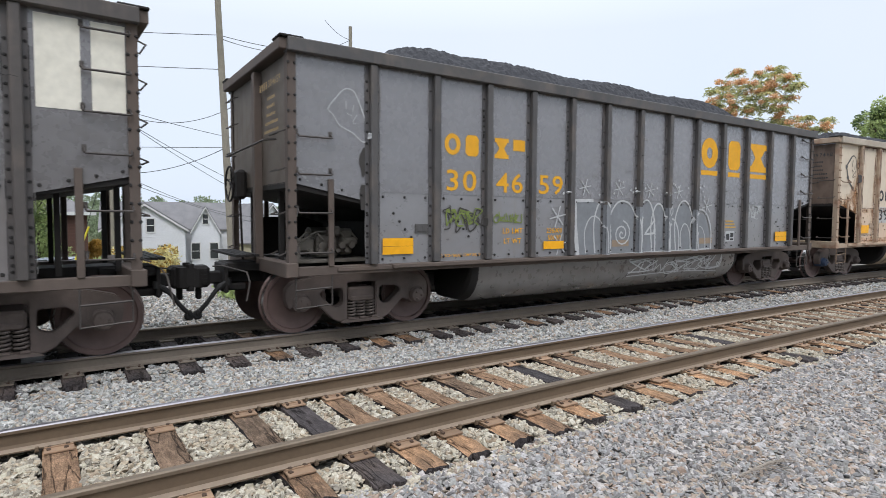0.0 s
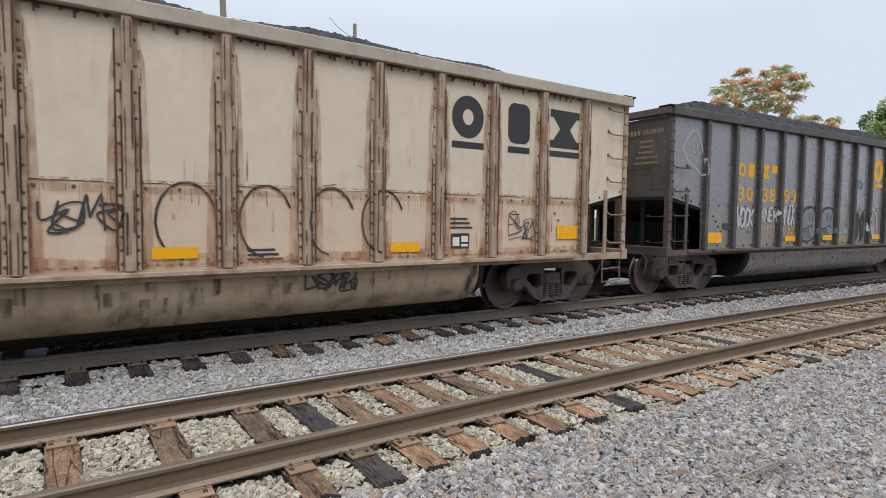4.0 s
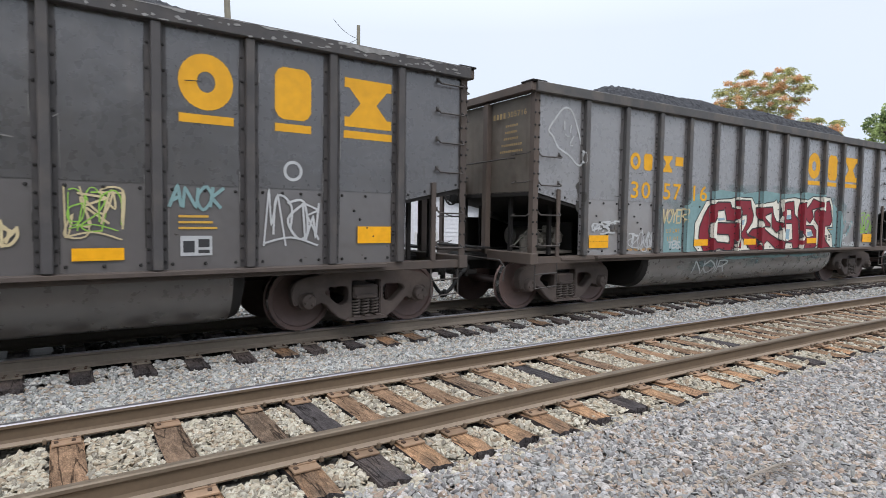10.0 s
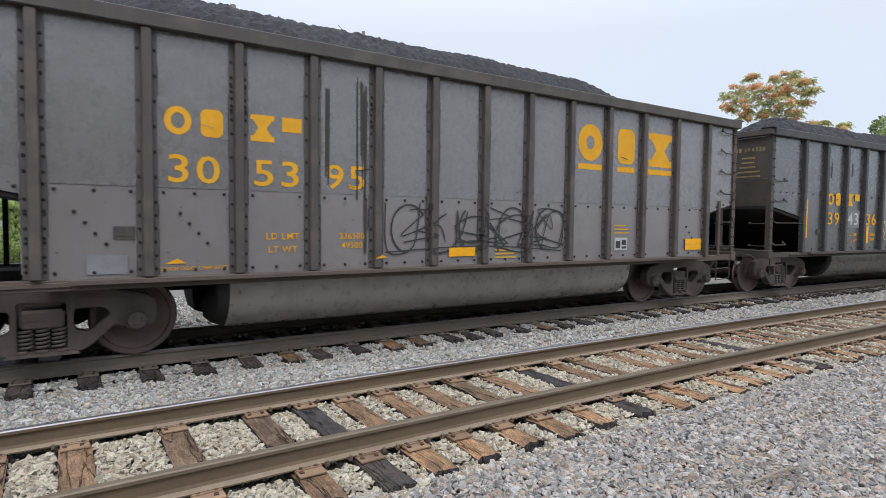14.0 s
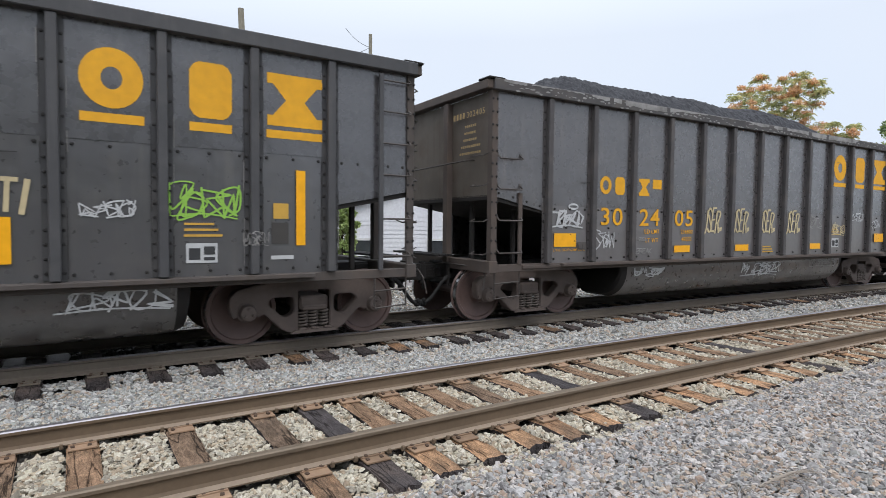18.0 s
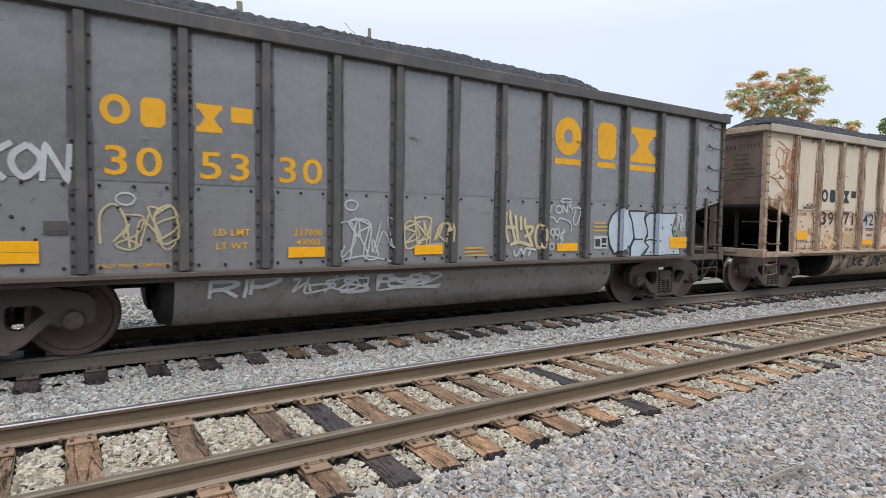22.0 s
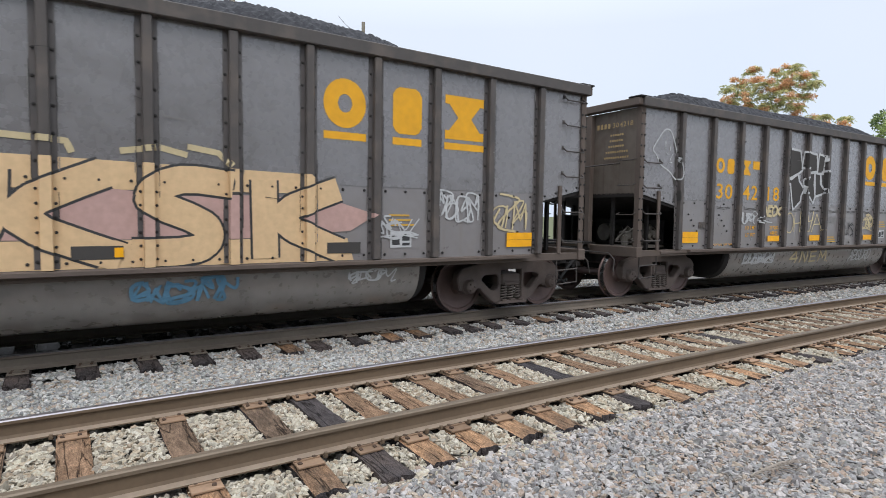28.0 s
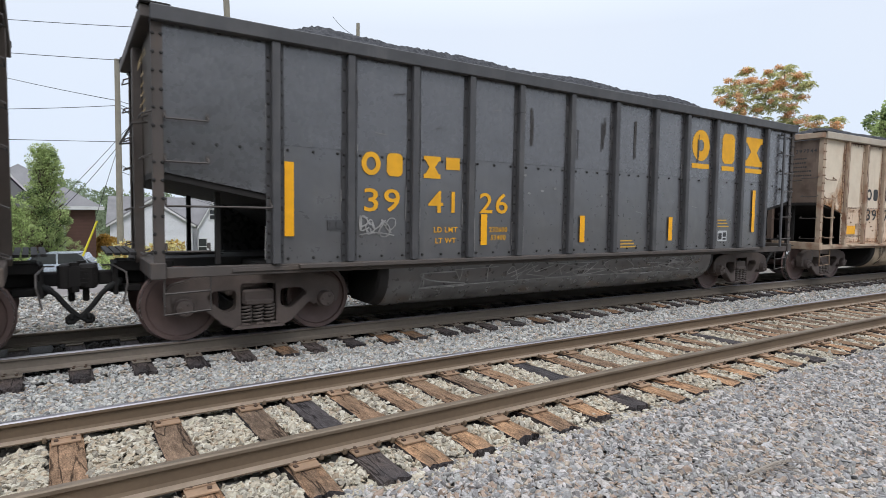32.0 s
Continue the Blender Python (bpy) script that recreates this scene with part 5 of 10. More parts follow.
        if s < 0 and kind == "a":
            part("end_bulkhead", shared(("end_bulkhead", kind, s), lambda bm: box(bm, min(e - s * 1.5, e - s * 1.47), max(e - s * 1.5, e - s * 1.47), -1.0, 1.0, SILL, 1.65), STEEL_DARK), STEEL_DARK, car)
        part("end_sill", shared(("end_sill", kind, s), lambda bm: box(bm, min(e + s * 0.05, e - s * 0.12), max(e + s * 0.05, e - s * 0.12), -SIDE - 0.06, SIDE + 0.06, 0.9, 1.1, 0.012), trim), CAR_POST[tone], car)
        part("end_platform", shared(("end_platform", kind, s), lambda bm: [box(bm, min(e + s * (0.1 + 0.09 * i), e + s * (0.17 + 0.09 * i)), max(e + s * (0.1 + 0.09 * i), e + s * (0.17 + 0.09 * i)), -0.5, 1.2, 1.13, 1.165) for i in range(4)], STEEL_DARK), STEEL_DARK, car)
    def near_sill(bm):
        box(bm, L, R, -SIDE - 0.02, -SIDE + 0.12, SILL - 0.12, SILL + 0.005, 0.008)
        box(bm, ribs[0] + 0.3, ribs[-1] - 0.25, -RIB - 0.03, -SIDE, SILL - 0.055, SILL + 0.0, 0.006)
        box(bm, ribs[0] - 0.55, ribs[0] + 0.5, -SIDE - 0.045, -SIDE, SILL - 0.075, SILL - 0.02, 0.006)
    part("side_sill", shared(("side_sill", kind), near_sill, trim), CAR_POST[tone], car)
    part("side_sill", shared(("side_sill_far", kind), mirror_y(near_sill), trim), trim, car)
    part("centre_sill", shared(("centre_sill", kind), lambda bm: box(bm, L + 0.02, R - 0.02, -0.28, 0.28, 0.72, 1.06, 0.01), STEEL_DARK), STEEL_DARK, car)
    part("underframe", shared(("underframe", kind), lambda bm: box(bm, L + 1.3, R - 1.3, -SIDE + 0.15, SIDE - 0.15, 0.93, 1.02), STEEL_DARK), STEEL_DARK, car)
    tub_mat = CAR_TUB[tone]
    build = lambda bm: tub_build(bm, *k["tub"])
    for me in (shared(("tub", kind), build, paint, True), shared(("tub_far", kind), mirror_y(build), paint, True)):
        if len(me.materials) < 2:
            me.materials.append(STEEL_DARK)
        part("tub", me, tub_mat, car, "rounded tub floor, its ends darkened for shade")
    part("load", coal_mesh(kind, coal_seed % 3, *HEAPS.get(coal_seed - 3, (0.0, 0.0, 0.0))), COAL, car, "heaped black coal load")

    # grab irons, ladders, steps
    for n, z in enumerate((2.79, 2.29, 1.77, 1.23)):
        part("grab_iron", shared(("grab_l", kind, z), lambda bm: grab(bm, L + 0.12, L + (1.36 if kind == "b" and z == 1.77 else 0.6), z), iron), iron, car)
    for z in (3.74, 3.3, 2.85, 2.4, 1.77, 1.23):
        part("grab_iron", shared(("grab_r", kind, z), lambda bm: grab(bm, R - 0.54, R - 0.08, z), iron), iron, car)
        part("grab_iron", shared(("grab_re", kind, z), lambda bm: end_grab(bm, -SIDE + 0.04, -SIDE + 0.48, z - 0.05, R, 1), iron), IRON, car)
        part("grab_iron", shared(("grab_le", kind, z), lambda bm: end_grab(bm, SIDE - 0.48, SIDE - 0.04, z - 0.05, L, -1), iron), IRON, car)
    for z in (2.84, 2.34, 1.75, 1.2):
        part("grab_iron", shared(("grab_ln", kind, z), lambda bm: end_grab(bm, -SIDE + 0.06, -SIDE + 0.46, z, L, -1), iron), IRON, car)
    part("crossover_rail", shared(("cross_l", kind), lambda bm: tube(bm, [(L, -SIDE + 0.5, 2.8), (L - 0.16, -SIDE + 0.5, 2.78), (L - 0.16, SIDE - 0.3, 2.74), (L, SIDE - 0.3, 2.76)], 0.016, 6), iron), IRON, car)
    for s, e in ((-1, L), (1, R)):
        def stirrup(bm):
            a, b = sorted((e - s * 0.1, e - s * 0.62))
            tube(bm, [(a, -SIDE, 0.98), (a, -SIDE, 0.47), (b, -SIDE, 0.5), (b, -SIDE, 0.98)], 0.016, 5)
            tube(bm, [(a, -SIDE, 0.72), (b, -SIDE, 0.74)], 0.013, 5)
        part("stirrup_step", shared(("stirrup", kind, s), stirrup, iron), iron, car)
        part("stirrup_step", shared(("stirrup_far", kind, s), mirror_y(stirrup), iron), iron, car)

    def brake_wheel(bm):
        c = Vector((L - 0.23, 0.72, 2.25))
        tube(bm, [(c.x, c.y + 0.28 * math.cos(t), c.z + 0.28 * math.sin(t)) for t in [2 * math.pi * i / 20 for i in range(20)]], 0.018, 6, True)
        for t in (0.4, 1.97, 3.54, 5.11):
            tube(bm, [(c.x + 0.03, c.y, c.z), (c.x, c.y + 0.27 * math.cos(t), c.z + 0.27 * math.sin(t))], 0.012, 5)
        tube(bm, [(c.x, c.y, c.z), (L - 0.02, c.y, c.z)], 0.03, 7)
    def housing(bm):
        box(bm, L - 0.16, L, 0.5, 0.94, 2.0, 2.48, 0.05)
        tube(bm, [(L - 0.1, 0.6, 2.0), (L - 0.08, 0.55, 1.0)], 0.02, 5)

    def turned(build):
        """The same at the other end of the car, where it hangs on the near half."""
        def made(bm):
            build(bm)
            for v in bm.verts:
                v.co.x, v.co.y = L + R - v.co.x, -v.co.y
        return made

    def reservoir(bm):
        tube(bm, [(R - 1.42, -0.55, 1.42), (R - 1.36, -0.55, 1.42), (R - 0.62, -0.55, 1.42), (R - 0.56, -0.55, 1.42)], 0.3, 18)
        box(bm, R - 1.3, R - 0.35, -0.9, -0.2, 1.06, 1.16, 0.02)
        box(bm, R - 0.5, R - 0.38, -0.75, -0.5, 1.1, 1.3, 0.02)
        tube(bm, [(R - 0.7, -0.6, 1.7), (R - 0.6, -0.6, 1.95), (R - 0.3, -0.6, 2.0)], 0.025, 6)
        tube(bm, [(R - 1.1, -0.84, 1.2), (R - 0.4, -0.84, 1.2), (R - 0.25, -0.84, 1.1)], 0.02, 6)
    if brake_end < 0:
        part("brake_wheel", shared(("brake_wheel", kind), brake_wheel, STEEL_DARK), STEEL_DARK, car, "black iron hand-brake wheel")
        part("brake_housing", shared(("brake_housing", kind), housing, STEEL_DARK), STEEL_DARK, car)
    elif brake_end > 0:
        part("brake_wheel", shared(("brake_wheel_right", kind), turned(brake_wheel), STEEL_DARK), STEEL_DARK, car, "black iron hand-brake wheel")
        part("brake_housing", shared(("brake_housing_right", kind), turned(housing), STEEL_DARK), STEEL_DARK, car)
        part("air_reservoir", shared(("air_reservoir", kind), reservoir, STEEL_DARK, True), STEEL_DARK, car, "black cylindrical air reservoir")
    if kind == "b":
        part("ladder_stile", shared(("ladder_stile", kind), lambda bm: box(bm, R - 0.6, R - 0.53, -SIDE - 0.1, -SIDE - 0.06, SILL, TOP - 0.05, 0.008), trim), trim, car)

    def brake_gear(bm):
        tube(bm, [(L + 0.9, 0.2, 1.35), (L + 1.35, 0.2, 1.35)], 0.2, 14)
        box(bm, L + 0.62, L + 0.95, -0.95, -0.6, 1.12, 1.45, 0.03)
        box(bm, L + 0.98, L + 1.2, -0.95, -0.7, 1.15, 1.55, 0.04)
        box(bm, L + 0.36, L + 0.6, -0.9, -0.72, 1.2, 1.4, 0.03)
        box(bm, L + 1.0, L + 1.25, -1.0, -0.9, 1.3, 1.42, 0.02)
        for i in range(5):
            tube(bm, [(L + 0.5 + 0.14 * i, -0.95, 1.22), (L + 0.5 + 0.14 * i, -1.03, 1.22)], 0.035, 7)
        tube(bm, [(L + 0.2, -0.8, 1.2), (L + 0.5, -0.85, 1.5), (L + 1.0, -0.8, 1.25)], 0.02, 5)
        box(bm, L + 0.2, L + 1.45, -1.05, -0.5, 1.05, 1.1)
        for i in range(4):
            tube(bm, [(L + 0.6 + 0.18 * i, -0.9, 1.42), (L + 0.62 + 0.18 * i, -0.98, 1.48), (L + 0.7 + 0.18 * i, -1.0, 1.38)], 0.016, 6)
            tube(bm, [(L + 0.66 + 0.16 * i, -0.97, 1.3), (L + 0.66 + 0.16 * i, -1.04, 1.3)], 0.05, 10)
        tube(bm, [(L + 0.3, -0.95, 1.1), (L + 0.3, -0.95, 1.32)], 0.07, 10)
        tube(bm, [(L + 0.3, -0.95, 1.32), (L + 0.6, -0.95, 1.5), (L + 0.95, -0.95, 1.5)], 0.014, 6)
        box(bm, L + 0.78, L + 0.96, -1.02, -0.9, 1.44, 1.58, 0.02)
    if brake_end < 0 and kind != "b":
        part("brake_valve", shared(("brake_valve", kind), brake_gear, STEEL_DARK), VALVE, car, "dusty air-brake valve and reservoir")

    # couplers at half the pitch
    part("coupler", shared("coupler_l", coupler_build, STEEL_DARK), STEEL_DARK, car, "black steel knuckle coupler", at=(-PITCH / 2, 0.0, 0))
    part("coupler", shared("coupler_r", flip_x(coupler_build), STEEL_DARK), STEEL_DARK, car, "black steel knuckle coupler", at=(PITCH / 2, 0.0, 0))
    part("air_hose", shared("hose_l", hose_build, RUBBER, True), RUBBER, car, "black rubber air hose", at=(-PITCH / 2, 0, 0))
    part("air_hose", shared("hose_r", lambda bm: [hose_build(bm), [flip_vertex(v) for v in bm.verts]], RUBBER, True), RUBBER, car, "black rubber air hose", at=(PITCH / 2, 0, 0))
    part("uncoupling_lever", shared("lever_l", lever_build, IRON), IRON, car, at=(-PITCH / 2, 0, 0))
    part("uncoupling_lever", shared("lever_r", lambda bm: [lever_build(bm), [flip_vertex(v) for v in bm.verts]], IRON), IRON, car, at=(PITCH / 2, 0, 0))
    for x in k["trucks"]:
        add_truck(car, x)

    # painted marks
    if digits:
        letter_car(car, kind, tone, digits, weights, ink, logo_ink or ink, ribs, logo, patch, no_sheet)
    if white_panels:
        p = Paint(kind, 0.006)
        for a, b in ((ribs[-1] + 0.16, R - 0.55), (R - 0.45, R - 0.12)):
            p = Paint(kind, 0.006)
            p.bar(a, b, 2.86, 3.84)
            p.put("white_patch", BARE_PATCH, car, "large pale repainted patch")
    rib_wear(car, kind, tone, coal_seed * 7 + 1)
    if extra:
        extra(car)
    return car


def flip_vertex(v):
    v.co.x = -v.co.x


def blob_box(x, rx, lo, hi):
    c = rx * 0.45
    return [(x - rx, lo + c), (x - rx * 0.8, lo + 0.3 * c), (x - rx + c, lo), (x + rx - c, lo), (x + rx * 0.8, lo + 0.3 * c), (x + rx, lo + c), (x + rx, hi - c), (x + rx * 0.8, hi - 0.3 * c), (x + rx - c, hi), (x - rx + c, hi),
            (x - rx * 0.8, hi - 0.3 * c), (x - rx, hi - c)]


def letter_car(car, kind, tone, digits, weights, ink, logo_ink, ribs, logo, patch, no_sheet):
    mid = lambda i: (ribs[i] + ribs[i + 1]) / 2
    mark_z, num_z, num_h, base = KINDS[kind]["mark"], KINDS[kind]["number"], 0.335, 1
    up = KINDS[kind]["raised"]
    # reporting mark as plain shapes
    h = num_h / 2
    def shape(draw, mat=ink, name="reporting_mark", label=""):
        p = Paint(kind)
        draw(p)
        p.put(name, mat, car, label)
    def block(p, x, rx, lo, hi):
        p.fill(blob_box(x, rx, lo, hi))
    def waisted(p, x, rx, lo, hi):
        m = (lo + hi) / 2
        s = (hi - lo) * 0.2
        right = [(rx, hi), (rx, hi - s), (rx * 0.8, hi - s), (rx * 0.34, m), (rx * 0.8, lo + s), (rx, lo + s), (rx, lo)]
        p.fill([(x + u, z) for u, z in right] + [(x - u, z) for u, z in right[::-1]])
    x, y = mid(base), mid(base + 1)
    lo, hi = mark_z - h, mark_z + h
    shape(lambda p: p.ring(x - 0.33, x - 0.03, lo, hi, 0.075))
    shape(lambda p: block(p, x + 0.2, 0.13, lo, hi))
    shape(lambda p: waisted(p, y - 0.18, 0.15, lo, hi))
    shape(lambda p: p.bar(y + 0.07, y + 0.33, mark_z - 0.02, hi))
    if patch:
        q = Paint(kind, 0.003)
        for i in patch:
            q.bar(mid(base + i) - 0.36, mid(base + i) + 0.36, num_z - 0.24, num_z + 0.24)
        q.put("repainted_patch", HAZE_PAINT if tone != "tan" else PALE_PATCH, car, "pale repainted patch behind the number")
    for i, d in enumerate(digits):
        p = Paint(kind, 0.005)
        p.text(("n", d), mid(base + i), num_z, 0.49 if "1" in d else 0.58, num_h)
        p.put_each("painted_digit", (WHITE_PAINT if (patch and tone != "tan" and i in patch) else ink), car)
    # emblem as plain shapes with bars under it
    i0 = KINDS[kind]["emblem"]
    lo, hi = (2.86, 3.53) if kind == "a" else (2.95, 3.62)
    x, m = (ribs[i0] + ribs[i0 + 1]) / 2 + 0.03, (lo + hi) / 2
    shape(lambda p: p.ring(x - 0.32, x + 0.31, lo, hi, 0.21), logo_ink, "emblem", "large painted ring")
    s = (ribs[i0 + 1] + ribs[i0 + 2]) / 2 + 0.02
    shape(lambda p: block(p, s, 0.245, lo, hi), logo_ink, "emblem", "large painted rounded block")
    x2 = (ribs[i0 + 2] + ribs[i0 + 3]) / 2 + 0.03
    shape(lambda p: waisted(p, x2, 0.37, lo, hi), logo_ink, "emblem", "large painted waisted block")
    for c, half in ((x, 0.315), (s, 0.245), (x2, 0.38)):
        shape(lambda p: p.bar(c - half, c + half, lo - 0.16, lo - 0.055), logo_ink, "emblem_bar")
    # weights
    p = Paint(kind)
    dz = {"a": 0.0, "b": -0.02, "c": 0.095}[kind]
    lines = [("LD LMT", mid(base + 1) + 0.08, 1.5 + dz, None, 0.085), ("LT WT", mid(base + 1) + 0.08, 1.33 + dz, None, 0.085), (("w", weights[0]), mid(base + 2) + 0.1, 1.5 + dz, None, 0.085), (("w", weights[1]), mid(base + 2) + 0.1, (1.37 if kind != "c" else 1.345) + dz, None, 0.085)]
    if kind != "b":
        lines.append(("SHOES", mid(1) if kind == "a" else mid(0), 1.12 + up * 0.95, 0.76, 0.045))
    for row in lines:
        p = Paint(kind)
        p.text(*row)
        p.put("load_lettering", ink, car, kind="stuff")
    # safety sheets
    near = 0.22 if kind == "c" else 0.3
    if kind != "b":
        sheets = [(ribs[0] + 0.16, ribs[0] + 0.68, 1.17 + up, 1.41 + up), *[(ribs[i] + near, ribs[i] + near + 0.5, 1.17, 1.31) for i in (3, 5, 8)], (ribs[11] + 0.4, ribs[12] - 0.13, 1.17 + up, 1.41 + up)]
    else:
        sheets = [(x, x + 0.125, z0, z1) for x, z0, z1 in ((ribs[0] + 0.12, 1.4, 2.38), (ribs[3] + 0.24, 1.23, 1.73), (ribs[5] + 0.29, 1.24, 1.73), (ribs[7] + 0.54, 1.24, 1.73), (ribs[10] + 0.55, 1.4, 2.39))]
    for sheet in [q for n, q in enumerate(sheets) if n not in no_sheet]:
        p = Paint(kind, 0.0185)
        p.bar(*sheet)
        p.put("reflective_sheet", REFLECTIVE, car, "bright yellow reflective sheet")
        if sheet[3] - sheet[2] > 0.2 and kind == "a":
            p, m = Paint(kind, 0.0195), (sheet[2] + sheet[3]) / 2
            p.bar(sheet[0], sheet[1], m - 0.0018, m + 0.0018)
            p.put("sheet_joint", BLACK_PAINT, car)
    # stencil box and unreadable lines
    bx = ribs[i0 + (kind != "c")] + 0.25
    p = Paint(kind)
    p.bar(bx, bx + 0.36, 1.2, 1.44)
    p.put("stencil_box", WHITE_PAINT if tone != "tan" else BLACK_PAINT, car)
    for a, b, c, d in ((0.03, 0.16, 1.24, 1.38), (0.2, 0.33, 1.3, 1.4), (0.2, 0.33, 1.23, 1.27)):
        p = Paint(kind, 0.0065)
        p.bar(bx + a, bx + b, c, d)
        p.put("stencil_mark", BLACK_PAINT if tone != "tan" else BARE_PATCH, car)
    for x0, x1, z in [(bx - 0.02, bx + 0.42 - 0.05 * j, 1.52 + 0.07 * j) for j in range(3)] + [(ribs[6] + 0.25, ribs[6] + 0.7 - 0.05 * j, 1.12 + 0.06 * j) for j in range(3)]:
        p = Paint(kind)
        p.bar(x0, x1, z, z + 0.028)
        p.put("stencil_line", ink if tone == "tan" else YELLOW_FADED, car)
    # lines on the end wall
    e = KINDS[kind]["left"]
    def end_line(y0, y1, z0, z1, pitch):
        v, f = [], []
        for q in range(max(1, int((y1 - y0) / pitch + 0.5))):
            a, b, n = y0 + pitch * q, y0 + pitch * (q + 0.72), len(v)
            v.extend([(e - 0.045, a, z0), (e - 0.045, b, z0), (e - 0.045, b, z1), (e - 0.045, a, z1)])
            f.append((n, n + 1, n + 2, n + 3))
        tagged(part("end_lettering", raw_mesh("end_lettering", v, f, ink), END_INK if tone != "tan" else BLACK_PAINT, car), kind="stuff")
    for a, b in ((-0.78, -0.72), (-0.68, -0.62), (-0.58, -0.52), (-0.48, -0.42)):
        end_line(a, b, 3.53, 3.63, 0.083)
    for i, d in enumerate(digits):
        co, tris, w, h = LETTERING[("n", d)]
        q = 0.1 / h
        v = [(e - 0.046, -0.93 - 0.19 * i - float(px) * q * 1.15, 3.58 + float(pz) * q) for px, pz in co]
        tagged(part("end_number", raw_mesh("end_number", v, tris, END_INK), BLACK_PAINT if tone == "tan" else END_INK, car), kind="stuff")
    for j, w in enumerate((0.38, 0.34, 0.4, 0.62, 0.66)):
        end_line(-0.95 - w / 2, -0.95 + w / 2, 3.36 - 0.115 * j, 3.4 - 0.115 * j, 0.06)
    # door latch plate
    trim_of = CAR_TRIM[tone]
    part("retainer_box", shared("retainer_box", lambda bm: (box(bm, 0, 0.22, -SIDE - 0.012, -SIDE, 0, 0.14), box(bm, 0.025, 0.1, -SIDE - 0.02, -SIDE - 0.01, 0.03, 0.11), box(bm, 0.12, 0.195, -SIDE - 0.02, -SIDE - 0.01, 0.03, 0.11)), trim_of), trim_of, car,
         at=(ribs[0] + 0.72, 0, 1.48 if tone != "dark" else 1.26))


DIGITS = [("30", "46", "59"), ("39", "74", "68"), ("30", "38", "93"), ("30", "18", "45"), ("30", "57", "16"), ("30", "53", "95"), ("39", "43", "36"),
          ("30", "24", "05"), ("30", "53", "30"), ("39", "71", "42"), ("30", "54", "00"), ("30", "42", "18"), ("39", "41", "26"), ("39", "79", "44")]
WEIGHTS = [("236000", "50000"), ("237500", "48500"), ("237300", "48700"), ("237000", "49000"), ("237000", "49000"), ("236500", "49500"), ("232400", "53600"),
           ("236800", "49200"), ("237000", "49000"), ("237600", "48400"), ("237200", "48800"), ("237200", "48800"), ("232600", "53400"), ("237400", "48600")]
items = [(("n", d), d, 0.5, 0.009) for d in sorted({d for row in DIGITS for d in row})]
items += [(("w", w), w, 0.1, 0.012) for w in sorted({w for row in WEIGHTS for w in row})]
items += [("LD LMT", "LD LMT", 0.1, 0.012), ("LT WT", "LT WT", 0.1, 0.012), ("SHOES", "2 INCH TREAD COMP SHOES", 0.1, 0.006)]
make_lettering(items)

def spray(car, kind, mat, draw, label="", lift=0.006, sort=None):
    """One sprayed part; many thin strokes that cannot be picked apart are stuff."""
    p = Paint(kind, lift)
    draw(p)
    p.put("graffiti", mat, car, label, ("stuff" if p.pieces() > 2 else "") if sort is None else sort)


def tag(car, kind, mat, x0, x1, z0, z1, w=0.035, seed=1, count=5, label="sprayed hand tag", word=""):
    spray(car, kind, mat, lambda p: hand(p, word, x0, x1, z0, z1, w, seed) if word else scrawl(p, x0, x1, z0, z1, w * 0.9, seed, count), label, 0.008)


def closed(pts):
    return [*pts, pts[0]]


def star(p, x, z, r, w):
    for a in (0.2, 1.25, 2.3):
        p.stroke([(x - r * math.cos(a), z - r * math.sin(a)), (x + r * math.cos(a), z + r * math.sin(a))], w)


def spiral(x, z, r):
    return [(x + r * t / 14 * math.cos(t), z + r * t / 14 * math.sin(t)) for t in [0.5 * k for k in range(29)]]


HAZE_PAINT = surface("thin_grey_spray", (0.24, 0.255, 0.27), 0.8, other=(0.17, 0.18, 0.192), fine=12, broad=2.5, bump=0.05)
HAZE_INK = surface("thin_dark_spray", (0.085, 0.085, 0.088), 0.8, other=(0.13, 0.125, 0.12), fine=12, broad=5, bump=0.05)
SOOT = surface("stain_and_dent_shade", (0.045, 0.042, 0.04), 0.8, other=(0.06, 0.056, 0.052), bump=0.05)


def drips(car, kind, runs, seed):
    """Thin sooty runs of uneven length, side by side."""
    r = random.Random(seed)
    p = Paint(kind, 0.005)
    for x, top, low in runs:
        for _ in range(5):
            a = x + r.uniform(-0.05, 0.05)
            z = top - r.uniform(0, 0.25)
            p.stroke([(a, z), (a + r.uniform(-0.01, 0.01), low + (z - low) * r.uniform(0.0, 0.55))], r.uniform(0.008, 0.03))
    p.put("soot_wash", SOOT, car, "thin dark soot runs", "stuff")


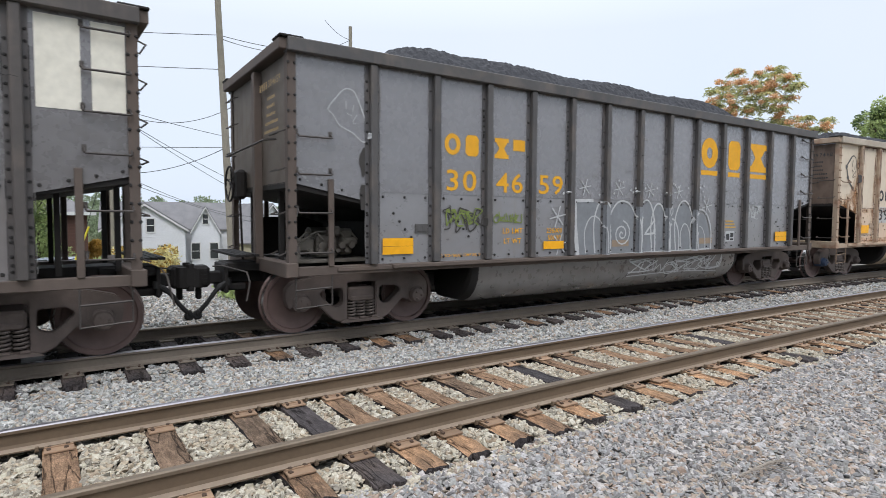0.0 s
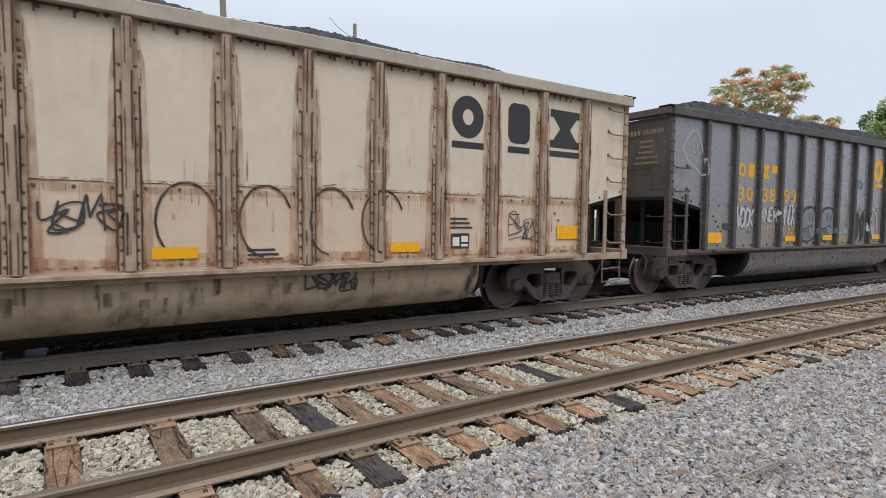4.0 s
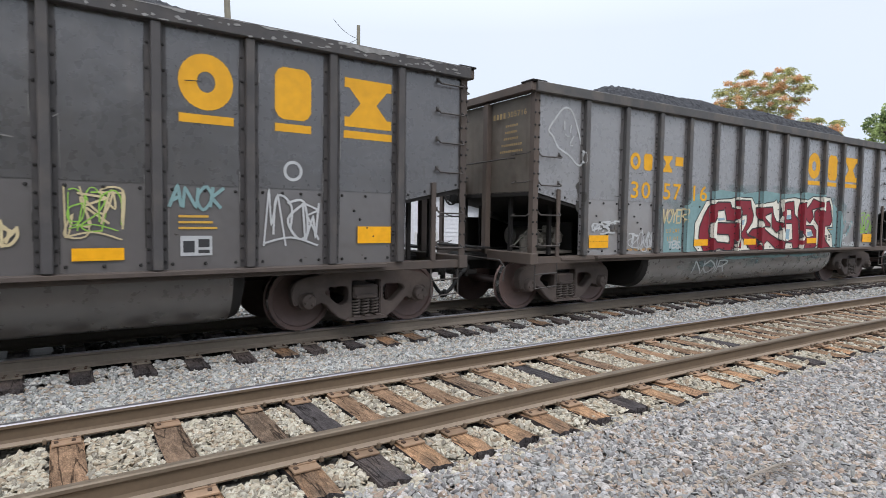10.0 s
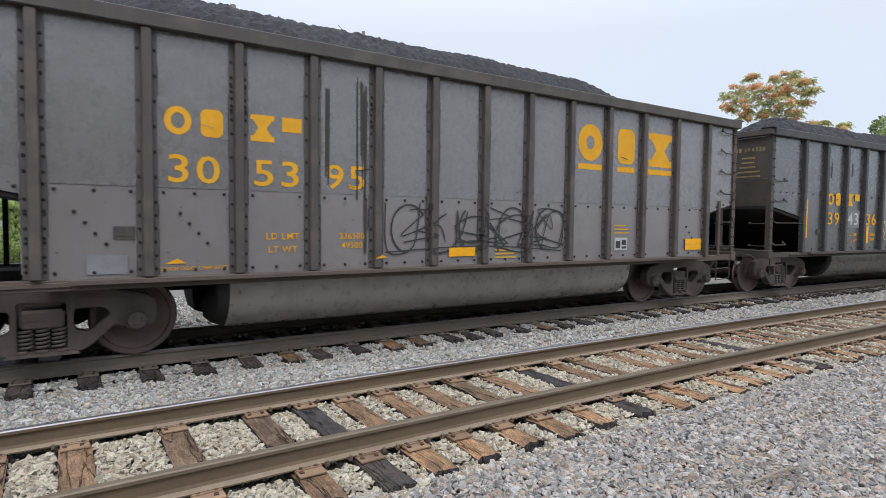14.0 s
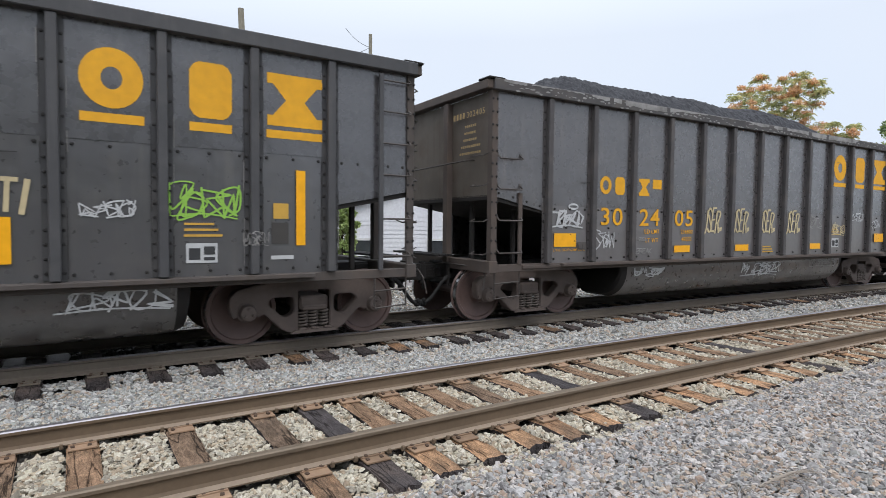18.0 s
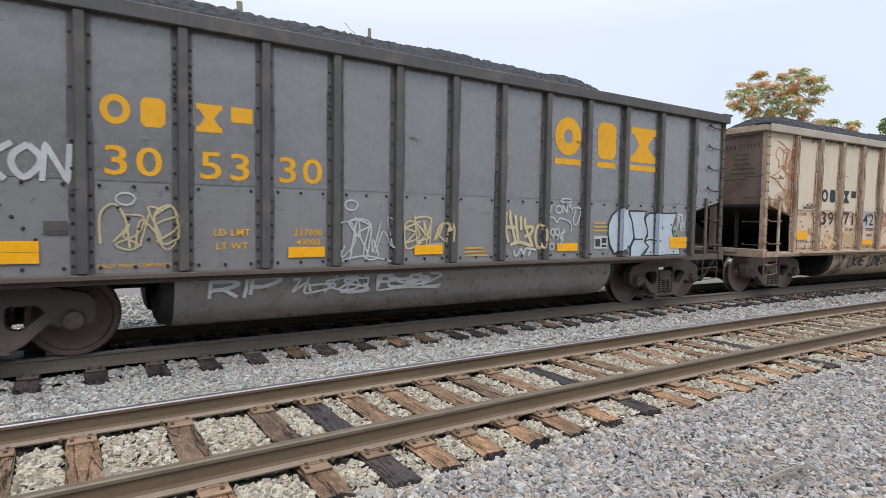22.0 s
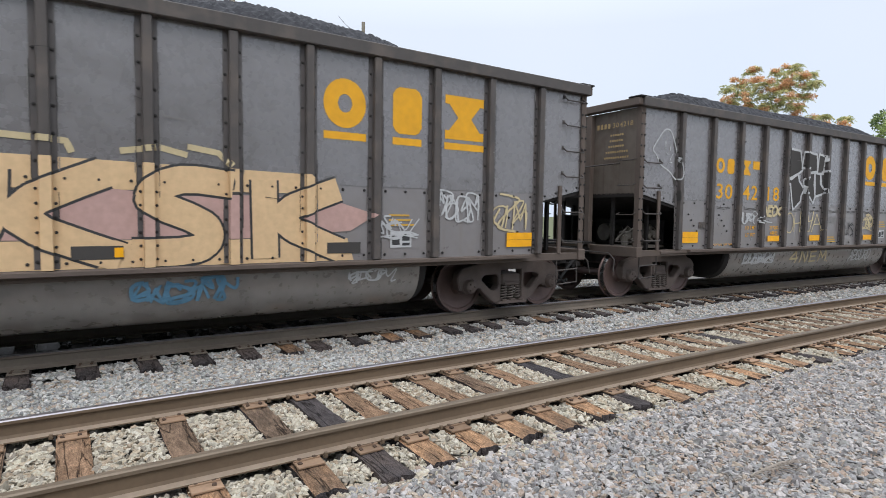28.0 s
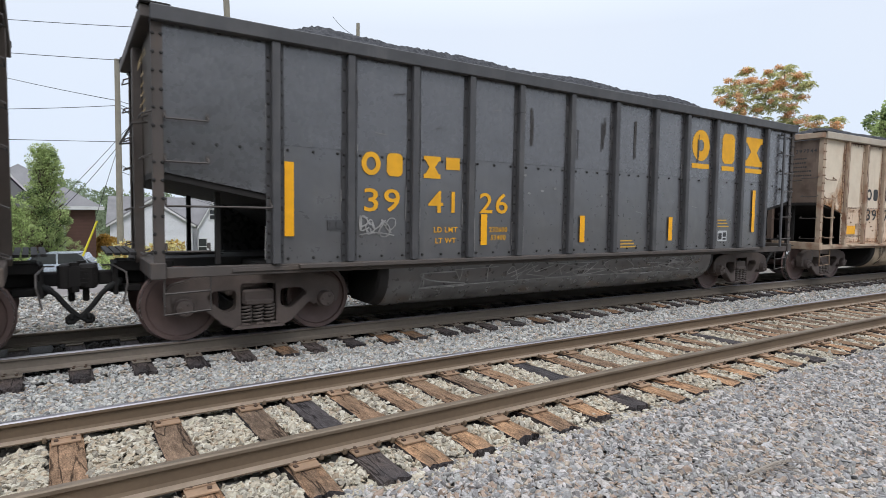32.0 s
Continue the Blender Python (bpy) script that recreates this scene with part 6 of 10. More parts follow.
def marks_first(car):
    k = "a"
    arches = ((-1.2, -0.74, 1.06, 2.0), (-0.8, 0.08, 1.05, 2.03), (0.1, 0.62, 1.05, 2.06), (0.5, 1.0, 1.05, 2.0), (0.98, 1.44, 1.05, 1.7), (1.3, 1.95, 1.05, 2.07), (1.85, 2.62, 1.04, 1.9))
    bow = lambda a, b, lo, hi: flow([(a + 0.04, lo), (a, lo + 0.6 * (hi - lo)), (a + 0.3 * (b - a), hi), (a + 0.72 * (b - a), hi - 0.03), (b, lo + 0.55 * (hi - lo)), (b + 0.02, lo)])
    spray(car, k, HAZE_PAINT, lambda p: p.fill([(-1.64, 1.04), (-1.7, 2.03), (-1.2, 2.04), (-1.0, 1.98), (-0.4, 2.02), (0.1, 1.95), (0.4, 2.05), (0.9, 1.95), (1.3, 1.95), (1.6, 2.04), (2.0, 1.9), (2.4, 1.8), (2.58, 1.4), (2.6, 1.04)]), "thin grey spray fill", 0.005)
    spray(car, k, FADED_SHEET, lambda p: [p.bar(x, x + 0.5, 1.17, 1.3) for x in (-0.68, 2.2)], "sprayed-over yellow sheet", 0.0062)
    def lines(p):
        p.stroke([(-1.72, 2.05), (-1.7, 1.6), (-1.62, 1.02)], 0.1)
        p.stroke([(-1.74, 2.04), (-1.22, 2.06)], 0.06)
        p.stroke([(-1.5, 1.02), (2.6, 1.05)], 0.03)
        for row in arches:
            p.stroke(bow(*row), 0.036)
        for a, b, lo, hi in ((-1.45, -0.9, 1.06, 1.74), (1.5, 1.84, 1.06, 1.6), (2.0, 2.4, 1.05, 1.55)):
            p.stroke(bow(a, b, lo, hi), 0.024)
        p.stroke(spiral(-0.4, 1.42, 0.26), 0.03)
        p.stroke(spiral(1.1, 1.88, 0.14), 0.024)
        p.stroke([(0.3, 1.4), (0.62, 1.7), (0.6, 1.42), (0.3, 1.4)], 0.04)
        for x in (-1.45, -0.5, 0.45, 1.4):
            star(p, x, 2.3, 0.16, 0.02)
        for x, z in ((-2.15, 1.75), (2.45, 2.0), (-2.1, 1.25)):
            star(p, x, z, 0.2, 0.022)
        r = random.Random(2)
        for _ in range(26):
            x, z = r.uniform(-2.2, 2.5), r.uniform(2.15, 2.45)
            p.stroke([(x, z), (x + 0.03, z + 0.03)], 0.04)
    spray(car, k, WHITE_PAINT, lines, "white outlined graffiti with stars", 0.008)
    tag(car, k, SOOT, -4.62, -3.82, 1.5, 1.92, 0.03, 31)
    tag(car, k, OLIVE_PAINT, -4.55, -3.85, 1.58, 1.9, 0.03, 3)
    tag(car, k, OLIVE_PAINT, -3.6, -3.0, 1.64, 1.82, 0.025, 4)
    tag(car, k, WHITE_PAINT, -0.05, 3.2, 0.52, 0.92, 0.03, 5, 8)
    tag(car, k, WHITE_PAINT, 4.2, 4.75, 1.72, 2.16, 0.025, 6, 4)
    spray(car, k, WHITE_PAINT, lambda p: outline_doodle(p, -6.2, 3.15, 0.68, 0.028), "white chalk outline drawing")
    spray(car, k, SOOT, lambda p: [p.fill(blob(-5.98, 2.5 - 0.5 * i, 0.06, 0.2, i)) for i in range(2)])


def marks_second(car):
    k = "c"
    hood = [(-6.81, 3.54), (-6.7, 3.57), (-6.57, 3.49), (-6.52, 3.27), (-6.41, 3.01), (-6.43, 2.65), (-6.52, 2.59), (-6.63, 2.56), (-6.7, 2.64)]
    face = ([(-6.73, 3.44), (-6.78, 3.25)], [(-6.61, 3.31), (-6.63, 3.18)], [(-6.79, 3.17), (-6.7, 3.11)], [(-6.57, 3.13), (-6.73, 2.98), (-6.71, 2.94), (-6.57, 2.99)])
    spray(car, k, HAZE_INK, lambda p: (p.stroke(flow(hood, 3), 0.03), [p.stroke(row, 0.022) for row in face]), "dark outline drawing")
    spray(car, k, HAZE_INK, lambda p: [p.stroke(row, 0.055) for row in ([(-6.81, 3.54), (-7.1, 3.25)], [(-7.1, 3.25), (-7.01, 3.01), (-6.99, 2.88)], [(-6.99, 2.88), (-6.7, 2.64)])] + [p.fill(blob(x, z, 0.065, 0.06, 4 + n)) for n, (x, z) in enumerate(((-7.09, 3.24), (-6.99, 2.93), (-6.69, 2.63)))], "smudged dark strokes")
    tag(car, k, BLACK_PAINT, -1.9, -1.1, 1.44, 1.94, 0.03, 12, 4)
    spray(car, k, BLACK_PAINT, lambda p: [p.stroke([(x + 0.34 * math.cos(t), 1.62 + 0.46 * math.sin(t)) for t in [0.4 + 0.35 * j for j in range(13)]], 0.03) for x in (-0.45, 0.5, 1.4, 2.2)], "black looping outline graffiti")
    tag(car, k, BLACK_PAINT, 1.05, 1.8, 0.62, 0.92, 0.035, 13, 4)
    tag(car, k, BLACK_PAINT, 4.6, 5.2, 1.3, 1.8, 0.02, 14, 3)
    rust_runs(car, k, 21)


def marks_third(car):
    k = "a"
    tag(car, k, WHITE_PAINT, -4.62, -3.9, 1.5, 2.02, 0.055, 31, 4, word="NOCK")
    tag(car, k, WHITE_PAINT, -3.6, -2.85, 1.66, 2.0, 0.045, 32, 4, word="4NEM")
    tag(car, k, WHITE_PAINT, -2.66, -2.0, 1.56, 2.12, 0.04, 33, 4, word="ANCK")
    for x in (-1.33, -0.36):
        ring = smooth([(x + a, 1.62 + b) for a, b in ((-0.4, 0.08), (-0.22, 0.36), (0.05, 0.44), (0.28, 0.34), (0.33, 0.05), (0.4, -0.22), (0.15, -0.42), (-0.2, -0.46), (-0.38, -0.28))])
        spray(car, k, HAZE_PAINT, lambda p: p.fill(ring[:-1]), "", 0.005)
        spray(car, k, BLACK_PAINT, lambda p: (p.stroke(ring, 0.045), p.stroke([(x - 0.02, 1.9), (x + 0.03, 1.68)], 0.03), p.stroke([(x + 0.2, 1.86), (x + 0.14, 1.68)], 0.03), p.stroke(flow([(x - 0.36, 1.5), (x - 0.1, 1.5), (x + 0.12, 1.58), (x + 0.2, 1.5)]), 0.03),
                                              [p.stroke([(x - 0.34 + 0.08 * q, 1.47), (x - 0.28 + 0.1 * q, 1.24)], 0.022) for q in range(5)]), "black rounded outline", 0.008)
    spray(car, k, BLACK_PAINT, lambda p: [p.fill(blob(x, 1.55, 0.13, 0.42, 6)) for x in (1.34, 1.66)], "black sprayed ovals")
    spray(car, k, WHITE_PAINT, lambda p: p.stroke([(2.27 + 0.36 * math.cos(t), 1.3 + 0.75 * math.sin(t)) for t in [0.25 * j for j in range(13)]], 0.05), "white sprayed arch")
    tag(car, k, WHITE_PAINT, 2.0, 2.5, 1.3, 1.6, 0.03, 36, 3)
    tag(car, k, BLUE_LINE, 1.25, 1.7, 2.56, 2.86, 0.025, 34, 3)
    tag(car, k, WHITE_PAINT, 0.3, 0.8, 1.35, 1.5, 0.02, 35, 3)
    spray(car, k, WHITE_PAINT, lambda p: outline_doodle(p, -6.25, 3.15, 0.9, 0.04), "white chalk outline drawing")


def marks_fourth(car):
    k = "c"
    spray(car, k, WHITE_PAINT, lambda p: (p.fill([(-1.95, 1.05), (-1.92, 1.15), (0.9, 1.15), (0.95, 1.05)]), p.bar(-1.75, 0.92, 0.985, 1.03)), "", 0.004)
    bubbles = (((-2.0, 1.5), (-1.92, 1.2), (-1.6, 1.07), (-1.25, 1.14), (-1.12, 1.45), (-1.2, 1.8), (-1.45, 1.98), (-1.8, 1.9)), ((-1.3, 1.85), (-1.05, 2.0), (-0.85, 1.9), (-0.8, 1.5), (-0.62, 1.2), (-0.8, 1.05), (-1.15, 1.08), (-1.2, 1.5)),
               ((-0.85, 1.1), (-0.82, 1.5), (-0.7, 1.95), (-0.45, 2.06), (-0.2, 1.95), (-0.08, 1.5), (-0.12, 1.1), (-0.45, 1.04)), ((-0.22, 1.12), (-0.2, 1.6), (-0.08, 1.98), (0.2, 2.02), (0.42, 1.9), (0.35, 1.62), (0.5, 1.35), (0.4, 1.07), (0.1, 1.04)),
               ((0.4, 1.1), (0.38, 1.4), (0.55, 1.6), (0.8, 1.52), (0.92, 1.25), (0.82, 1.07), (0.6, 1.04)), ((0.42, 1.82), (0.5, 2.04), (0.72, 2.1), (0.85, 1.92), (0.75, 1.7), (0.55, 1.66)))
    for n, pts in enumerate(bubbles):
        line = smooth(pts)
        spray(car, k, PINK_PAINT, lambda p: p.fill(line[:-1]), "mauve bubble graffiti", 0.005 + 0.0016 * n)
        spray(car, k, BLACK_PAINT, lambda p: p.stroke(line, 0.034), "black outline of the bubble graffiti", 0.0058 + 0.0016 * n)
    def inner(p):
        p.stroke(closed([(-1.7, 1.32), (-1.68, 1.68), (-1.4, 1.72), (-1.38, 1.34)]), 0.034)
        for row in ([(-0.58, 1.75), (-0.45, 1.8), (-0.36, 1.68)], [(-0.55, 1.06), (-0.5, 1.4), (-0.35, 1.42), (-0.3, 1.08)], [(0.05, 1.75), (0.25, 1.72)], [(0.08, 1.36), (0.3, 1.4), (0.36, 1.62)], [(0.6, 1.3), (0.7, 1.25)], [(-1.0, 1.8), (-0.98, 1.4), (-0.9, 1.2)]):
            p.stroke(flow(row), 0.028)
    spray(car, k, BLACK_PAINT, inner, "", 0.0165)
    spray(car, k, WHITE_PAINT, lambda p: [p.stroke([(x, z), (x + 0.07, z - 0.02)], 0.03) for x, z in ((-1.85, 1.75), (-1.1, 1.9), (-0.6, 1.98), (0.0, 1.92), (0.55, 1.98))], "", 0.0168)
    spray(car, k, TEAL_PAINT, lambda p: p.fill(blob(-1.56, 1.6, 0.08, 0.06, 3)), "", 0.0155)
    tag(car, k, CREAM_LINE, 2.26, 2.82, 1.4, 2.02, 0.03, 51, 3)
    tag(car, k, LIME_PAINT, 2.3, 2.8, 1.5, 2.0, 0.02, 52, 3)
    tag(car, k, CREAM_LINE, 1.25, 1.85, 1.32, 1.62, 0.035, 53, 4)
    tag(car, k, TEAL_PAINT, 3.3, 3.92, 1.75, 2.05, 0.035, 54, 4, word="ANOK")
    tag(car, k, WHITE_PAINT, 4.4, 5.15, 1.3, 2.1, 0.04, 55, 4)
    spray(car, k, WHITE_PAINT, lambda p: p.ring(4.66, 4.92, 2.15, 2.42, 0.04))
    tag(car, k, WHITE_PAINT, -3.25, -1.3, 0.58, 0.88, 0.035, 56, 6, word="MBSKON")
    tag(car, k, WHITE_PAINT, 1.0, 1.7, 0.54, 0.9, 0.05, 57, 4, word="NOCK")
    spray(car, k, WHITE_PAINT, lambda p: outline_doodle(p, -6.74, 3.12, 0.97, 0.05), "white chalk outline drawing")
    tag(car, k, SCUFF, -5.08, -4.35, 1.3, 1.66, 0.022, 58, 7)
    tag(car, k, SCUFF, -4.95, -4.45, 1.2, 1.28, 0.018, 59, 6)
    scuffed_chord(car, k, 4)


def marks_fifth(car):
    k = "a"
    def halo(p):
        p.fill([(-3.5, 1.05), (-3.5, 1.7), (-3.0, 1.95), (-2.4, 2.3), (-1.6, 2.42), (-0.6, 2.36), (0.2, 2.46), (1.2, 2.4), (2.2, 2.5), (3.2, 2.44), (3.9, 2.1), (4.1, 1.6), (3.95, 1.05)])
        p.bar(-3.4, 4.0, 0.985, 1.03)
        for x in (-0.6, 0.8, 2.2):
            p.fill(blob(x, 0.88, 0.7, 0.05, int(x * 10) + 9))
    spray(car, k, TEAL_PAINT, halo, "teal sprayed halo", 0.004)
    def mist(p):
        for x0, x1, top in ((-3.75, -2.2, 2.2), (-2.9, -0.4, 2.56), (-0.9, 1.6, 2.6), (1.1, 3.7, 2.64), (2.9, 4.35, 2.4)):
            p.fill([(x0, 1.06), (x1, 1.06), (x1 + 0.05, top - 0.2), (x1 - 0.3, top), (x0 + 0.35, top - 0.03), (x0 - 0.05, top - 0.25)])
        for n in range(9):
            p.fill(blob(-2.4 + 0.7 * n, 0.74 + 0.06 * (n % 3), 0.5, 0.12, n + 40))
    spray(car, k, TEAL_MIST, mist, "thin teal overspray", 0.0022)
    outer = [(-2.29, 1.90), (-2.08, 2.16), (-1.88, 2.19), (-1.19, 2.23), (-0.98, 2.27), (-0.31, 2.28), (-0.17, 2.13), (0.65, 2.21), (0.76, 2.27), (0.83, 2.16), (0.95, 2.28), (1.63, 2.34), (2.21, 2.28), (2.54, 2.40), (2.97, 2.40), (3.45, 2.40), (3.60, 2.20), (3.65, 1.60), (3.32, 1.58), (3.61, 1.38), (3.70, 1.04), (3.00, 1.04), (1.53, 1.04), (0.77, 1.04), (-0.40, 1.04), (-1.16, 1.04), (-1.95, 1.04), (-2.33, 1.04), (-2.48, 1.16), (-2.47, 1.67)]
    spray(car, k, BARE_PATCH, lambda p: (p.fill(outer), p.bar(-2.2, 3.6, 0.99, 1.035)), "white ground of the red graffiti", 0.0065)
    spray(car, k, BLACK_PAINT, lambda p: p.stroke(closed(outer), 0.022), "thin dark edge of the white ground", 0.009)
    letter_g = [(-1.80, 2.14), (-2.01, 2.03), (-2.17, 1.83), (-2.30, 1.59), (-2.32, 1.35), (-2.23, 1.19), (-2.13, 1.04), (-2.02, 1.04), (-1.76, 1.08), (-1.53, 1.09), (-1.28, 1.04), (-1.12, 1.04), (-0.99, 1.09), (-0.92, 1.35), (-0.94, 1.68), (-1.75, 1.68), (-1.77, 1.43), (-1.22, 1.41), (-1.16, 1.34), (-1.15, 1.21), (-1.78, 1.26), (-1.93, 1.37), (-1.98, 1.49), (-1.95, 1.61), (-1.79, 1.81), (-1.72, 1.94), (-1.40, 1.97), (-1.34, 1.85), (-1.31, 1.73), (-0.99, 1.72), (-0.89, 1.82), (-0.92, 2.00), (-1.11, 2.02), (-1.19, 2.15)]
    letter_r = [(-1.00, 2.20), (-0.74, 2.21), (-0.36, 2.21), (-0.32, 2.06), (-0.22, 1.88), (-0.26, 1.71), (-0.40, 1.57), (-0.51, 1.48), (-0.40, 1.38), (-0.12, 1.34), (-0.02, 1.22), (0.11, 1.04), (-0.26, 1.04), (-0.43, 1.14), (-0.69, 1.36), (-0.73, 1.10), (-0.95, 1.11), (-0.86, 1.29), (-0.88, 1.64), (-0.85, 1.95), (-0.98, 2.10)]
    letter_e = [(-0.14, 2.05), (0.60, 2.08), (0.65, 1.90), (0.79, 1.73), (0.98, 1.70), (0.96, 1.53), (0.82, 1.45), (0.59, 1.58), (0.57, 1.94), (0.21, 1.84), (0.52, 1.67), (0.52, 1.59), (0.21, 1.61), (0.06, 1.72), (-0.12, 1.88)]
    foot_e = [(-0.43, 1.41), (-0.26, 1.54), (0.16, 1.60), (0.55, 1.41), (1.08, 1.22), (1.10, 1.04), (0.80, 1.05), (0.42, 1.27), (0.11, 1.07), (-0.02, 1.29)]
    letter_a = [(0.98, 2.19), (1.57, 2.25), (1.64, 1.92), (1.86, 1.76), (1.93, 1.45), (1.90, 1.06), (1.62, 1.04), (1.57, 1.19), (1.28, 1.20), (1.14, 1.04), (1.05, 1.04), (1.11, 1.40), (1.00, 1.60), (0.96, 1.90)]
    letter_s = [(1.85, 2.19), (2.02, 2.24), (2.08, 1.98), (2.03, 1.63), (2.59, 1.64), (2.76, 1.50), (2.79, 1.10), (2.67, 1.04), (1.97, 1.04), (2.06, 1.34), (1.89, 1.45), (1.81, 1.76), (1.79, 2.03)]
    head_s = [(2.18, 2.04), (2.41, 2.21), (2.54, 2.34), (2.93, 2.26), (2.94, 2.12), (2.49, 2.05), (2.59, 1.86), (2.42, 1.69), (2.25, 1.77)]
    letter_y = [(3.12, 2.24), (3.38, 2.31), (3.50, 2.14), (3.60, 1.76), (3.47, 1.63), (3.13, 1.62), (3.08, 1.44), (3.29, 1.23), (3.52, 1.08), (3.59, 1.04), (2.85, 1.04), (2.90, 1.27), (2.85, 1.64), (2.64, 1.79), (2.62, 2.00), (2.83, 2.09), (3.12, 1.95)]
    for shapes in ((letter_g,), (letter_r,), (letter_e, foot_e), (letter_a,), (letter_s, head_s), (letter_y,)):
        spray(car, k, RED_PAINT, lambda p: [p.fill(q) for q in shapes], "dark red graffiti letter", 0.0085, "")
        spray(car, k, BLACK_PAINT, lambda p: [p.stroke(closed(q), 0.03) for q in shapes], "black outline of a red graffiti letter", 0.0125, "")
    gaps = ([(-0.70, 1.86), (-0.50, 1.87), (-0.50, 1.70), (-0.61, 1.53), (-0.72, 1.43)], [(1.22, 2.04), (1.45, 2.03), (1.49, 1.79), (1.22, 1.77)], [(1.22, 1.68), (1.52, 1.68), (1.58, 1.29), (1.31, 1.22), (1.19, 1.37)],
            [(2.12, 1.56), (2.49, 1.54), (2.63, 1.36), (2.29, 1.32)])
    spray(car, k, BARE_PATCH, lambda p: [p.fill(q) for q in gaps], "white openings of the red letters", 0.0105)
    spray(car, k, BLACK_PAINT, lambda p: [p.stroke(closed(q), 0.024) for q in gaps], "", 0.0125)
    spray(car, k, BLUE_FILL, lambda p: [p.fill(q) for q in [[(-1.71, 1.77), (-1.39, 1.80), (-1.38, 1.74), (-1.73, 1.72)], [(-0.69, 1.74), (-0.57, 1.77), (-0.61, 1.64), (-0.69, 1.62)], [(1.22, 1.88), (1.44, 1.91), (1.46, 1.80), (1.22, 1.79)], [(1.23, 1.54), (1.43, 1.54), (1.40, 1.27), (1.25, 1.30)], [(2.29, 1.47), (2.53, 1.49), (2.56, 1.37), (2.32, 1.36)]]], "pale blue dashes inside the letters", 0.0118)
    spray(car, k, ROSE_RED, lambda p: [p.fill(blob(x, z, 0.07, 0.06, 5 + q)) for q, (x, z) in enumerate(((-2.1, 1.75), (-2.0, 1.42), (-1.2, 1.62), (-1.15, 1.2), (-0.45, 1.85), (0.1, 1.95), (-0.1, 1.4), (0.45, 1.3), (1.03, 1.9), (1.95, 1.2), (2.2, 1.9), (2.9, 1.85), (3.1, 1.3)))], "brighter red blotches", 0.0118)
    tag(car, k, WHITE_PAINT, -5.6, -4.85, 1.44, 1.68, 0.04, 61, 5)
    tag(car, k, WHITE_PAINT, -4.58, -3.88, 1.1, 1.52, 0.03, 62, 5)
    tag(car, k, CREAM_LINE, -3.55, -2.8, 1.64, 1.96, 0.035, 63, 5, word="VOYER")
    tag(car, k, WHITE_PAINT, -2.3, -1.05, 0.52, 0.86, 0.03, 64, 5, word="NOIR")
    spray(car, k, LIME_PAINT, lambda p: p.stroke([(5.37 + 0.175 * math.cos(t) - 0.02 * math.sin(t), 1.95 + 0.055 * math.sin(t) + 0.04 * math.cos(t)) for t in [0.3 * n for n in range(22)]], 0.03), "lime sprayed halo")
    spray(car, k, LIME_PAINT, lambda p: [p.stroke(flow(row), 0.042) for row in ([(5.12, 1.7), (5.31, 1.46), (5.53, 1.48)], [(5.22, 1.8), (5.34, 1.58)], [(5.36, 1.87), (5.51, 1.53)], [(5.27, 1.52), (5.32, 1.58), (5.36, 1.51), (5.42, 1.58), (5.45, 1.5)],
          [(5.6, 1.91), (5.53, 1.7), (5.58, 1.5), (5.7, 1.46), (5.82, 1.56), (5.88, 1.67), (5.87, 1.77)], [(5.62, 1.86), (5.71, 1.96), (5.85, 1.93)], [(5.66, 1.78), (5.78, 1.79), (5.67, 1.69), (5.64, 1.6)], [(5.88, 1.77), (5.91, 1.48), (5.98, 1.66)])], "lime sprayed hand tag")
    tag(car, k, WHITE_PAINT, 4.12, 4.95, 1.07, 1.2, 0.045, 66, 6)
    tag(car, k, WHITE_PAINT, 4.12, 4.45, 1.26, 1.4, 0.03, 69, word="RIP")
    tag(car, k, WHITE_PAINT, -3.35, -2.85, 1.12, 1.28, 0.03, 68, word="TBS..")
    tag(car, k, WHITE_PAINT, 4.3, 4.85, 1.62, 1.76, 0.015, 67, 5)
    spray(car, k, TEAL_PAINT, lambda p: [p.fill(blob(4.1 + 0.09 * i, 1.4 + 0.11 * (i % 4), 0.06, 0.06, i)) for i in range(8)])
    spray(car, k, WHITE_PAINT, lambda p: outline_doodle(p, -6.3, 3.2, 0.95, 0.045), "white chalk outline drawing")
    spray(car, k, SOOT, lambda p: [p.fill(blob(-5.97 + 0.05 * (i % 2), 2.3 - 0.18 * i, 0.07, 0.1, i)) for i in range(3)])


def marks_sixth(car):
    k = "a"
    tag(car, k, BLACK_PAINT, -1.7, 1.85, 1.22, 2.0, 0.03, 71, 8, "thin black outline tag")
    spray(car, k, BLACK_PAINT, lambda p: [p.stroke([(x + 0.3 * math.cos(t), 1.6 + 0.36 * math.sin(t)) for t in [a + 0.3 * j for j in range(14)]], 0.025) for x, a in ((-1.3, 0.6), (-0.1, 2.2), (0.7, 0.2), (1.5, 1.0))], "", 0.01)
    for x in (-4.6, -1.9):
        spray(car, k, YELLOW, lambda p: p.fill([(x, 1.18), (x + 0.24, 1.18), (x + 0.14, 1.24)]), "torn rest of a yellow sheet", 0.01)
    spray(car, k, HAZE_PAINT, lambda p: p.bar(-5.38, -4.98, 1.08, 1.3), "worn grey patch of an old sheet")
    drips(car, k, ((-2.6, 3.5, 2.1), (-2.1, 3.7, 2.0), (-2.02, 3.6, 1.6), (-2.0, 2.1, 1.2)), 5)


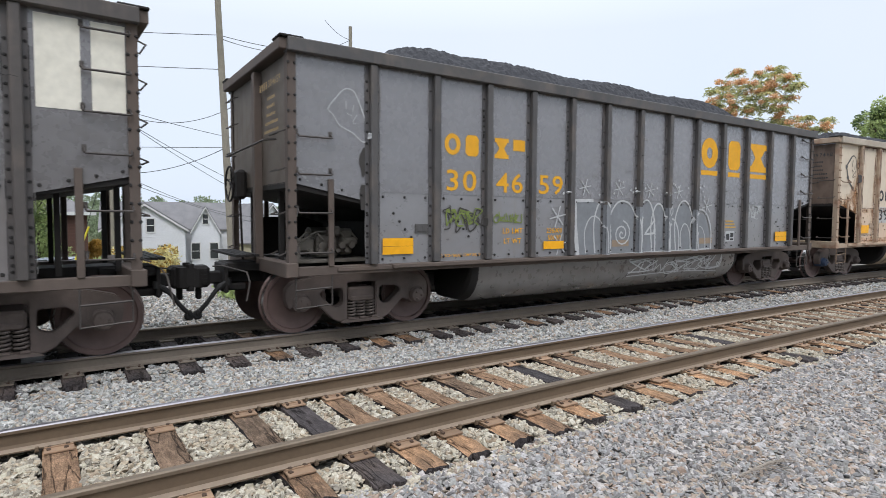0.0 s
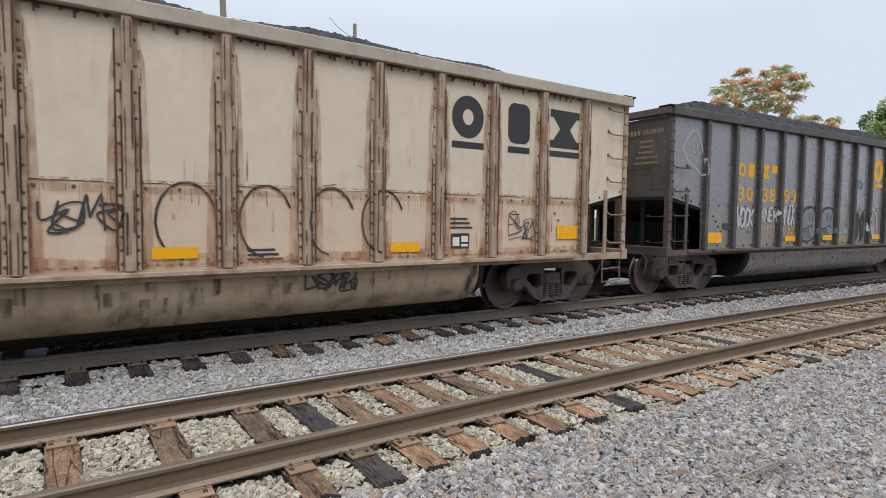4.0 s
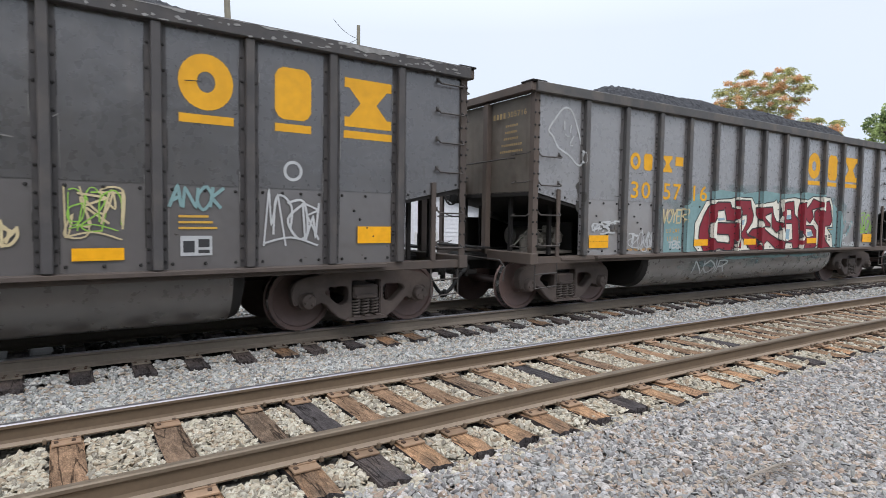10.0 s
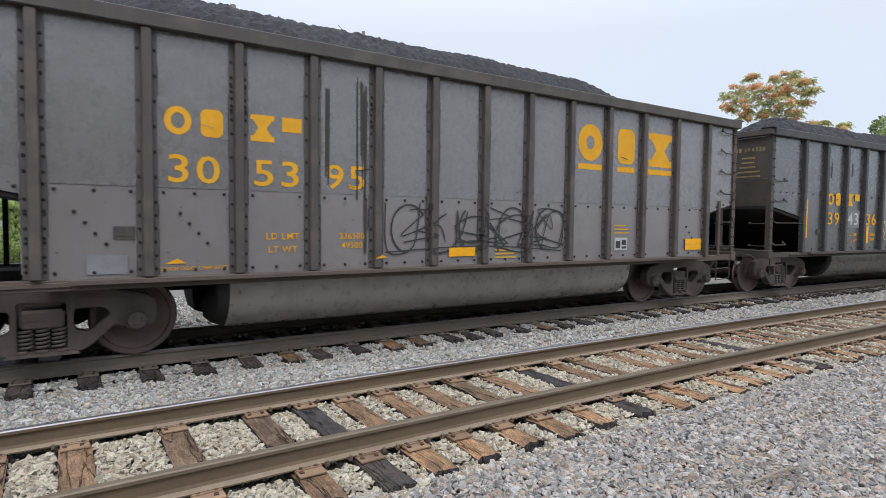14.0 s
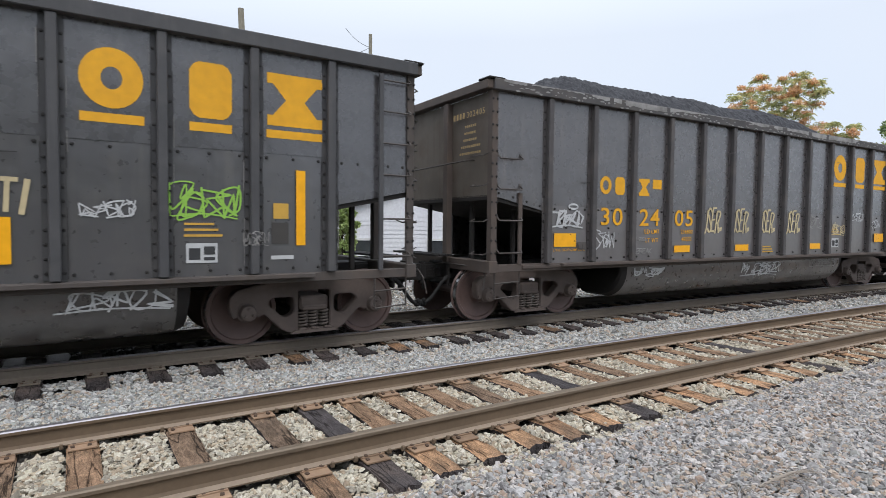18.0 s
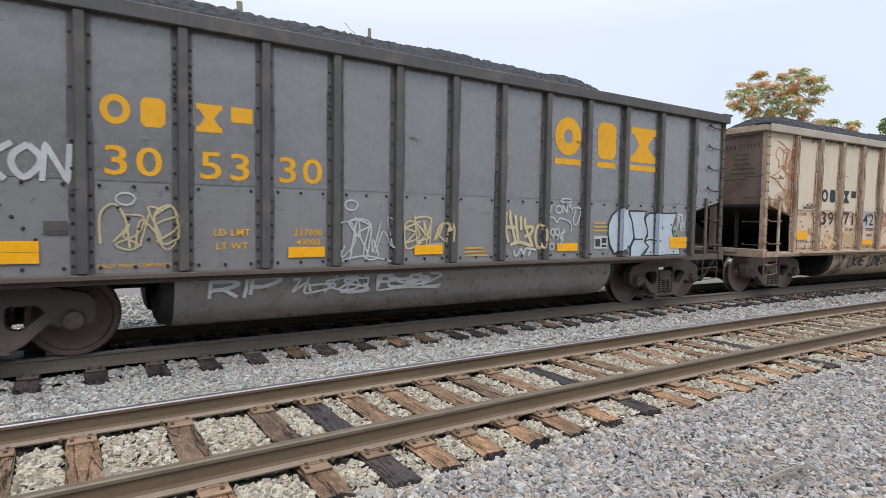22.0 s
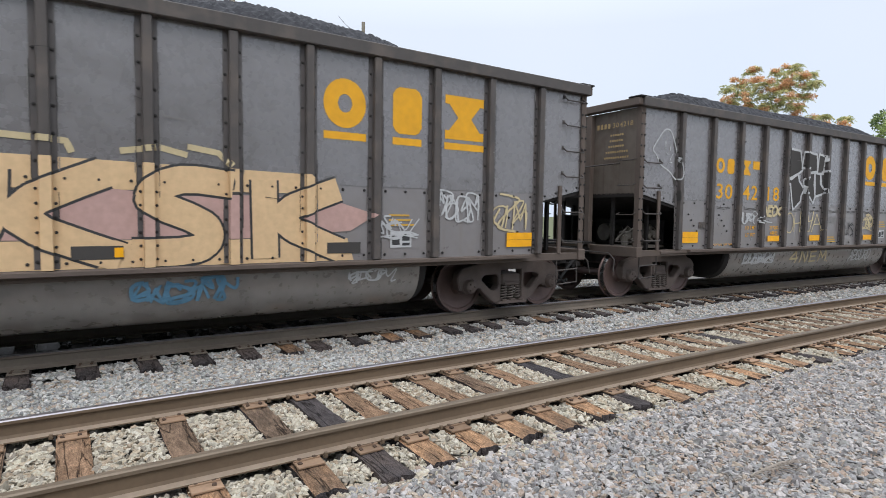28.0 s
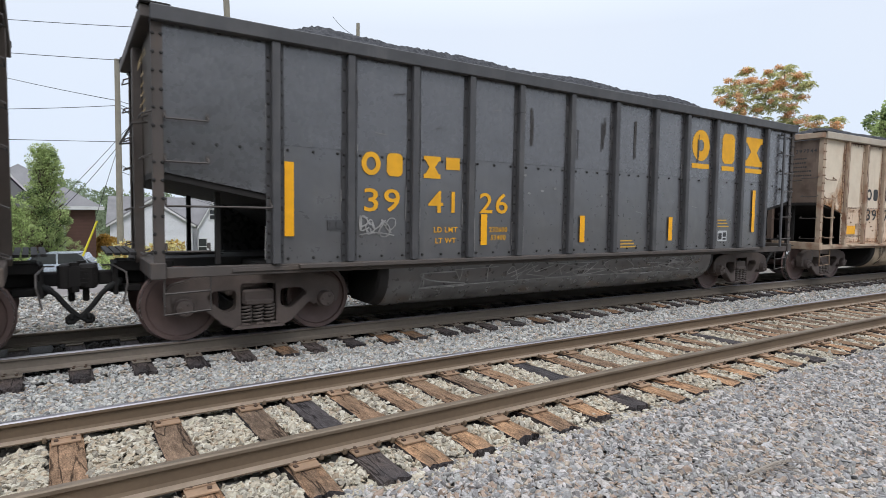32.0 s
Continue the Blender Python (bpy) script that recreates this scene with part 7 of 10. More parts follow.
def marks_seventh(car):
    k = "b"
    tag(car, k, CREAM_LINE, -1.65, -0.62, 1.2, 1.98, 0.05, 72, 5)
    tag(car, k, WHITE_PAINT, -0.4, 0.55, 1.42, 2.12, 0.03, 73, 4)
    tag(car, k, CREAM_LINE, 1.9, 2.62, 1.74, 2.16, 0.045, 74, 4, word="ELTI")
    tag(car, k, LIME_PAINT, 3.95, 4.75, 1.74, 2.16, 0.03, 75, 4)
    tag(car, k, WHITE_PAINT, 3.05, 3.6, 1.72, 1.94, 0.02, 76, 4)
    tag(car, k, WHITE_PAINT, 2.8, 4.0, 0.66, 0.94, 0.03, 77, 6)
    tag(car, k, SCUFF, 0.75, 1.5, 1.6, 2.3, 0.02, 78, 4)
    spray(car, k, YELLOW_FADED, lambda p: p.bar(5.18, 5.38, 1.75, 1.95), "worn yellow square", 0.006)
    spray(car, k, WHITE_PAINT, lambda p: p.bar(5.15, 5.45, 1.22, 1.27), "small white plate", 0.006)
    spray(car, k, SOOT, lambda p: p.bar(5.16, 5.38, 1.42, 1.7), "dark repainted square", 0.006)
    tag(car, k, SCUFF, 4.8, 5.12, 1.4, 1.6, 0.015, 79, 5)
    drips(car, k, ((-4.5, 3.5, 2.9), (1.2, 3.6, 2.2), (1.35, 3.5, 2.9), (0.75, 3.4, 2.7), (-3.4, 3.5, 3.0), (1.25, 2.3, 1.9)), 6)


def marks_eighth(car):
    k = "c"
    tag(car, k, WHITE_PAINT, -6.22, -5.48, 1.66, 1.98, 0.04, 81, 5)
    spray(car, k, WHITE_PAINT, lambda p: p.ring(-5.85, -5.6, 1.98, 2.1, 0.035))
    tag(car, k, WHITE_PAINT, -5.2, -4.68, 1.22, 1.62, 0.025, 82, 4)
    for n, x in enumerate((-1.98, -0.95, 0.1, 1.2)):
        tag(car, k, CREAM_LINE, x, x + 0.68, 1.55, 2.12, 0.04, 83, 4, "repeated pale hand tag", word="USER..")
    tag(car, k, SCUFF, 2.22, 2.9, 1.68, 2.0, 0.025, 84, 4)
    tag(car, k, CREAM_LINE, 3.32, 4.05, 1.5, 1.86, 0.03, 85, 4)
    tag(car, k, WHITE_PAINT, 4.34, 5.05, 1.86, 2.16, 0.025, 86, 4)
    tag(car, k, WHITE_PAINT, 5.5, 6.1, 1.7, 1.95, 0.02, 89, 4, word="KSW")
    tag(car, k, WHITE_PAINT, -4.0, -3.1, 0.68, 0.9, 0.035, 87, 5)
    tag(car, k, WHITE_PAINT, -0.4, 1.15, 0.56, 0.9, 0.03, 88, 6)
    tag(car, k, SCUFF, 2.5, 3.8, 0.7, 0.9, 0.02, 80, 6)
    tag(car, k, SCUFF, -4.05, -3.6, 1.16, 1.27, 0.018, 801, word="BREAK")
    tag(car, k, SCUFF, -4.05, -3.7, 1.4, 1.5, 0.015, 802, 4)
    scuffed_chord(car, k, 8)


def marks_ninth(car):
    k = "a"
    broad = [[(1.16, 1.84), (1.13, 1.66), (1.15, 1.49), (1.21, 1.34)], [(1.22, 1.87), (1.24, 1.69), (1.3, 1.52), (1.37, 1.29)], [(1.14, 1.59), (1.37, 1.59)], [(1.34, 1.79), (1.37, 1.57), (1.41, 1.37)], [(1.46, 1.77), (1.47, 1.54)], [(1.55, 1.75), (1.56, 1.6), (1.73, 1.27)], [(1.56, 1.59), (1.73, 1.59), (1.66, 1.46), (1.54, 1.44)], [(1.24, 1.29), (1.4, 1.34), (1.61, 1.3), (1.73, 1.27)], [(1.97, 1.37), (1.93, 1.26), (1.86, 1.24), (1.8, 1.34), (1.79, 1.49), (1.84, 1.61), (1.91, 1.62), (1.97, 1.52), (1.97, 1.37)]]
    spray(car, k, CREAM_LINE, lambda p: [p.stroke(flow(row), 0.055) for row in broad], "broad pale yellow hand tag", 0.008)
    spray(car, k, WHITE_PAINT, lambda p: [p.stroke(flow(row), 0.04) for row in [[(1.33, 1.2), (1.34, 1.12), (1.41, 1.13), (1.47, 1.23), (1.54, 1.14), (1.59, 1.23), (1.82, 1.2)], [(1.68, 1.19), (1.64, 1.1)]]], "short white scrawl", 0.0085)
    crowned = [[(2.15, 1.97), (2.13, 1.88), (2.06, 1.77), (2.19, 1.76), (2.28, 1.67)], [(2.39, 1.89), (2.34, 1.84), (2.27, 1.86), (2.25, 1.92), (2.31, 1.97), (2.37, 1.95), (2.39, 1.89)], [(2.41, 1.99), (2.42, 1.84)], [(2.42, 1.97), (2.52, 1.86), (2.52, 1.99)], [(2.65, 2.0), (2.56, 1.98), (2.65, 1.91), (2.64, 1.83)], [(2.66, 1.94), (2.85, 1.93), (2.82, 1.74), (2.74, 1.63), (2.68, 1.71), (2.74, 1.92)], [(2.28, 1.67), (2.36, 1.75), (2.59, 1.69), (2.64, 1.6), (2.62, 1.52)], [(2.62, 2.06), (2.55, 2.03), (2.44, 2.03), (2.37, 2.05), (2.41, 2.09), (2.51, 2.1), (2.61, 2.09), (2.62, 2.06)]]
    spray(car, k, WHITE_PAINT, lambda p: [p.stroke(flow(row), 0.028) for row in crowned], "white hand tag under a halo", 0.008)
    spray(car, k, WHITE_PAINT, lambda p: [p.stroke(flow(row), 0.026) for row in [[(2.23, 1.49), (2.18, 1.45), (2.13, 1.49), (2.15, 1.55), (2.21, 1.56), (2.23, 1.49)], [(2.23, 1.51), (2.19, 1.39)], [(2.34, 1.49), (2.29, 1.45), (2.24, 1.49), (2.26, 1.56), (2.32, 1.56), (2.34, 1.49)], [(2.34, 1.51), (2.3, 1.37)], [(2.48, 1.51), (2.39, 1.49), (2.37, 1.4), (2.45, 1.36)], [(2.45, 1.57), (2.36, 1.25)], [(2.23, 1.24), (2.17, 1.2), (2.11, 1.24), (2.13, 1.3), (2.2, 1.3), (2.23, 1.24)]]], "white price-like scrawl", 0.0195)
    shapes = [[(3.91, 1.97), (3.7, 1.83), (3.6, 1.66), (3.6, 1.46), (3.66, 1.26), (3.78, 1.1), (4.23, 1.24), (4.33, 1.41), (4.27, 1.7), (4.14, 1.92)], [(4.16, 1.92), (4.68, 1.92), (4.62, 1.78), (4.72, 1.57), (4.74, 1.43), (4.64, 1.32), (4.78, 1.22), (4.6, 1.01), (4.24, 1.02), (4.25, 1.22), (4.35, 1.39), (4.27, 1.7)],
              [(4.64, 1.79), (4.78, 1.89), (4.97, 1.88), (5.23, 1.89), (5.65, 1.9), (5.5, 1.55), (5.62, 1.3), (5.75, 1.28), (5.8, 1.04), (4.55, 1.04), (4.78, 1.22), (4.64, 1.32), (4.74, 1.5)]]
    spray(car, k, SILVER_PAINT, lambda p: ([p.fill(s) for s in shapes], p.bar(4.4, 5.8, 0.985, 1.03)), "pale blue block graffiti")
    spray(car, k, BLACK_PAINT, lambda p: [p.stroke(closed(s), 0.03) for s in shapes] + [p.stroke(flow(row), 0.026) for row in [[(5.07, 1.55), (5.08, 1.85)], [(4.64, 1.32), (4.82, 1.36), (5.09, 1.32), (5.17, 1.29)], [(4.34, 1.37), (4.6, 1.37)]]], "dark outline of the block graffiti", 0.009)
    tag(car, k, WHITE_PAINT, 5.55, 5.95, 1.52, 1.9, 0.035, 94, 3)
    tag(car, k, WHITE_PAINT, -6.4, -4.85, 2.04, 2.46, 0.055, 95, 6, word="MBSKON")
    tag(car, k, WHITE_PAINT, -3.45, -2.55, 0.66, 0.92, 0.045, 96, word="RIP")
    tag(car, k, WHITE_PAINT, -2.4, -1.3, 0.66, 0.94, 0.045, 99, 4)
    tag(car, k, WHITE_PAINT, -1.15, -0.05, 0.64, 0.9, 0.045, 90, 4)
    tag(car, k, WHITE_PAINT, -1.77, -0.95, 1.08, 1.72, 0.03, 94, 4)
    spray(car, k, WHITE_PAINT, lambda p: [p.stroke(closed([(x + 0.1 * math.cos(t), 1.88 + 0.07 * math.sin(t)) for t in [0.6 * j for j in range(10)]]), 0.022) for x in (-4.35, -1.6)], "", 0.008)
    tag(car, k, CREAM_LINE, -4.6, -3.8, 1.3, 1.85, 0.03, 97, 4)
    tag(car, k, CREAM_LINE, -0.75, 0.05, 1.25, 1.8, 0.04, 98, 4)
    spray(car, k, SOOT, lambda p: [p.fill(blob(6.22 + 0.03 * (i % 2), 3.2 - 0.4 * i, 0.06, 0.2, i)) for i in range(3)])


def marks_tenth(car):
    k = "c"
    spray(car, k, ORANGE_PAINT, lambda p: (p.stroke(closed(blob(-6.85, 3.3, 0.3, 0.25, 1, rough=0.3)), 0.025), p.stroke(closed(blob(-6.8, 2.8, 0.35, 0.22, 2, rough=0.3)), 0.025), p.stroke([(-7.1, 3.7), (-6.8, 3.6), (-6.6, 3.4)], 0.025)), "orange looping scrawl")
    tag(car, k, ORANGE_PAINT, -6.85, -6.4, 2.8, 3.5, 0.02, 101, 3)
    def petals(p):
        for x, z, n in ((-0.62, 1.68, 5), (-1.62, 1.7, 4), (1.55, 1.6, 4)):
            for q in range(n):
                t = 0.35 + q * (2.5 / (n - 1))
                c, d = math.cos(t), math.sin(t)
                p.stroke(smooth([(x + 0.06 * c, z + 0.06 * d), (x + 0.3 * c - 0.09 * d, z + 0.3 * d + 0.09 * c), (x + 0.42 * c, z + 0.42 * d), (x + 0.3 * c + 0.09 * d, z + 0.3 * d - 0.09 * c)]), 0.024)
        for line in ([(-2.05, 1.15), (-1.75, 1.5), (-1.2, 1.72)], [(-2.02, 1.6), (-1.7, 1.72), (-1.15, 1.6), (-1.18, 1.25)], [(-2.05, 1.1), (-1.5, 1.06), (-1.15, 1.2)], [(-1.15, 1.1), (-0.85, 1.6)], [(-0.55, 1.6), (-0.45, 1.15)],
                     [(1.15, 1.25), (1.4, 1.7), (1.5, 1.2)], [(1.75, 1.95), (1.8, 1.3)]):
            p.stroke(flow(line), 0.026)
    spray(car, k, ORANGE_PAINT, petals, "faded orange flower scrawl")
    tag(car, k, SCUFF, 2.25, 2.95, 1.35, 1.9, 0.02, 106, 4)
    tag(car, k, BLACK_PAINT, 0.2, 0.95, 1.4, 1.85, 0.022, 105, 5)
    tag(car, k, CREAM_PAINT, -4.1, -3.25, 1.2, 1.55, 0.03, 107, 7)
    spray(car, k, CREAM_PAINT, lambda p: star(p, -3.95, 1.72, 0.09, 0.022))
    tag(car, k, BLACK_PAINT, -3.35, -2.5, 0.55, 0.86, 0.05, 102, 4, word="UKAE")
    tag(car, k, BLACK_PAINT, -2.25, -1.35, 0.55, 0.88, 0.05, 108, 5, word="LONES")
    tag(car, k, CREAM_PAINT, -5.05, -4.35, 1.05, 1.5, 0.07, 103, 3)
    tag(car, k, BLACK_PAINT, -5.9, -5.4, 2.1, 2.25, 0.02, 104, 4)
    rust_runs(car, k, 22)


def marks_eleventh(car):
    k = "a"
    spray(car, k, CREAM_PAINT, lambda p: (p.fill([(-2.05, 1.04), (-1.85, 1.35), (2.55, 1.35), (2.65, 1.04)]), p.fill([(-1.7, 1.9), (-1.75, 2.26), (-0.4, 2.24), (2.0, 2.2), (2.3, 1.95)]), p.bar(-1.95, 2.6, 0.985, 1.03)), "large cream block graffiti", 0.005)
    spray(car, k, ROSE_PAINT, lambda p: [p.fill(q) for q in ([(-1.3, 1.36), (-1.3, 1.85), (-0.5, 1.95), (0.2, 1.88), (1.3, 1.9), (2.4, 1.85), (3.0, 1.68), (2.6, 1.45), (1.3, 1.36)], [(-2.5, 1.62), (-2.2, 1.75), (-1.9, 2.0), (-1.55, 1.9), (-1.6, 1.55), (-1.9, 1.5)])], "dull rose fill between the letters", 0.0062)
    letters = ([(-1.72, 1.1), (-1.42, 1.5), (-1.36, 2.1)], [(-0.35, 2.1), (-1.15, 1.62), (-0.2, 1.15)], [(1.0, 2.02), (0.42, 2.06), (0.1, 1.82), (0.7, 1.52), (0.62, 1.24), (-0.1, 1.2)], [(1.42, 1.1), (1.4, 2.1)], [(2.42, 2.02), (1.6, 1.62), (2.45, 1.18)])
    for n, mat, width, name in ((0, BLACK_PAINT, 0.38, "dark outline of a cream graffiti letter"), (1, CREAM_PAINT, 0.32, "cream graffiti letter")):
        for a, b in ((0, 2), (2, 3), (3, 5)):
            spray(car, k, mat, lambda p: [p.band(flow(row, 3), width) for row in letters[a:b]], name, 0.0085 + 0.004 * n, "")
    for a in (-2.55, -0.68, 2.25):
        spray(car, k, SOOT, lambda p: p.bar(a, a + 0.5, 1.14, 1.29), "bare dark strip of a lost sheet", 0.0175)
    spray(car, k, REFLECTIVE, lambda p: p.bar(-0.27, -0.18, 1.16, 1.27), "rest of a yellow sheet", 0.0185)
    spray(car, k, CREAM_LINE, lambda p: [p.stroke(s, 0.07) for s in ([(-1.3, 2.45), (-0.7, 2.42), (-0.65, 2.3)], [(-0.2, 2.35), (0.2, 2.42), (0.5, 2.35)], [(0.5, 2.45), (0.85, 2.4), (1.0, 2.25)])])
    tag(car, k, WHITE_PAINT, 3.06, 3.72, 1.34, 1.7, 0.03, 111, 4)
    tag(car, k, WHITE_PAINT, 4.05, 4.82, 1.55, 2.08, 0.035, 112, 4)
    tag(car, k, CREAM_LINE, 5.1, 5.85, 1.38, 2.05, 0.045, 113, 3)
    tag(car, k, BLUE_LINE, -0.1, 1.1, 0.58, 0.9, 0.05, 114, 6)
    tag(car, k, WHITE_PAINT, 2.62, 3.38, 0.7, 0.92, 0.035, 115, 5)
    tag(car, k, CREAM_LINE, -2.7, -2.0, 1.6, 2.05, 0.04, 116, 4)
    tag(car, k, WHITE_PAINT, -2.6, -2.05, 1.3, 1.5, 0.04, 117, 3)
    tag(car, k, LIME_PAINT, -4.5, -3.8, 1.3, 1.9, 0.03, 118, 4)


def marks_twelfth(car):
    k = "a"
    rows = [[(-1.8, 2.75), (-1.8, 3.45), (-1.2, 3.42), (-1.05, 2.95), (-1.55, 2.7)], [(-1.1, 3.0), (-1.0, 3.42), (-0.75, 3.35), (-0.7, 3.0)], [(-0.7, 2.9), (-0.68, 3.4), (-0.4, 3.38), (-0.35, 2.95)], [(-0.35, 2.9), (-0.3, 3.4), (0.02, 3.36), (-0.05, 2.9)],
            [(-1.7, 2.6), (-1.62, 2.72), (-1.26, 2.85), (-1.19, 2.67), (-0.95, 2.47), (-1.08, 2.3), (-1.1, 2.16), (-1.43, 1.95), (-1.49, 2.15), (-1.59, 2.58)], [(-0.99, 2.7), (-0.74, 2.88), (-0.47, 2.92), (-0.48, 2.61), (-0.41, 2.3), (-0.5, 2.13), (-0.77, 2.37), (-0.95, 2.38)], [(-0.41, 2.3), (-0.46, 2.91), (-0.19, 2.89), (-0.17, 2.64), (0.11, 2.46), (-0.08, 2.37)], [(-0.18, 2.88), (-0.06, 2.97), (0.25, 2.98), (0.32, 2.73), (0.25, 2.52), (0.11, 2.43), (-0.11, 2.59)]]
    spray(car, k, SOOT, lambda p: [p.fill(s) for s in rows], "dark fill of the outlined graffiti")
    spray(car, k, WHITE_PAINT, lambda p: [p.stroke(closed(s), 0.055) for s in rows], "thick white graffiti outline", 0.009)
    def words(p):
        p.stroke([(-1.54 + 0.18 * math.cos(t), 1.62 + 0.25 * math.sin(t)) for t in [0.4 * j for j in range(17)]], 0.028)
        for row in [[(-1.31, 1.85), (-1.33, 1.4)], [(-1.04, 1.91), (-1.05, 1.39)], [(-1.33, 1.6), (-1.04, 1.63)], [(-0.7, 1.9), (-0.66, 1.66), (-0.47, 1.69), (-0.42, 1.93)], [(-0.42, 1.93), (-0.58, 1.42), (-0.74, 1.4)], [(-0.5, 1.39), (-0.26, 1.86), (-0.0, 1.44)], [(-0.41, 1.59), (-0.11, 1.6)], [(-0.06, 1.43), (0.05, 1.45)]]:
            p.stroke(row, 0.028)
    spray(car, k, CREAM_LINE, words, "pale sprayed words OH YA", 0.008)
    tag(car, k, WHITE_PAINT, -3.65, -2.95, 1.58, 1.88, 0.035, 121, 5)
    spray(car, k, WHITE_PAINT, lambda p: (p.stroke([(-2.95, 1.68), (-2.3, 1.62)], 0.03), p.stroke([(-2.8, 1.78), (-2.95, 1.68), (-2.78, 1.6)], 0.03)))
    tag(car, k, CREAM_LINE, -2.68, -1.95, 1.78, 2.02, 0.058, 122, 4, word="AECK")
    # no relief here: the dents' shade is drawn as flat dark strokes
    spray(car, k, SOOT, lambda p: [p.stroke([(x + 0.25, z), (x + 0.5, z - 0.02), (x + 0.75, z + 0.005)], 0.012) for x in KINDS[k]["ribs"][1:-2] for z in (1.96, 1.93)], "dark strokes painted for the shade of short dents under the seam")
    tag(car, k, CREAM_LINE, 2.08, 2.8, 1.42, 1.92, 0.045, 123, 4)
    tag(car, k, WHITE_PAINT, -3.3, -2.0, 0.64, 0.9, 0.045, 124, 6)
    spray(car, k, CREAM_LINE, lambda p: [p.stroke([(x0 + 0.42 * a, 0.6 + 0.3 * b) for a, b in s], 0.05) for x0, s in (
        (-1.3, [(0.75, 0.0), (0.7, 1.0), (0.05, 0.35), (0.9, 0.38)]), (-0.8, [(0.05, 0.0), (0.1, 1.0), (0.75, 0.0), (0.8, 1.0)]),
        (-0.35, [(0.8, 0.95), (0.1, 0.9), (0.1, 0.05), (0.85, 0.1)]), (-0.35, [(0.12, 0.5), (0.7, 0.52)]), (0.1, [(0.05, 0.0), (0.15, 1.0), (0.5, 0.35), (0.85, 1.0), (0.95, 0.0)]), (0.55, [(0.1, 0.0), (0.2, 0.06)]))],
        "pale sprayed letters 4NEM.", 0.008)
    tag(car, k, WHITE_PAINT, 1.8, 3.0, 0.56, 0.9, 0.035, 126, 5, word="ABSURD")
    tag(car, k, BLACK_PAINT, 1.1, 1.7, 1.25, 1.7, 0.03, 127, 3)
    tag(car, k, SCUFF, 0.35, 0.75, 1.6, 1.85, 0.02, 128, 3)
    spray(car, k, WHITE_PAINT, lambda p: outline_doodle(p, -6.25, 3.0, 0.95, 0.04), "white chalk outline drawing")
    spray(car, k, SOOT, lambda p: [p.fill(blob(-5.98 + 0.04 * (i % 2), 3.2 - 0.35 * i, 0.07, 0.15, i)) for i in range(4)])


def marks_thirteenth(car):
    k = "b"
    tag(car, k, SCUFF, -3.6, 3.4, 0.56, 0.9, 0.022, 131, 10, "long thin pale chalk scrawl")
    tag(car, k, SCUFF, -4.66, -4.1, 1.4, 1.68, 0.025, 132, 5)
    drips(car, k, ((-1.45, 3.6, 2.7), (-0.4, 3.5, 2.6), (0.3, 3.6, 2.9), (1.2, 3.6, 2.8), (3.3, 3.6, 2.9)), 9)
    spray(car, k, SCUFF, lambda p: [p.fill(blob(x, z, 0.035, 0.02, int(90 + x * 10))) for x, z in ((-1.5, 2.1), (-1.2, 2.15), (-0.9, 2.2), (0.3, 2.1), (-1.6, 2.4))])


RUST_RUN = thin(surface("rust_run", (0.3, 0.13, 0.06), 0.85, other=(0.2, 0.08, 0.04), fine=14, broad=3, bump=0.1), 0.62, 9, (1.6, 1, 0.35), 0.8, 0.3)
RUST_SHADE = thin(surface("dark_rust", (0.12, 0.05, 0.035), 0.85, other=(0.06, 0.03, 0.024), fine=14, broad=3, bump=0.15), 0.72, 10, (2, 1, 0.3))
RUST_BLOOM = thin(surface("rust_bloom", (0.46, 0.24, 0.11), 0.85, other=(0.38, 0.18, 0.08), fine=10, broad=2, bump=0.05), 0.66, 4.5, (1.3, 1, 0.6), 0.6, 0.4)
TUB_SOOT = thin(surface("tub_soot", (0.05, 0.04, 0.033), 0.85, other=(0.09, 0.065, 0.048), fine=14, broad=3, bump=0.05), 0.5, 6, (1.6, 1, 0.4), 0.75, 0.35)


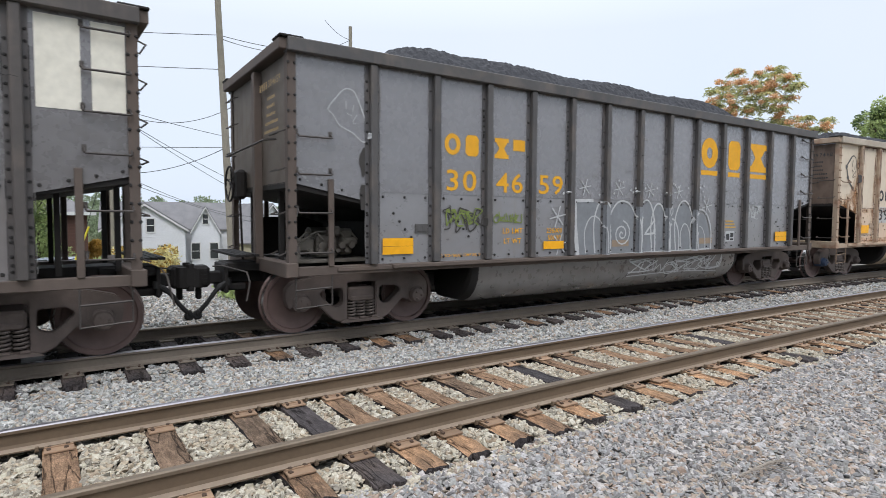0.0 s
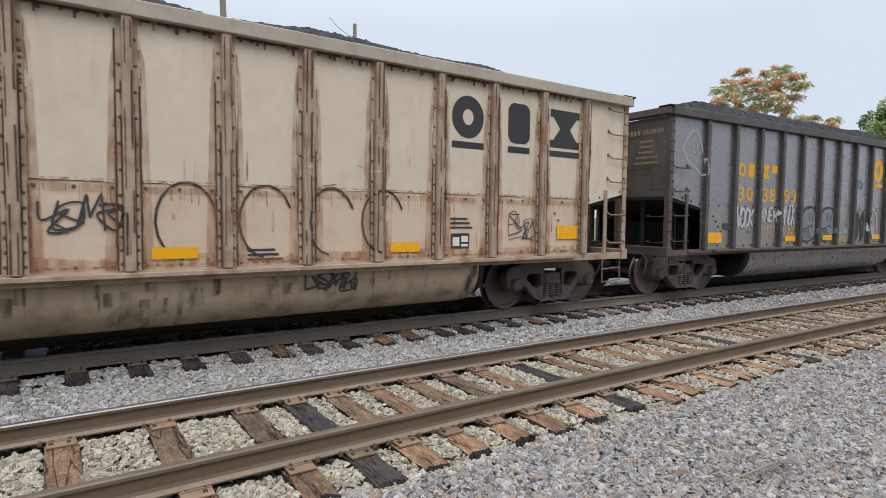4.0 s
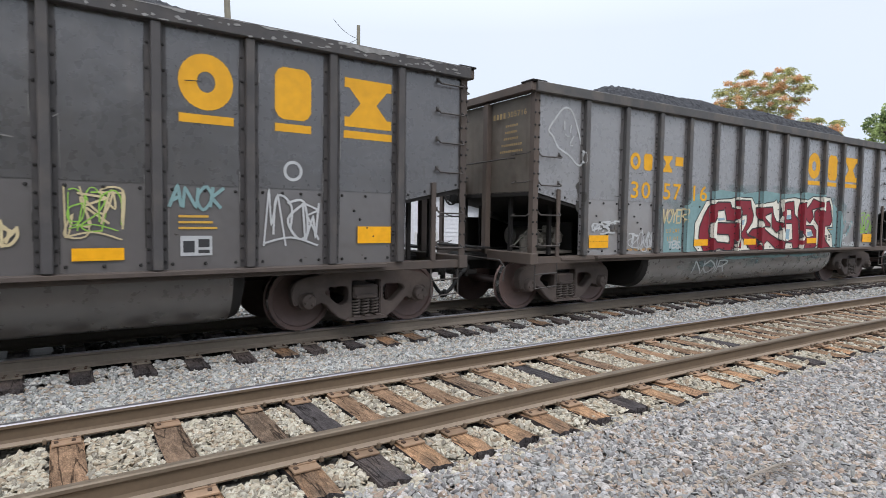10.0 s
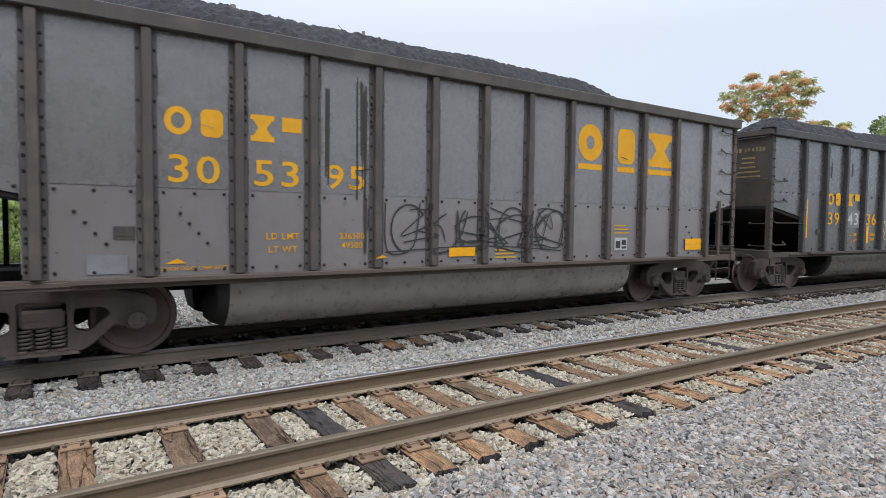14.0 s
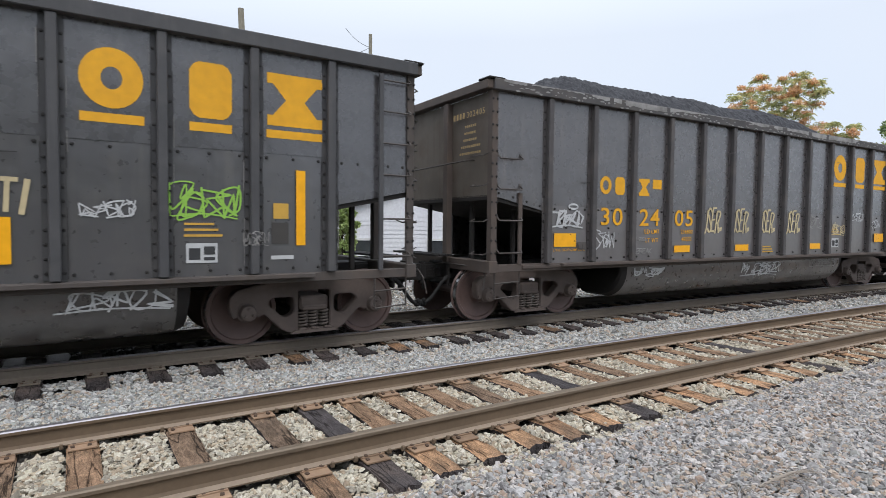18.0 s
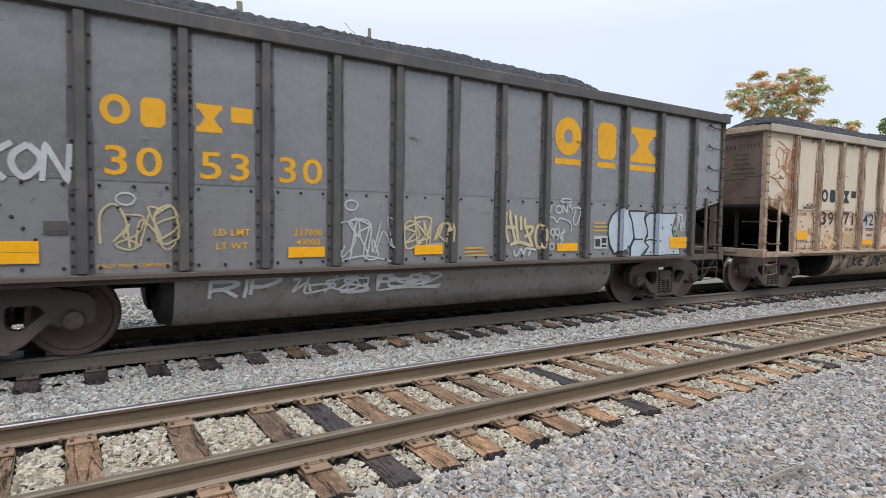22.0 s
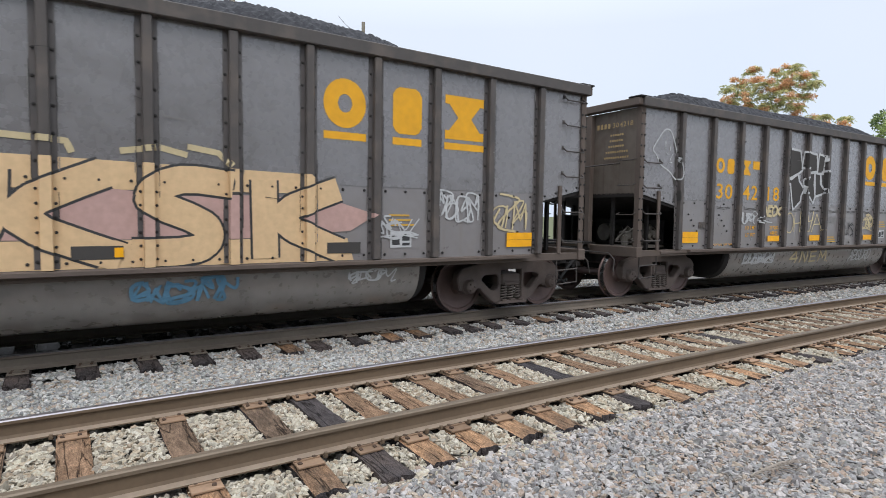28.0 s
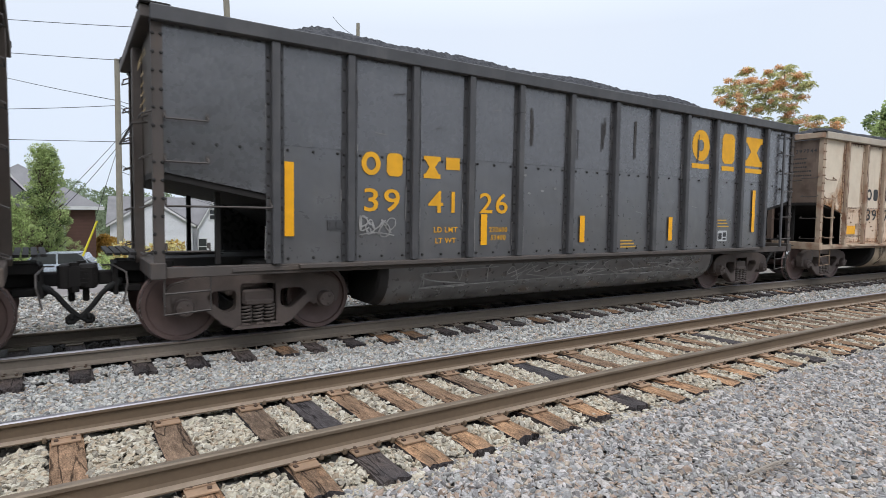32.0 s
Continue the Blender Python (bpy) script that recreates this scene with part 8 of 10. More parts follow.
def rust_runs(car, kind, seed):
    """Rust along seams and ribs with painted rib shade, runs below the rivets, orange bloom on the lower plates and
    soot drips, each of its own length.
    """
    r = random.Random(seed)
    k = KINDS[kind]
    ribs, seam = k["ribs"], k["seam"]
    run, dark, bloom = Paint(kind, 0.003), Paint(kind, 0.0036), Paint(kind, 0.0024)
    for x in ribs:
        for side in (-1, 1):
            for _ in range(9):
                z = r.uniform(1.3, 3.75)
                run.stroke([(x + side * r.uniform(0.117, 0.15), z), (x + side * r.uniform(0.117, 0.15), max(z - r.uniform(0.1, 0.8), 1.06))], r.uniform(0.006, 0.02))
            z = 3.84
            while z > 1.3:
                ln = r.uniform(0.25, 1.0)
                dark.stroke([(x + side * r.uniform(0.025, 0.042), z), (x + side * r.uniform(0.025, 0.042), max(z - ln, 1.06))], r.uniform(0.008, 0.026))
                z -= ln + r.uniform(0.1, 0.6)
            # strokes beside the rib: rust, and the shade of its recessed sides
            dark.stroke([(x + side * 0.122, r.uniform(2.0, 3.8)), (x + side * 0.122, 1.06)], r.uniform(0.01, 0.022))
            dark.stroke([(x + side * 0.068, r.uniform(2.6, 3.84)), (x + side * 0.068, 1.06)], r.uniform(0.008, 0.018))
    for a, b in zip(ribs, ribs[1:]):
        a, b = a + 0.12, b - 0.12
        run.stroke([(a, seam + 0.012), (b, seam + 0.01)], 0.022)
        run.stroke([(a, 1.1), (b, 1.1)], 0.03)
        dark.stroke([(a, seam - 0.008), (r.uniform(a + 0.2, b), seam - 0.008)], 0.009)
        dark.stroke([(a, 3.86), (b, 3.86)], 0.03)
        for n in range(7):
            x = a + (b - a) * (n + r.random()) / 7
            dark.stroke([(x, 3.85), (x, 3.85 - r.uniform(0.02, 0.09))], r.uniform(0.02, 0.05))
            run.stroke([(x, seam - 0.05), (x + 0.008, seam - 0.06 - r.uniform(0.03, 0.3))], r.uniform(0.006, 0.018))
            if n % 2:
                run.stroke([(x, 1.1), (x, 1.1 + r.uniform(0.03, 0.12))], r.uniform(0.03, 0.08))
        for z, h in ((1.06, 0.16), (seam - 0.13, 0.12)):
            bloom.fill([(a, z), (b, z), (b, z + h * r.uniform(0.6, 1.2)), ((a + b) / 2, z + h * r.uniform(0.5, 1.0)), (a, z + h * r.uniform(0.6, 1.2))])
        bloom.fill([(a, 1.06), (a + 0.13, 1.06), (a + 0.06, 3.4), (a, 3.7)])
        bloom.fill([(b - 0.13, 1.06), (b, 1.06), (b, 3.7), (b - 0.06, 3.2)])
    x0, x1 = k["left"] + 0.13, ribs[0] - 0.12
    slant = lambda x: 2.16 - 0.26 * (x - x0) / (x1 - x0)
    bloom.fill([(x0, slant(x0)), (x1, slant(x1)), (x1, 3.7), (x1 - 0.18, 2.9), (x1 - 0.4, 2.5), (x0 + 0.3, 2.45), (x0, 2.4)])
    for wide, high in ((0.4, 0.3), (0.22, 0.2), (0.1, 0.1)):
        bloom.fill([(x0, slant(x0)), (x1, slant(x1)), (x1, slant(x1) + 3.6 * high), (x1 - wide * 0.5, slant(x1) + 1.8 * high), (x1 - wide, slant(x1 - wide) + high), (x0, slant(x0) + 0.6 * high)])
    dark.stroke([(x1, 3.8), (x1, 1.98)], 0.03)
    bloom.put("rust_bloom", RUST_BLOOM, car, "orange rust bloom", "stuff")
    run.put("rust_wash", RUST_RUN, car, "rust runs", "stuff")
    dark.put("dark_rust", RUST_SHADE, car, "dark flaking rust on ribs and seams, with painted rib shade", "stuff")
    q = Paint(kind, 0.0048)
    for n in range(5):
        x, z = r.uniform(-5.6, 5), r.uniform(2.5, 3.2)
        for _ in range(r.randint(1, 3)):
            u = x + r.uniform(-0.1, 0.1)
            q.stroke([(u, z + r.uniform(-0.2, 0.1)), (u, z - r.uniform(0.25, 0.75))], r.uniform(0.008, 0.026))
    for n in range(16):
        x, z = r.uniform(-6.1, 6), r.uniform(1.4, 1.95)
        q.stroke([(x, z), (x + r.uniform(-0.02, 0.02), z - r.uniform(0.06, 0.3))], r.uniform(0.01, 0.045))
    q.put("drip_stains", TUB_SOOT, car, "dark drips", "stuff")
    t = Paint(kind, 0.004)
    a, b = k["tub"]
    for _ in range(34):
        x, top = r.uniform(a + 0.3, b - 0.3), r.choice((0.95, 0.95, 0.8, 0.7))
        t.stroke([(x, top), (x + r.uniform(-0.03, 0.03), top - r.uniform(0.1, 0.42))], r.uniform(0.02, 0.13))
    for x, wide in ((a + 0.34, 0.5), (b - 0.4, 0.4)):
        for n in range(4):
            t.stroke([(x + wide * r.random(), 0.96), (x + wide * r.random(), 0.36)], r.uniform(0.1, 0.2))
    t.put("drip_stains", TUB_SOOT, car, "sooty smears on the tub", "stuff")


def scuffed_chord(car, kind, seed):
    """Paint worn off the upper part of the top chord, with a ragged lower edge and chips below it."""
    r = random.Random(seed)
    y = -RIB - 0.029
    v, f = [], []
    x, end = KINDS[kind]["left"] + 0.15, KINDS[kind]["right"] - 0.2
    low = 4.0
    while x < end:
        run = x + r.uniform(0.25, 1.3)
        first = True
        while x < min(run, end):
            low = min(max(low + r.uniform(-0.016, 0.016), 3.94), 4.04)
            v += [(x, y, 4.046), (x, y, low)]
            if not first:
                n = len(v)
                f.append((n - 4, n - 3, n - 1, n - 2))
            first = False
            x += r.uniform(0.02, 0.09)
        x += r.uniform(0.01, 0.12)
    x = KINDS[kind]["left"] + 0.3
    while x < end:
        n = len(v)
        pts = blob(x, 3.89 + 0.12 * r.random(), r.uniform(0.012, 0.06), r.uniform(0.006, 0.02), r.randrange(999), 12, 0.25)
        v += [(a, y - 0.001, b) for a, b in pts]
        f.append(tuple(range(n, n + 12)))
        x += r.uniform(0.03, 0.16)
    tagged(part("chord_wear", raw_mesh("chord_wear", v, f, SCUFF), SCUFF, car, "bare scuffed band on the top chord"), kind="stuff")


MARKS = [marks_first, marks_second, marks_third, marks_fourth, marks_fifth, marks_sixth, marks_seventh, marks_eighth, marks_ninth, marks_tenth, marks_eleventh, marks_twelfth, marks_thirteenth,
         lambda car: rust_runs(car, "c", 23)]


CARS = []  # (car, place in the train, shift)


def add_car(place, shift, *args, **kw):
    CARS.append((build_car(*args, coal_seed=place + 3, **kw), place, shift))


GREY, DARK, TAN = "grey steel bathtub coal car heaped with coal", "sooty dark grey bathtub coal car heaped with coal", "tan rust-streaked bathtub coal car heaped with coal"
add_car(-1, 0.07, "a", "brown", None, None, "grey-brown bathtub coal car with pale patches", white_panels=True)
add_car(0, 0.0, "a", "grey", DIGITS[0], WEIGHTS[0], GREY + ", white spray lettering", extra=MARKS[0], no_sheet=(2, 3))
add_car(1, 0.1, "c", "tan", DIGITS[1], WEIGHTS[1], TAN, extra=MARKS[1], patch=(0, 1, 2), brake_end=1)
add_car(2, 0.0, "a", "dusty", DIGITS[2], WEIGHTS[2], GREY + ", white tags", extra=MARKS[2], brake_end=1)
add_car(3, 0.08, "c", "dark", DIGITS[3], WEIGHTS[3], DARK + ", mauve bubble graffiti", extra=MARKS[3], no_sheet=(2,))
add_car(4, 0.08, "a", "faded", DIGITS[4], WEIGHTS[4], GREY + ", large dark red graffiti", extra=MARKS[4])
add_car(5, 0.0, "a", "brown", DIGITS[5], WEIGHTS[5], GREY + ", thin black tag", extra=MARKS[5], no_sheet=(0, 1, 3), brake_end=1)
add_car(6, -0.15, "b", "black", DIGITS[6], WEIGHTS[6], "black bathtub coal car with upright yellow sheets", extra=MARKS[6], patch=(1,), brake_end=0)
add_car(7, 0.0, "c", "dark", DIGITS[7], WEIGHTS[7], DARK + ", repeated white tags", extra=MARKS[7], brake_end=1)
add_car(8, -0.04, "a", "grey", DIGITS[8], WEIGHTS[8], GREY + ", pale blue block graffiti", extra=MARKS[8])
add_car(9, 0.26, "c", "tan", DIGITS[9], WEIGHTS[9], TAN + ", orange scrawls", extra=MARKS[9], patch=(2,), brake_end=1)
add_car(10, 0.07, "a", "brown", DIGITS[10], WEIGHTS[10], GREY + ", large cream block graffiti", extra=MARKS[10], no_sheet=(1, 2, 3))
add_car(11, -0.22, "a", "brown", DIGITS[11], WEIGHTS[11], GREY + ", white outlined graffiti", extra=MARKS[11])
add_car(12, -0.38, "b", "black", DIGITS[12], WEIGHTS[12], "black bathtub coal car with upright yellow sheets", extra=MARKS[12], brake_end=0)
add_car(13, -0.2, "c", "tan", DIGITS[13], WEIGHTS[13], TAN, extra=MARKS[13], brake_end=0)


# one wheel hub painted blue
BLUE_CAP = surface("blue_hub_paint", (0.05, 0.085, 0.16), 0.55, other=(0.03, 0.045, 0.08), bump=0.1)
for car, axle, x in AXLES:
    if car == CARS[2][0] and x < -7:
        hub = [o for o in axle.children if o.name.startswith("bearing_cap")][0]
        hub.material_slots[0].link = "OBJECT"
        hub.material_slots[0].material = BLUE_CAP
        hub["label"] = "blue painted axle bearing cap"


# ---- beyond the track ----
WOOD_POLE = surface("pole_timber", (0.3, 0.275, 0.215), 0.9, other=(0.19, 0.172, 0.14), fine=18, broad=3, bump=0.4)
WIRE = surface("black_cable", (0.03, 0.03, 0.032), 0.6, bump=0.0)
SIDING = surface("white_siding", (0.72, 0.73, 0.75), 0.7, other=(0.65, 0.66, 0.69), fine=10, broad=0.5, bump=0.05)
SHINGLE = surface("grey_shingles", (0.24, 0.235, 0.24), 0.9, other=(0.15, 0.15, 0.155), fine=12, broad=1.2, bump=0.3, random_amount=0.2)
BRICK = surface("dark_red_brick", (0.16, 0.085, 0.065), 0.9, other=(0.11, 0.06, 0.05), fine=12, broad=2, bump=0.3, random_amount=0.25)
TRIMW = surface("white_trim", (0.75, 0.75, 0.74), 0.6, bump=0.03)
PANE = surface("window_pane", (0.05, 0.055, 0.06), 0.15, bump=0.0, spec=0.6)
BARK = surface("bark", (0.1, 0.078, 0.06), 0.95, other=(0.07, 0.055, 0.045), fine=14, broad=3, bump=0.5)


def foliage(name, base, other, amount=0.5):
    """Thin leaves that let part of the light through."""
    m = surface(name, base, 0.7, other=other, fine=3, broad=0.7, bump=0.0, island=True, random_amount=amount)
    n, l = m.node_tree.nodes, m.node_tree.links
    b, out = n["Principled BSDF"], n["Material Output"]
    thin, mixed = n.new("ShaderNodeBsdfTranslucent"), n.new("ShaderNodeMixShader")
    l.new(b.inputs["Base Color"].links[0].from_socket, thin.inputs["Color"])
    mixed.inputs[0].default_value = 0.55
    l.new(b.outputs[0], mixed.inputs[1])
    l.new(thin.outputs[0], mixed.inputs[2])
    l.new(mixed.outputs[0], out.inputs["Surface"])
    return m


LEAF = foliage("green_leaves", (0.42, 0.53, 0.2), (0.5, 0.58, 0.27), 0.5)
LEAF_DARK = foliage("dark_green_leaves", (0.16, 0.23, 0.1), (0.14, 0.2, 0.09), 0.5)
# paler and greyer than LEAF_DARK: distance haze is put into the colour
LEAF_FAR = foliage("hazed_far_leaves", (0.31, 0.38, 0.23), (0.25, 0.3, 0.2), 0.4)
LEAF_OLIVE = foliage("olive_leaves", (0.8, 0.72, 0.36), (0.7, 0.66, 0.34), 0.35)
LEAF_RUST = foliage("orange_seed_clusters", (0.93, 0.62, 0.36), (0.86, 0.54, 0.31), 0.35)
LEAF_SUMAC = foliage("feathered_green_leaves", (0.48, 0.53, 0.26), (0.6, 0.6, 0.31), 0.4)
LEAF_GOLD = foliage("golden_leaves", (0.6, 0.36, 0.08), (0.45, 0.32, 0.1), 0.4)
CAR_BLUE = surface("silver_blue_car_paint", (0.5, 0.56, 0.64), 0.25, 0.2, bump=0.0)
YELLOW_GUARD = surface("yellow_plastic", (0.85, 0.72, 0.05), 0.5, bump=0.02)


def leaf_cloud(name, clumps, per, size, mat, seed, parent, droop=0.3, long=1.0, label=""):
    """Small leaves round each clump centre (x, y, z, radius)."""
    r = np.random.default_rng(seed)
    c = np.repeat(np.array(clumps), per, axis=0)
    n = len(c)
    d = r.normal(size=(n, 3))
    d /= np.linalg.norm(d, axis=1, keepdims=True)
    pos = c[:, :3] + d * (c[:, 3] * r.uniform(0.45, 1.05, n) ** 0.6)[:, None] * [1, 1, 0.8]
    a = r.normal(size=(n, 3)) + d * 0.8 - [0, 0, droop]
    a /= np.linalg.norm(a, axis=1, keepdims=True)
    b = np.cross(a, r.normal(size=(n, 3)))
    b /= np.linalg.norm(b, axis=1, keepdims=True) + 1e-9
    s = (size * r.uniform(0.6, 1.3, n))[:, None]
    v = np.stack([pos, pos + a * s * 0.5 * long + b * s * 0.32, pos + a * s * long, pos + a * s * 0.5 * long - b * s * 0.32], 1)
    q = 4 * np.arange(n)[:, None]
    tris = np.concatenate([q + [0, 1, 2], q + [0, 2, 3]], 1).reshape(-1, 3)
    return part(name, numpy_mesh(name, v.reshape(-1, 3), tris, mat), mat, parent, label)


def tree(x, y, z, height, spread, mats, label, seed, clumps=38, per=150, leaf=0.16, top=1.0, low=0.25, long=1.0, cone=False):
    r = random.Random(seed)
    t = tagged(new("tree"), label, "tree")
    t.location = (x, y, z)
    bm = bmesh.new()
    lean = (r.uniform(-0.3, 0.3), r.uniform(-0.3, 0.3))
    pts = [(lean[0] * k, lean[1] * k, height * 0.9 * k) for k in (0, 0.2, 0.45, 0.7, 1.0)]
    rad = height * 0.022
    rings = []
    for (px, py, pz), rr in zip(pts, (1.25, 1, 0.8, 0.5, 0.15)):
        rings.append([bm.verts.new((px + rad * rr * math.cos(2 * math.pi * k / 9), py + rad * rr * math.sin(2 * math.pi * k / 9), pz)) for k in range(9)])
    for a, b in zip(rings, rings[1:]):
        for k in range(9):
            bm.faces.new((a[k], a[(k + 1) % 9], b[(k + 1) % 9], b[k]))
    part("trunk", bm, BARK, t)
    spots = []
    bm = bmesh.new()
    for i in range(clumps):
        f = low + (1 - low) * (i + 0.5) / clumps
        a = i * 2.4 + r.uniform(-0.5, 0.5)
        wide = spread * (math.sin(math.pi * min(1, (f - low) / (1 - low) * 0.85 + 0.12)) ** 0.7) * r.uniform(0.35, 1.05)
        if cone:
            wide = spread * (1.05 - (f - low) / (1 - low)) ** 0.55 * r.uniform(0.3, 1.0)
        p = (wide * math.cos(a), wide * math.sin(a), height * f * top)
        base = (lean[0] * f, lean[1] * f, height * max(f - 0.16, 0.1))
        tube(bm, [base, ((base[0] + p[0]) * 0.5, (base[1] + p[1]) * 0.5, (base[2] + p[2]) * 0.5 + 0.1), p], rad * 0.22, 5)
        spots.append((*p, spread * r.uniform(0.2, 0.36)))
    part("bough", bm, BARK, t)
    for n, (mat, share) in enumerate(mats):
        chosen = [s for i, s in enumerate(spots) if (i * 7 + n * 3) % 10 < share * 10] or spots[:2]
        leaf_cloud("crown", chosen, per, leaf, mat, seed * 10 + n, t, long=long)
    return t


def pole(x, y, z, height, r, label, lean=(0, 0)):
    p = tagged(new("utility_pole"), label, "utility pole", "utility poles")
    p.location = (x, y, z)
    bm = bmesh.new()
    rings = []
    for k in range(7):
        f = k / 6
        rings.append([bm.verts.new((lean[0] * f + r * (1.15 - 0.35 * f) * math.cos(2 * math.pi * i / 12), lean[1] * f + r * (1.15 - 0.35 * f) * math.sin(2 * math.pi * i / 12), height * f)) for i in range(12)])
    for a, b in zip(rings, rings[1:]):
        for i in range(12):
            bm.faces.new((a[i], a[(i + 1) % 12], b[(i + 1) % 12], b[i]))
    bm.faces.new(rings[-1])
    part("shaft", bm, WOOD_POLE, p)
    return p


def cable(a, b, sag, r=0.014):
    bm = bmesh.new()
    a, b = Vector(a), Vector(b)
    tube(bm, [a.lerp(b, i / 16) - Vector((0, 0, sag * 4 * (i / 16) * (1 - i / 16))) for i in range(17)], r, 5)
    ob = new("overhead_cable", mesh_of(bm, "overhead_cable", WIRE))
    return tagged(ob, "thin black overhead cable", "cable", "overhead cables")


def house(name, cx, cy, z, w, d, eaves, ridge, turn, wall, label, windows, along=False, porch=None):
    """A gabled house: w across the gable front, d deep; windows are (u, z0, width, height) on the front, u from the middle."""
    h = tagged(new("house"), label, "house")
    h.matrix_basis = pose(cx, cy, z, 0, 0, turn)
    bm = bmesh.new()
    box(bm, -w / 2, w / 2, -d / 2 + 0.01, d / 2 - 0.01, 0, eaves)
    for y in (-d / 2, d / 2 - 0.25):
        a = [bm.verts.new(p) for p in ((-w / 2, y, eaves), (w / 2, y, eaves), (0, y, ridge))]
        b = [bm.verts.new(p) for p in ((-w / 2, y + 0.25, eaves), (w / 2, y + 0.25, eaves), (0, y + 0.25, ridge))]
        bm.faces.new(a), bm.faces.new(b[::-1])
        for i in range(3):
            bm.faces.new((a[i], b[i], b[(i + 1) % 3], a[(i + 1) % 3]))
    part("wall", bm, wall, h)
    for s in (-1, 1):
        bm = bmesh.new()
        o = 0.35
        run = math.hypot(w / 2, ridge - eaves)
        ux, uz = (w / 2) / run, -(ridge - eaves) / run
        p0, p1 = (0, ridge + 0.05), (s * (w / 2 + o * ux), ridge + 0.05 + (run + o) * uz)
        q = [p0, p1, (p1[0], p1[1] + 0.16), (0, ridge + 0.21)]
        prism_y(bm, q, -d / 2 - 0.3, d / 2 + 0.3)
        roof = part("roof", bm, SHINGLE, h, "grey shingle roof")
        bm = bmesh.new()
        prism_y(bm, [(p0[0], p0[1] - 0.16), (p1[0], p1[1] - 0.16), (p1[0], p1[1] + 0.02), (p0[0], p0[1] + 0.02)], -d / 2 - 0.34, -d / 2 - 0.3)
        part("barge_board", bm, TRIMW, roof)
    bm = bmesh.new()
    for i in range(int(eaves / 0.2)):
        box(bm, -w / 2 - 0.012, w / 2 + 0.012, -d / 2 - 0.018, -d / 2 + 0.02, 0.2 * i, 0.2 * i + 0.17)
    if wall is SIDING:
        part("siding", bm, SIDING, h)
    else:
        bm.free()
    for u, z0, ww, hh in windows:
        bm = bmesh.new()
        y = -d / 2 - 0.03
        for a, b, c, e in ((-ww / 2 - 0.1, ww / 2 + 0.1, -0.1, 0), (-ww / 2 - 0.1, ww / 2 + 0.1, hh, hh + 0.1), (-ww / 2 - 0.1, -ww / 2, 0, hh), (ww / 2, ww / 2 + 0.1, 0, hh), (-ww / 2, ww / 2, hh / 2 - 0.03, hh / 2 + 0.03)):
            box(bm, u + a, u + b, y - 0.06, y, z0 + c, z0 + e)
        win = part("window", bm, TRIMW, h, "white sash window")
        bm = bmesh.new()
        box(bm, u - ww / 2, u + ww / 2, y - 0.02, y - 0.005, z0, z0 + hh)
        part("pane", bm, PANE, win)
    return h


def hip_house(cx, cy, z, w, d, eaves, ridge, turn, wall, label):
    """A hipped brick house with a small white-edged gable on its front."""
    h = tagged(new("house"), label, "house")
    h.matrix_basis = pose(cx, cy, z, 0, 0, turn)
    bm = bmesh.new()
    box(bm, -w / 2, w / 2, -d / 2, d / 2, 0, eaves)
    part("wall", bm, wall, h)
    bm = bmesh.new()
    o = 0.45
    low = [bm.verts.new(p) for p in ((-w / 2 - o, -d / 2 - o, eaves), (w / 2 + o, -d / 2 - o, eaves), (w / 2 + o, d / 2 + o, eaves), (-w / 2 - o, d / 2 + o, eaves))]
    top = [bm.verts.new(p) for p in ((0, -d / 2 + w * 0.5, ridge), (0, d / 2 - w * 0.5, ridge))]
    for f in ((low[0], low[1], top[0]), (low[1], low[2], top[1], top[0]), (low[2], low[3], top[1]), (low[3], low[0], top[0], top[1]), low[::-1]):
        bm.faces.new(f)
    roof = part("roof", bm, SHINGLE, h, "grey shingle hipped roof")
    bm = bmesh.new()
    for x0, x1, y0, y1 in ((-w / 2 - o - 0.02, w / 2 + o + 0.02, -d / 2 - o - 0.04, -d / 2 - o + 0.1), (w / 2 + o - 0.1, w / 2 + o + 0.04, -d / 2 - o + 0.1, d / 2 + o)):
        box(bm, x0, x1, y0, y1, eaves - 0.2, eaves + 0.02)
    part("eaves_board", bm, TRIMW, roof)
    g, rise = 2.3, 2.6
    bm = bmesh.new()
    prism_y(bm, [(-g - 1.4, eaves - 0.1), (g - 1.4, eaves - 0.1), (-1.4, eaves + rise)], -d / 2 - 0.9, -d / 2 + 1.5)
    gable = part("gable", bm, SHINGLE, h, "grey shingled front gable")
    for s in (-1, 1):
        bm = bmesh.new()
        prism_y(bm, [(-1.4, eaves + rise + 0.12), (-1.4 + s * (g + 0.2), eaves - 0.2), (-1.4 + s * (g + 0.2), eaves - 0.02), (-1.4, eaves + rise + 0.3)][::s], -d / 2 - 1.0, -d / 2 + 1.4)
        part("barge_board", bm, TRIMW, gable)
    for u in (1.9,):
        bm = bmesh.new()
        box(bm, u - 0.35, u + 0.35, -d / 2 - 0.06, -d / 2 - 0.005, 2.6, 4.6)
        win = part("window", bm, TRIMW, h, "white sash window")
        bm = bmesh.new()
        box(bm, u - 0.25, u + 0.25, -d / 2 - 0.08, -d / 2 - 0.062, 2.7, 4.5)
        part("pane", bm, PANE, win)
    bm = bmesh.new()
    for i in range(60):
        box(bm, -w / 2 - 0.01, w / 2 + 0.01, -d / 2 - 0.02, -d / 2 + 0.01, 0.095 * i, 0.095 * i + 0.07)
    part("brickwork", bm, wall, h)


def spot(az, dist):
    """A place on the ground plan by its bearing and distance from the camera's stand."""
    return dist * math.sin(radians(az)), -4.2 + dist * math.cos(radians(az))


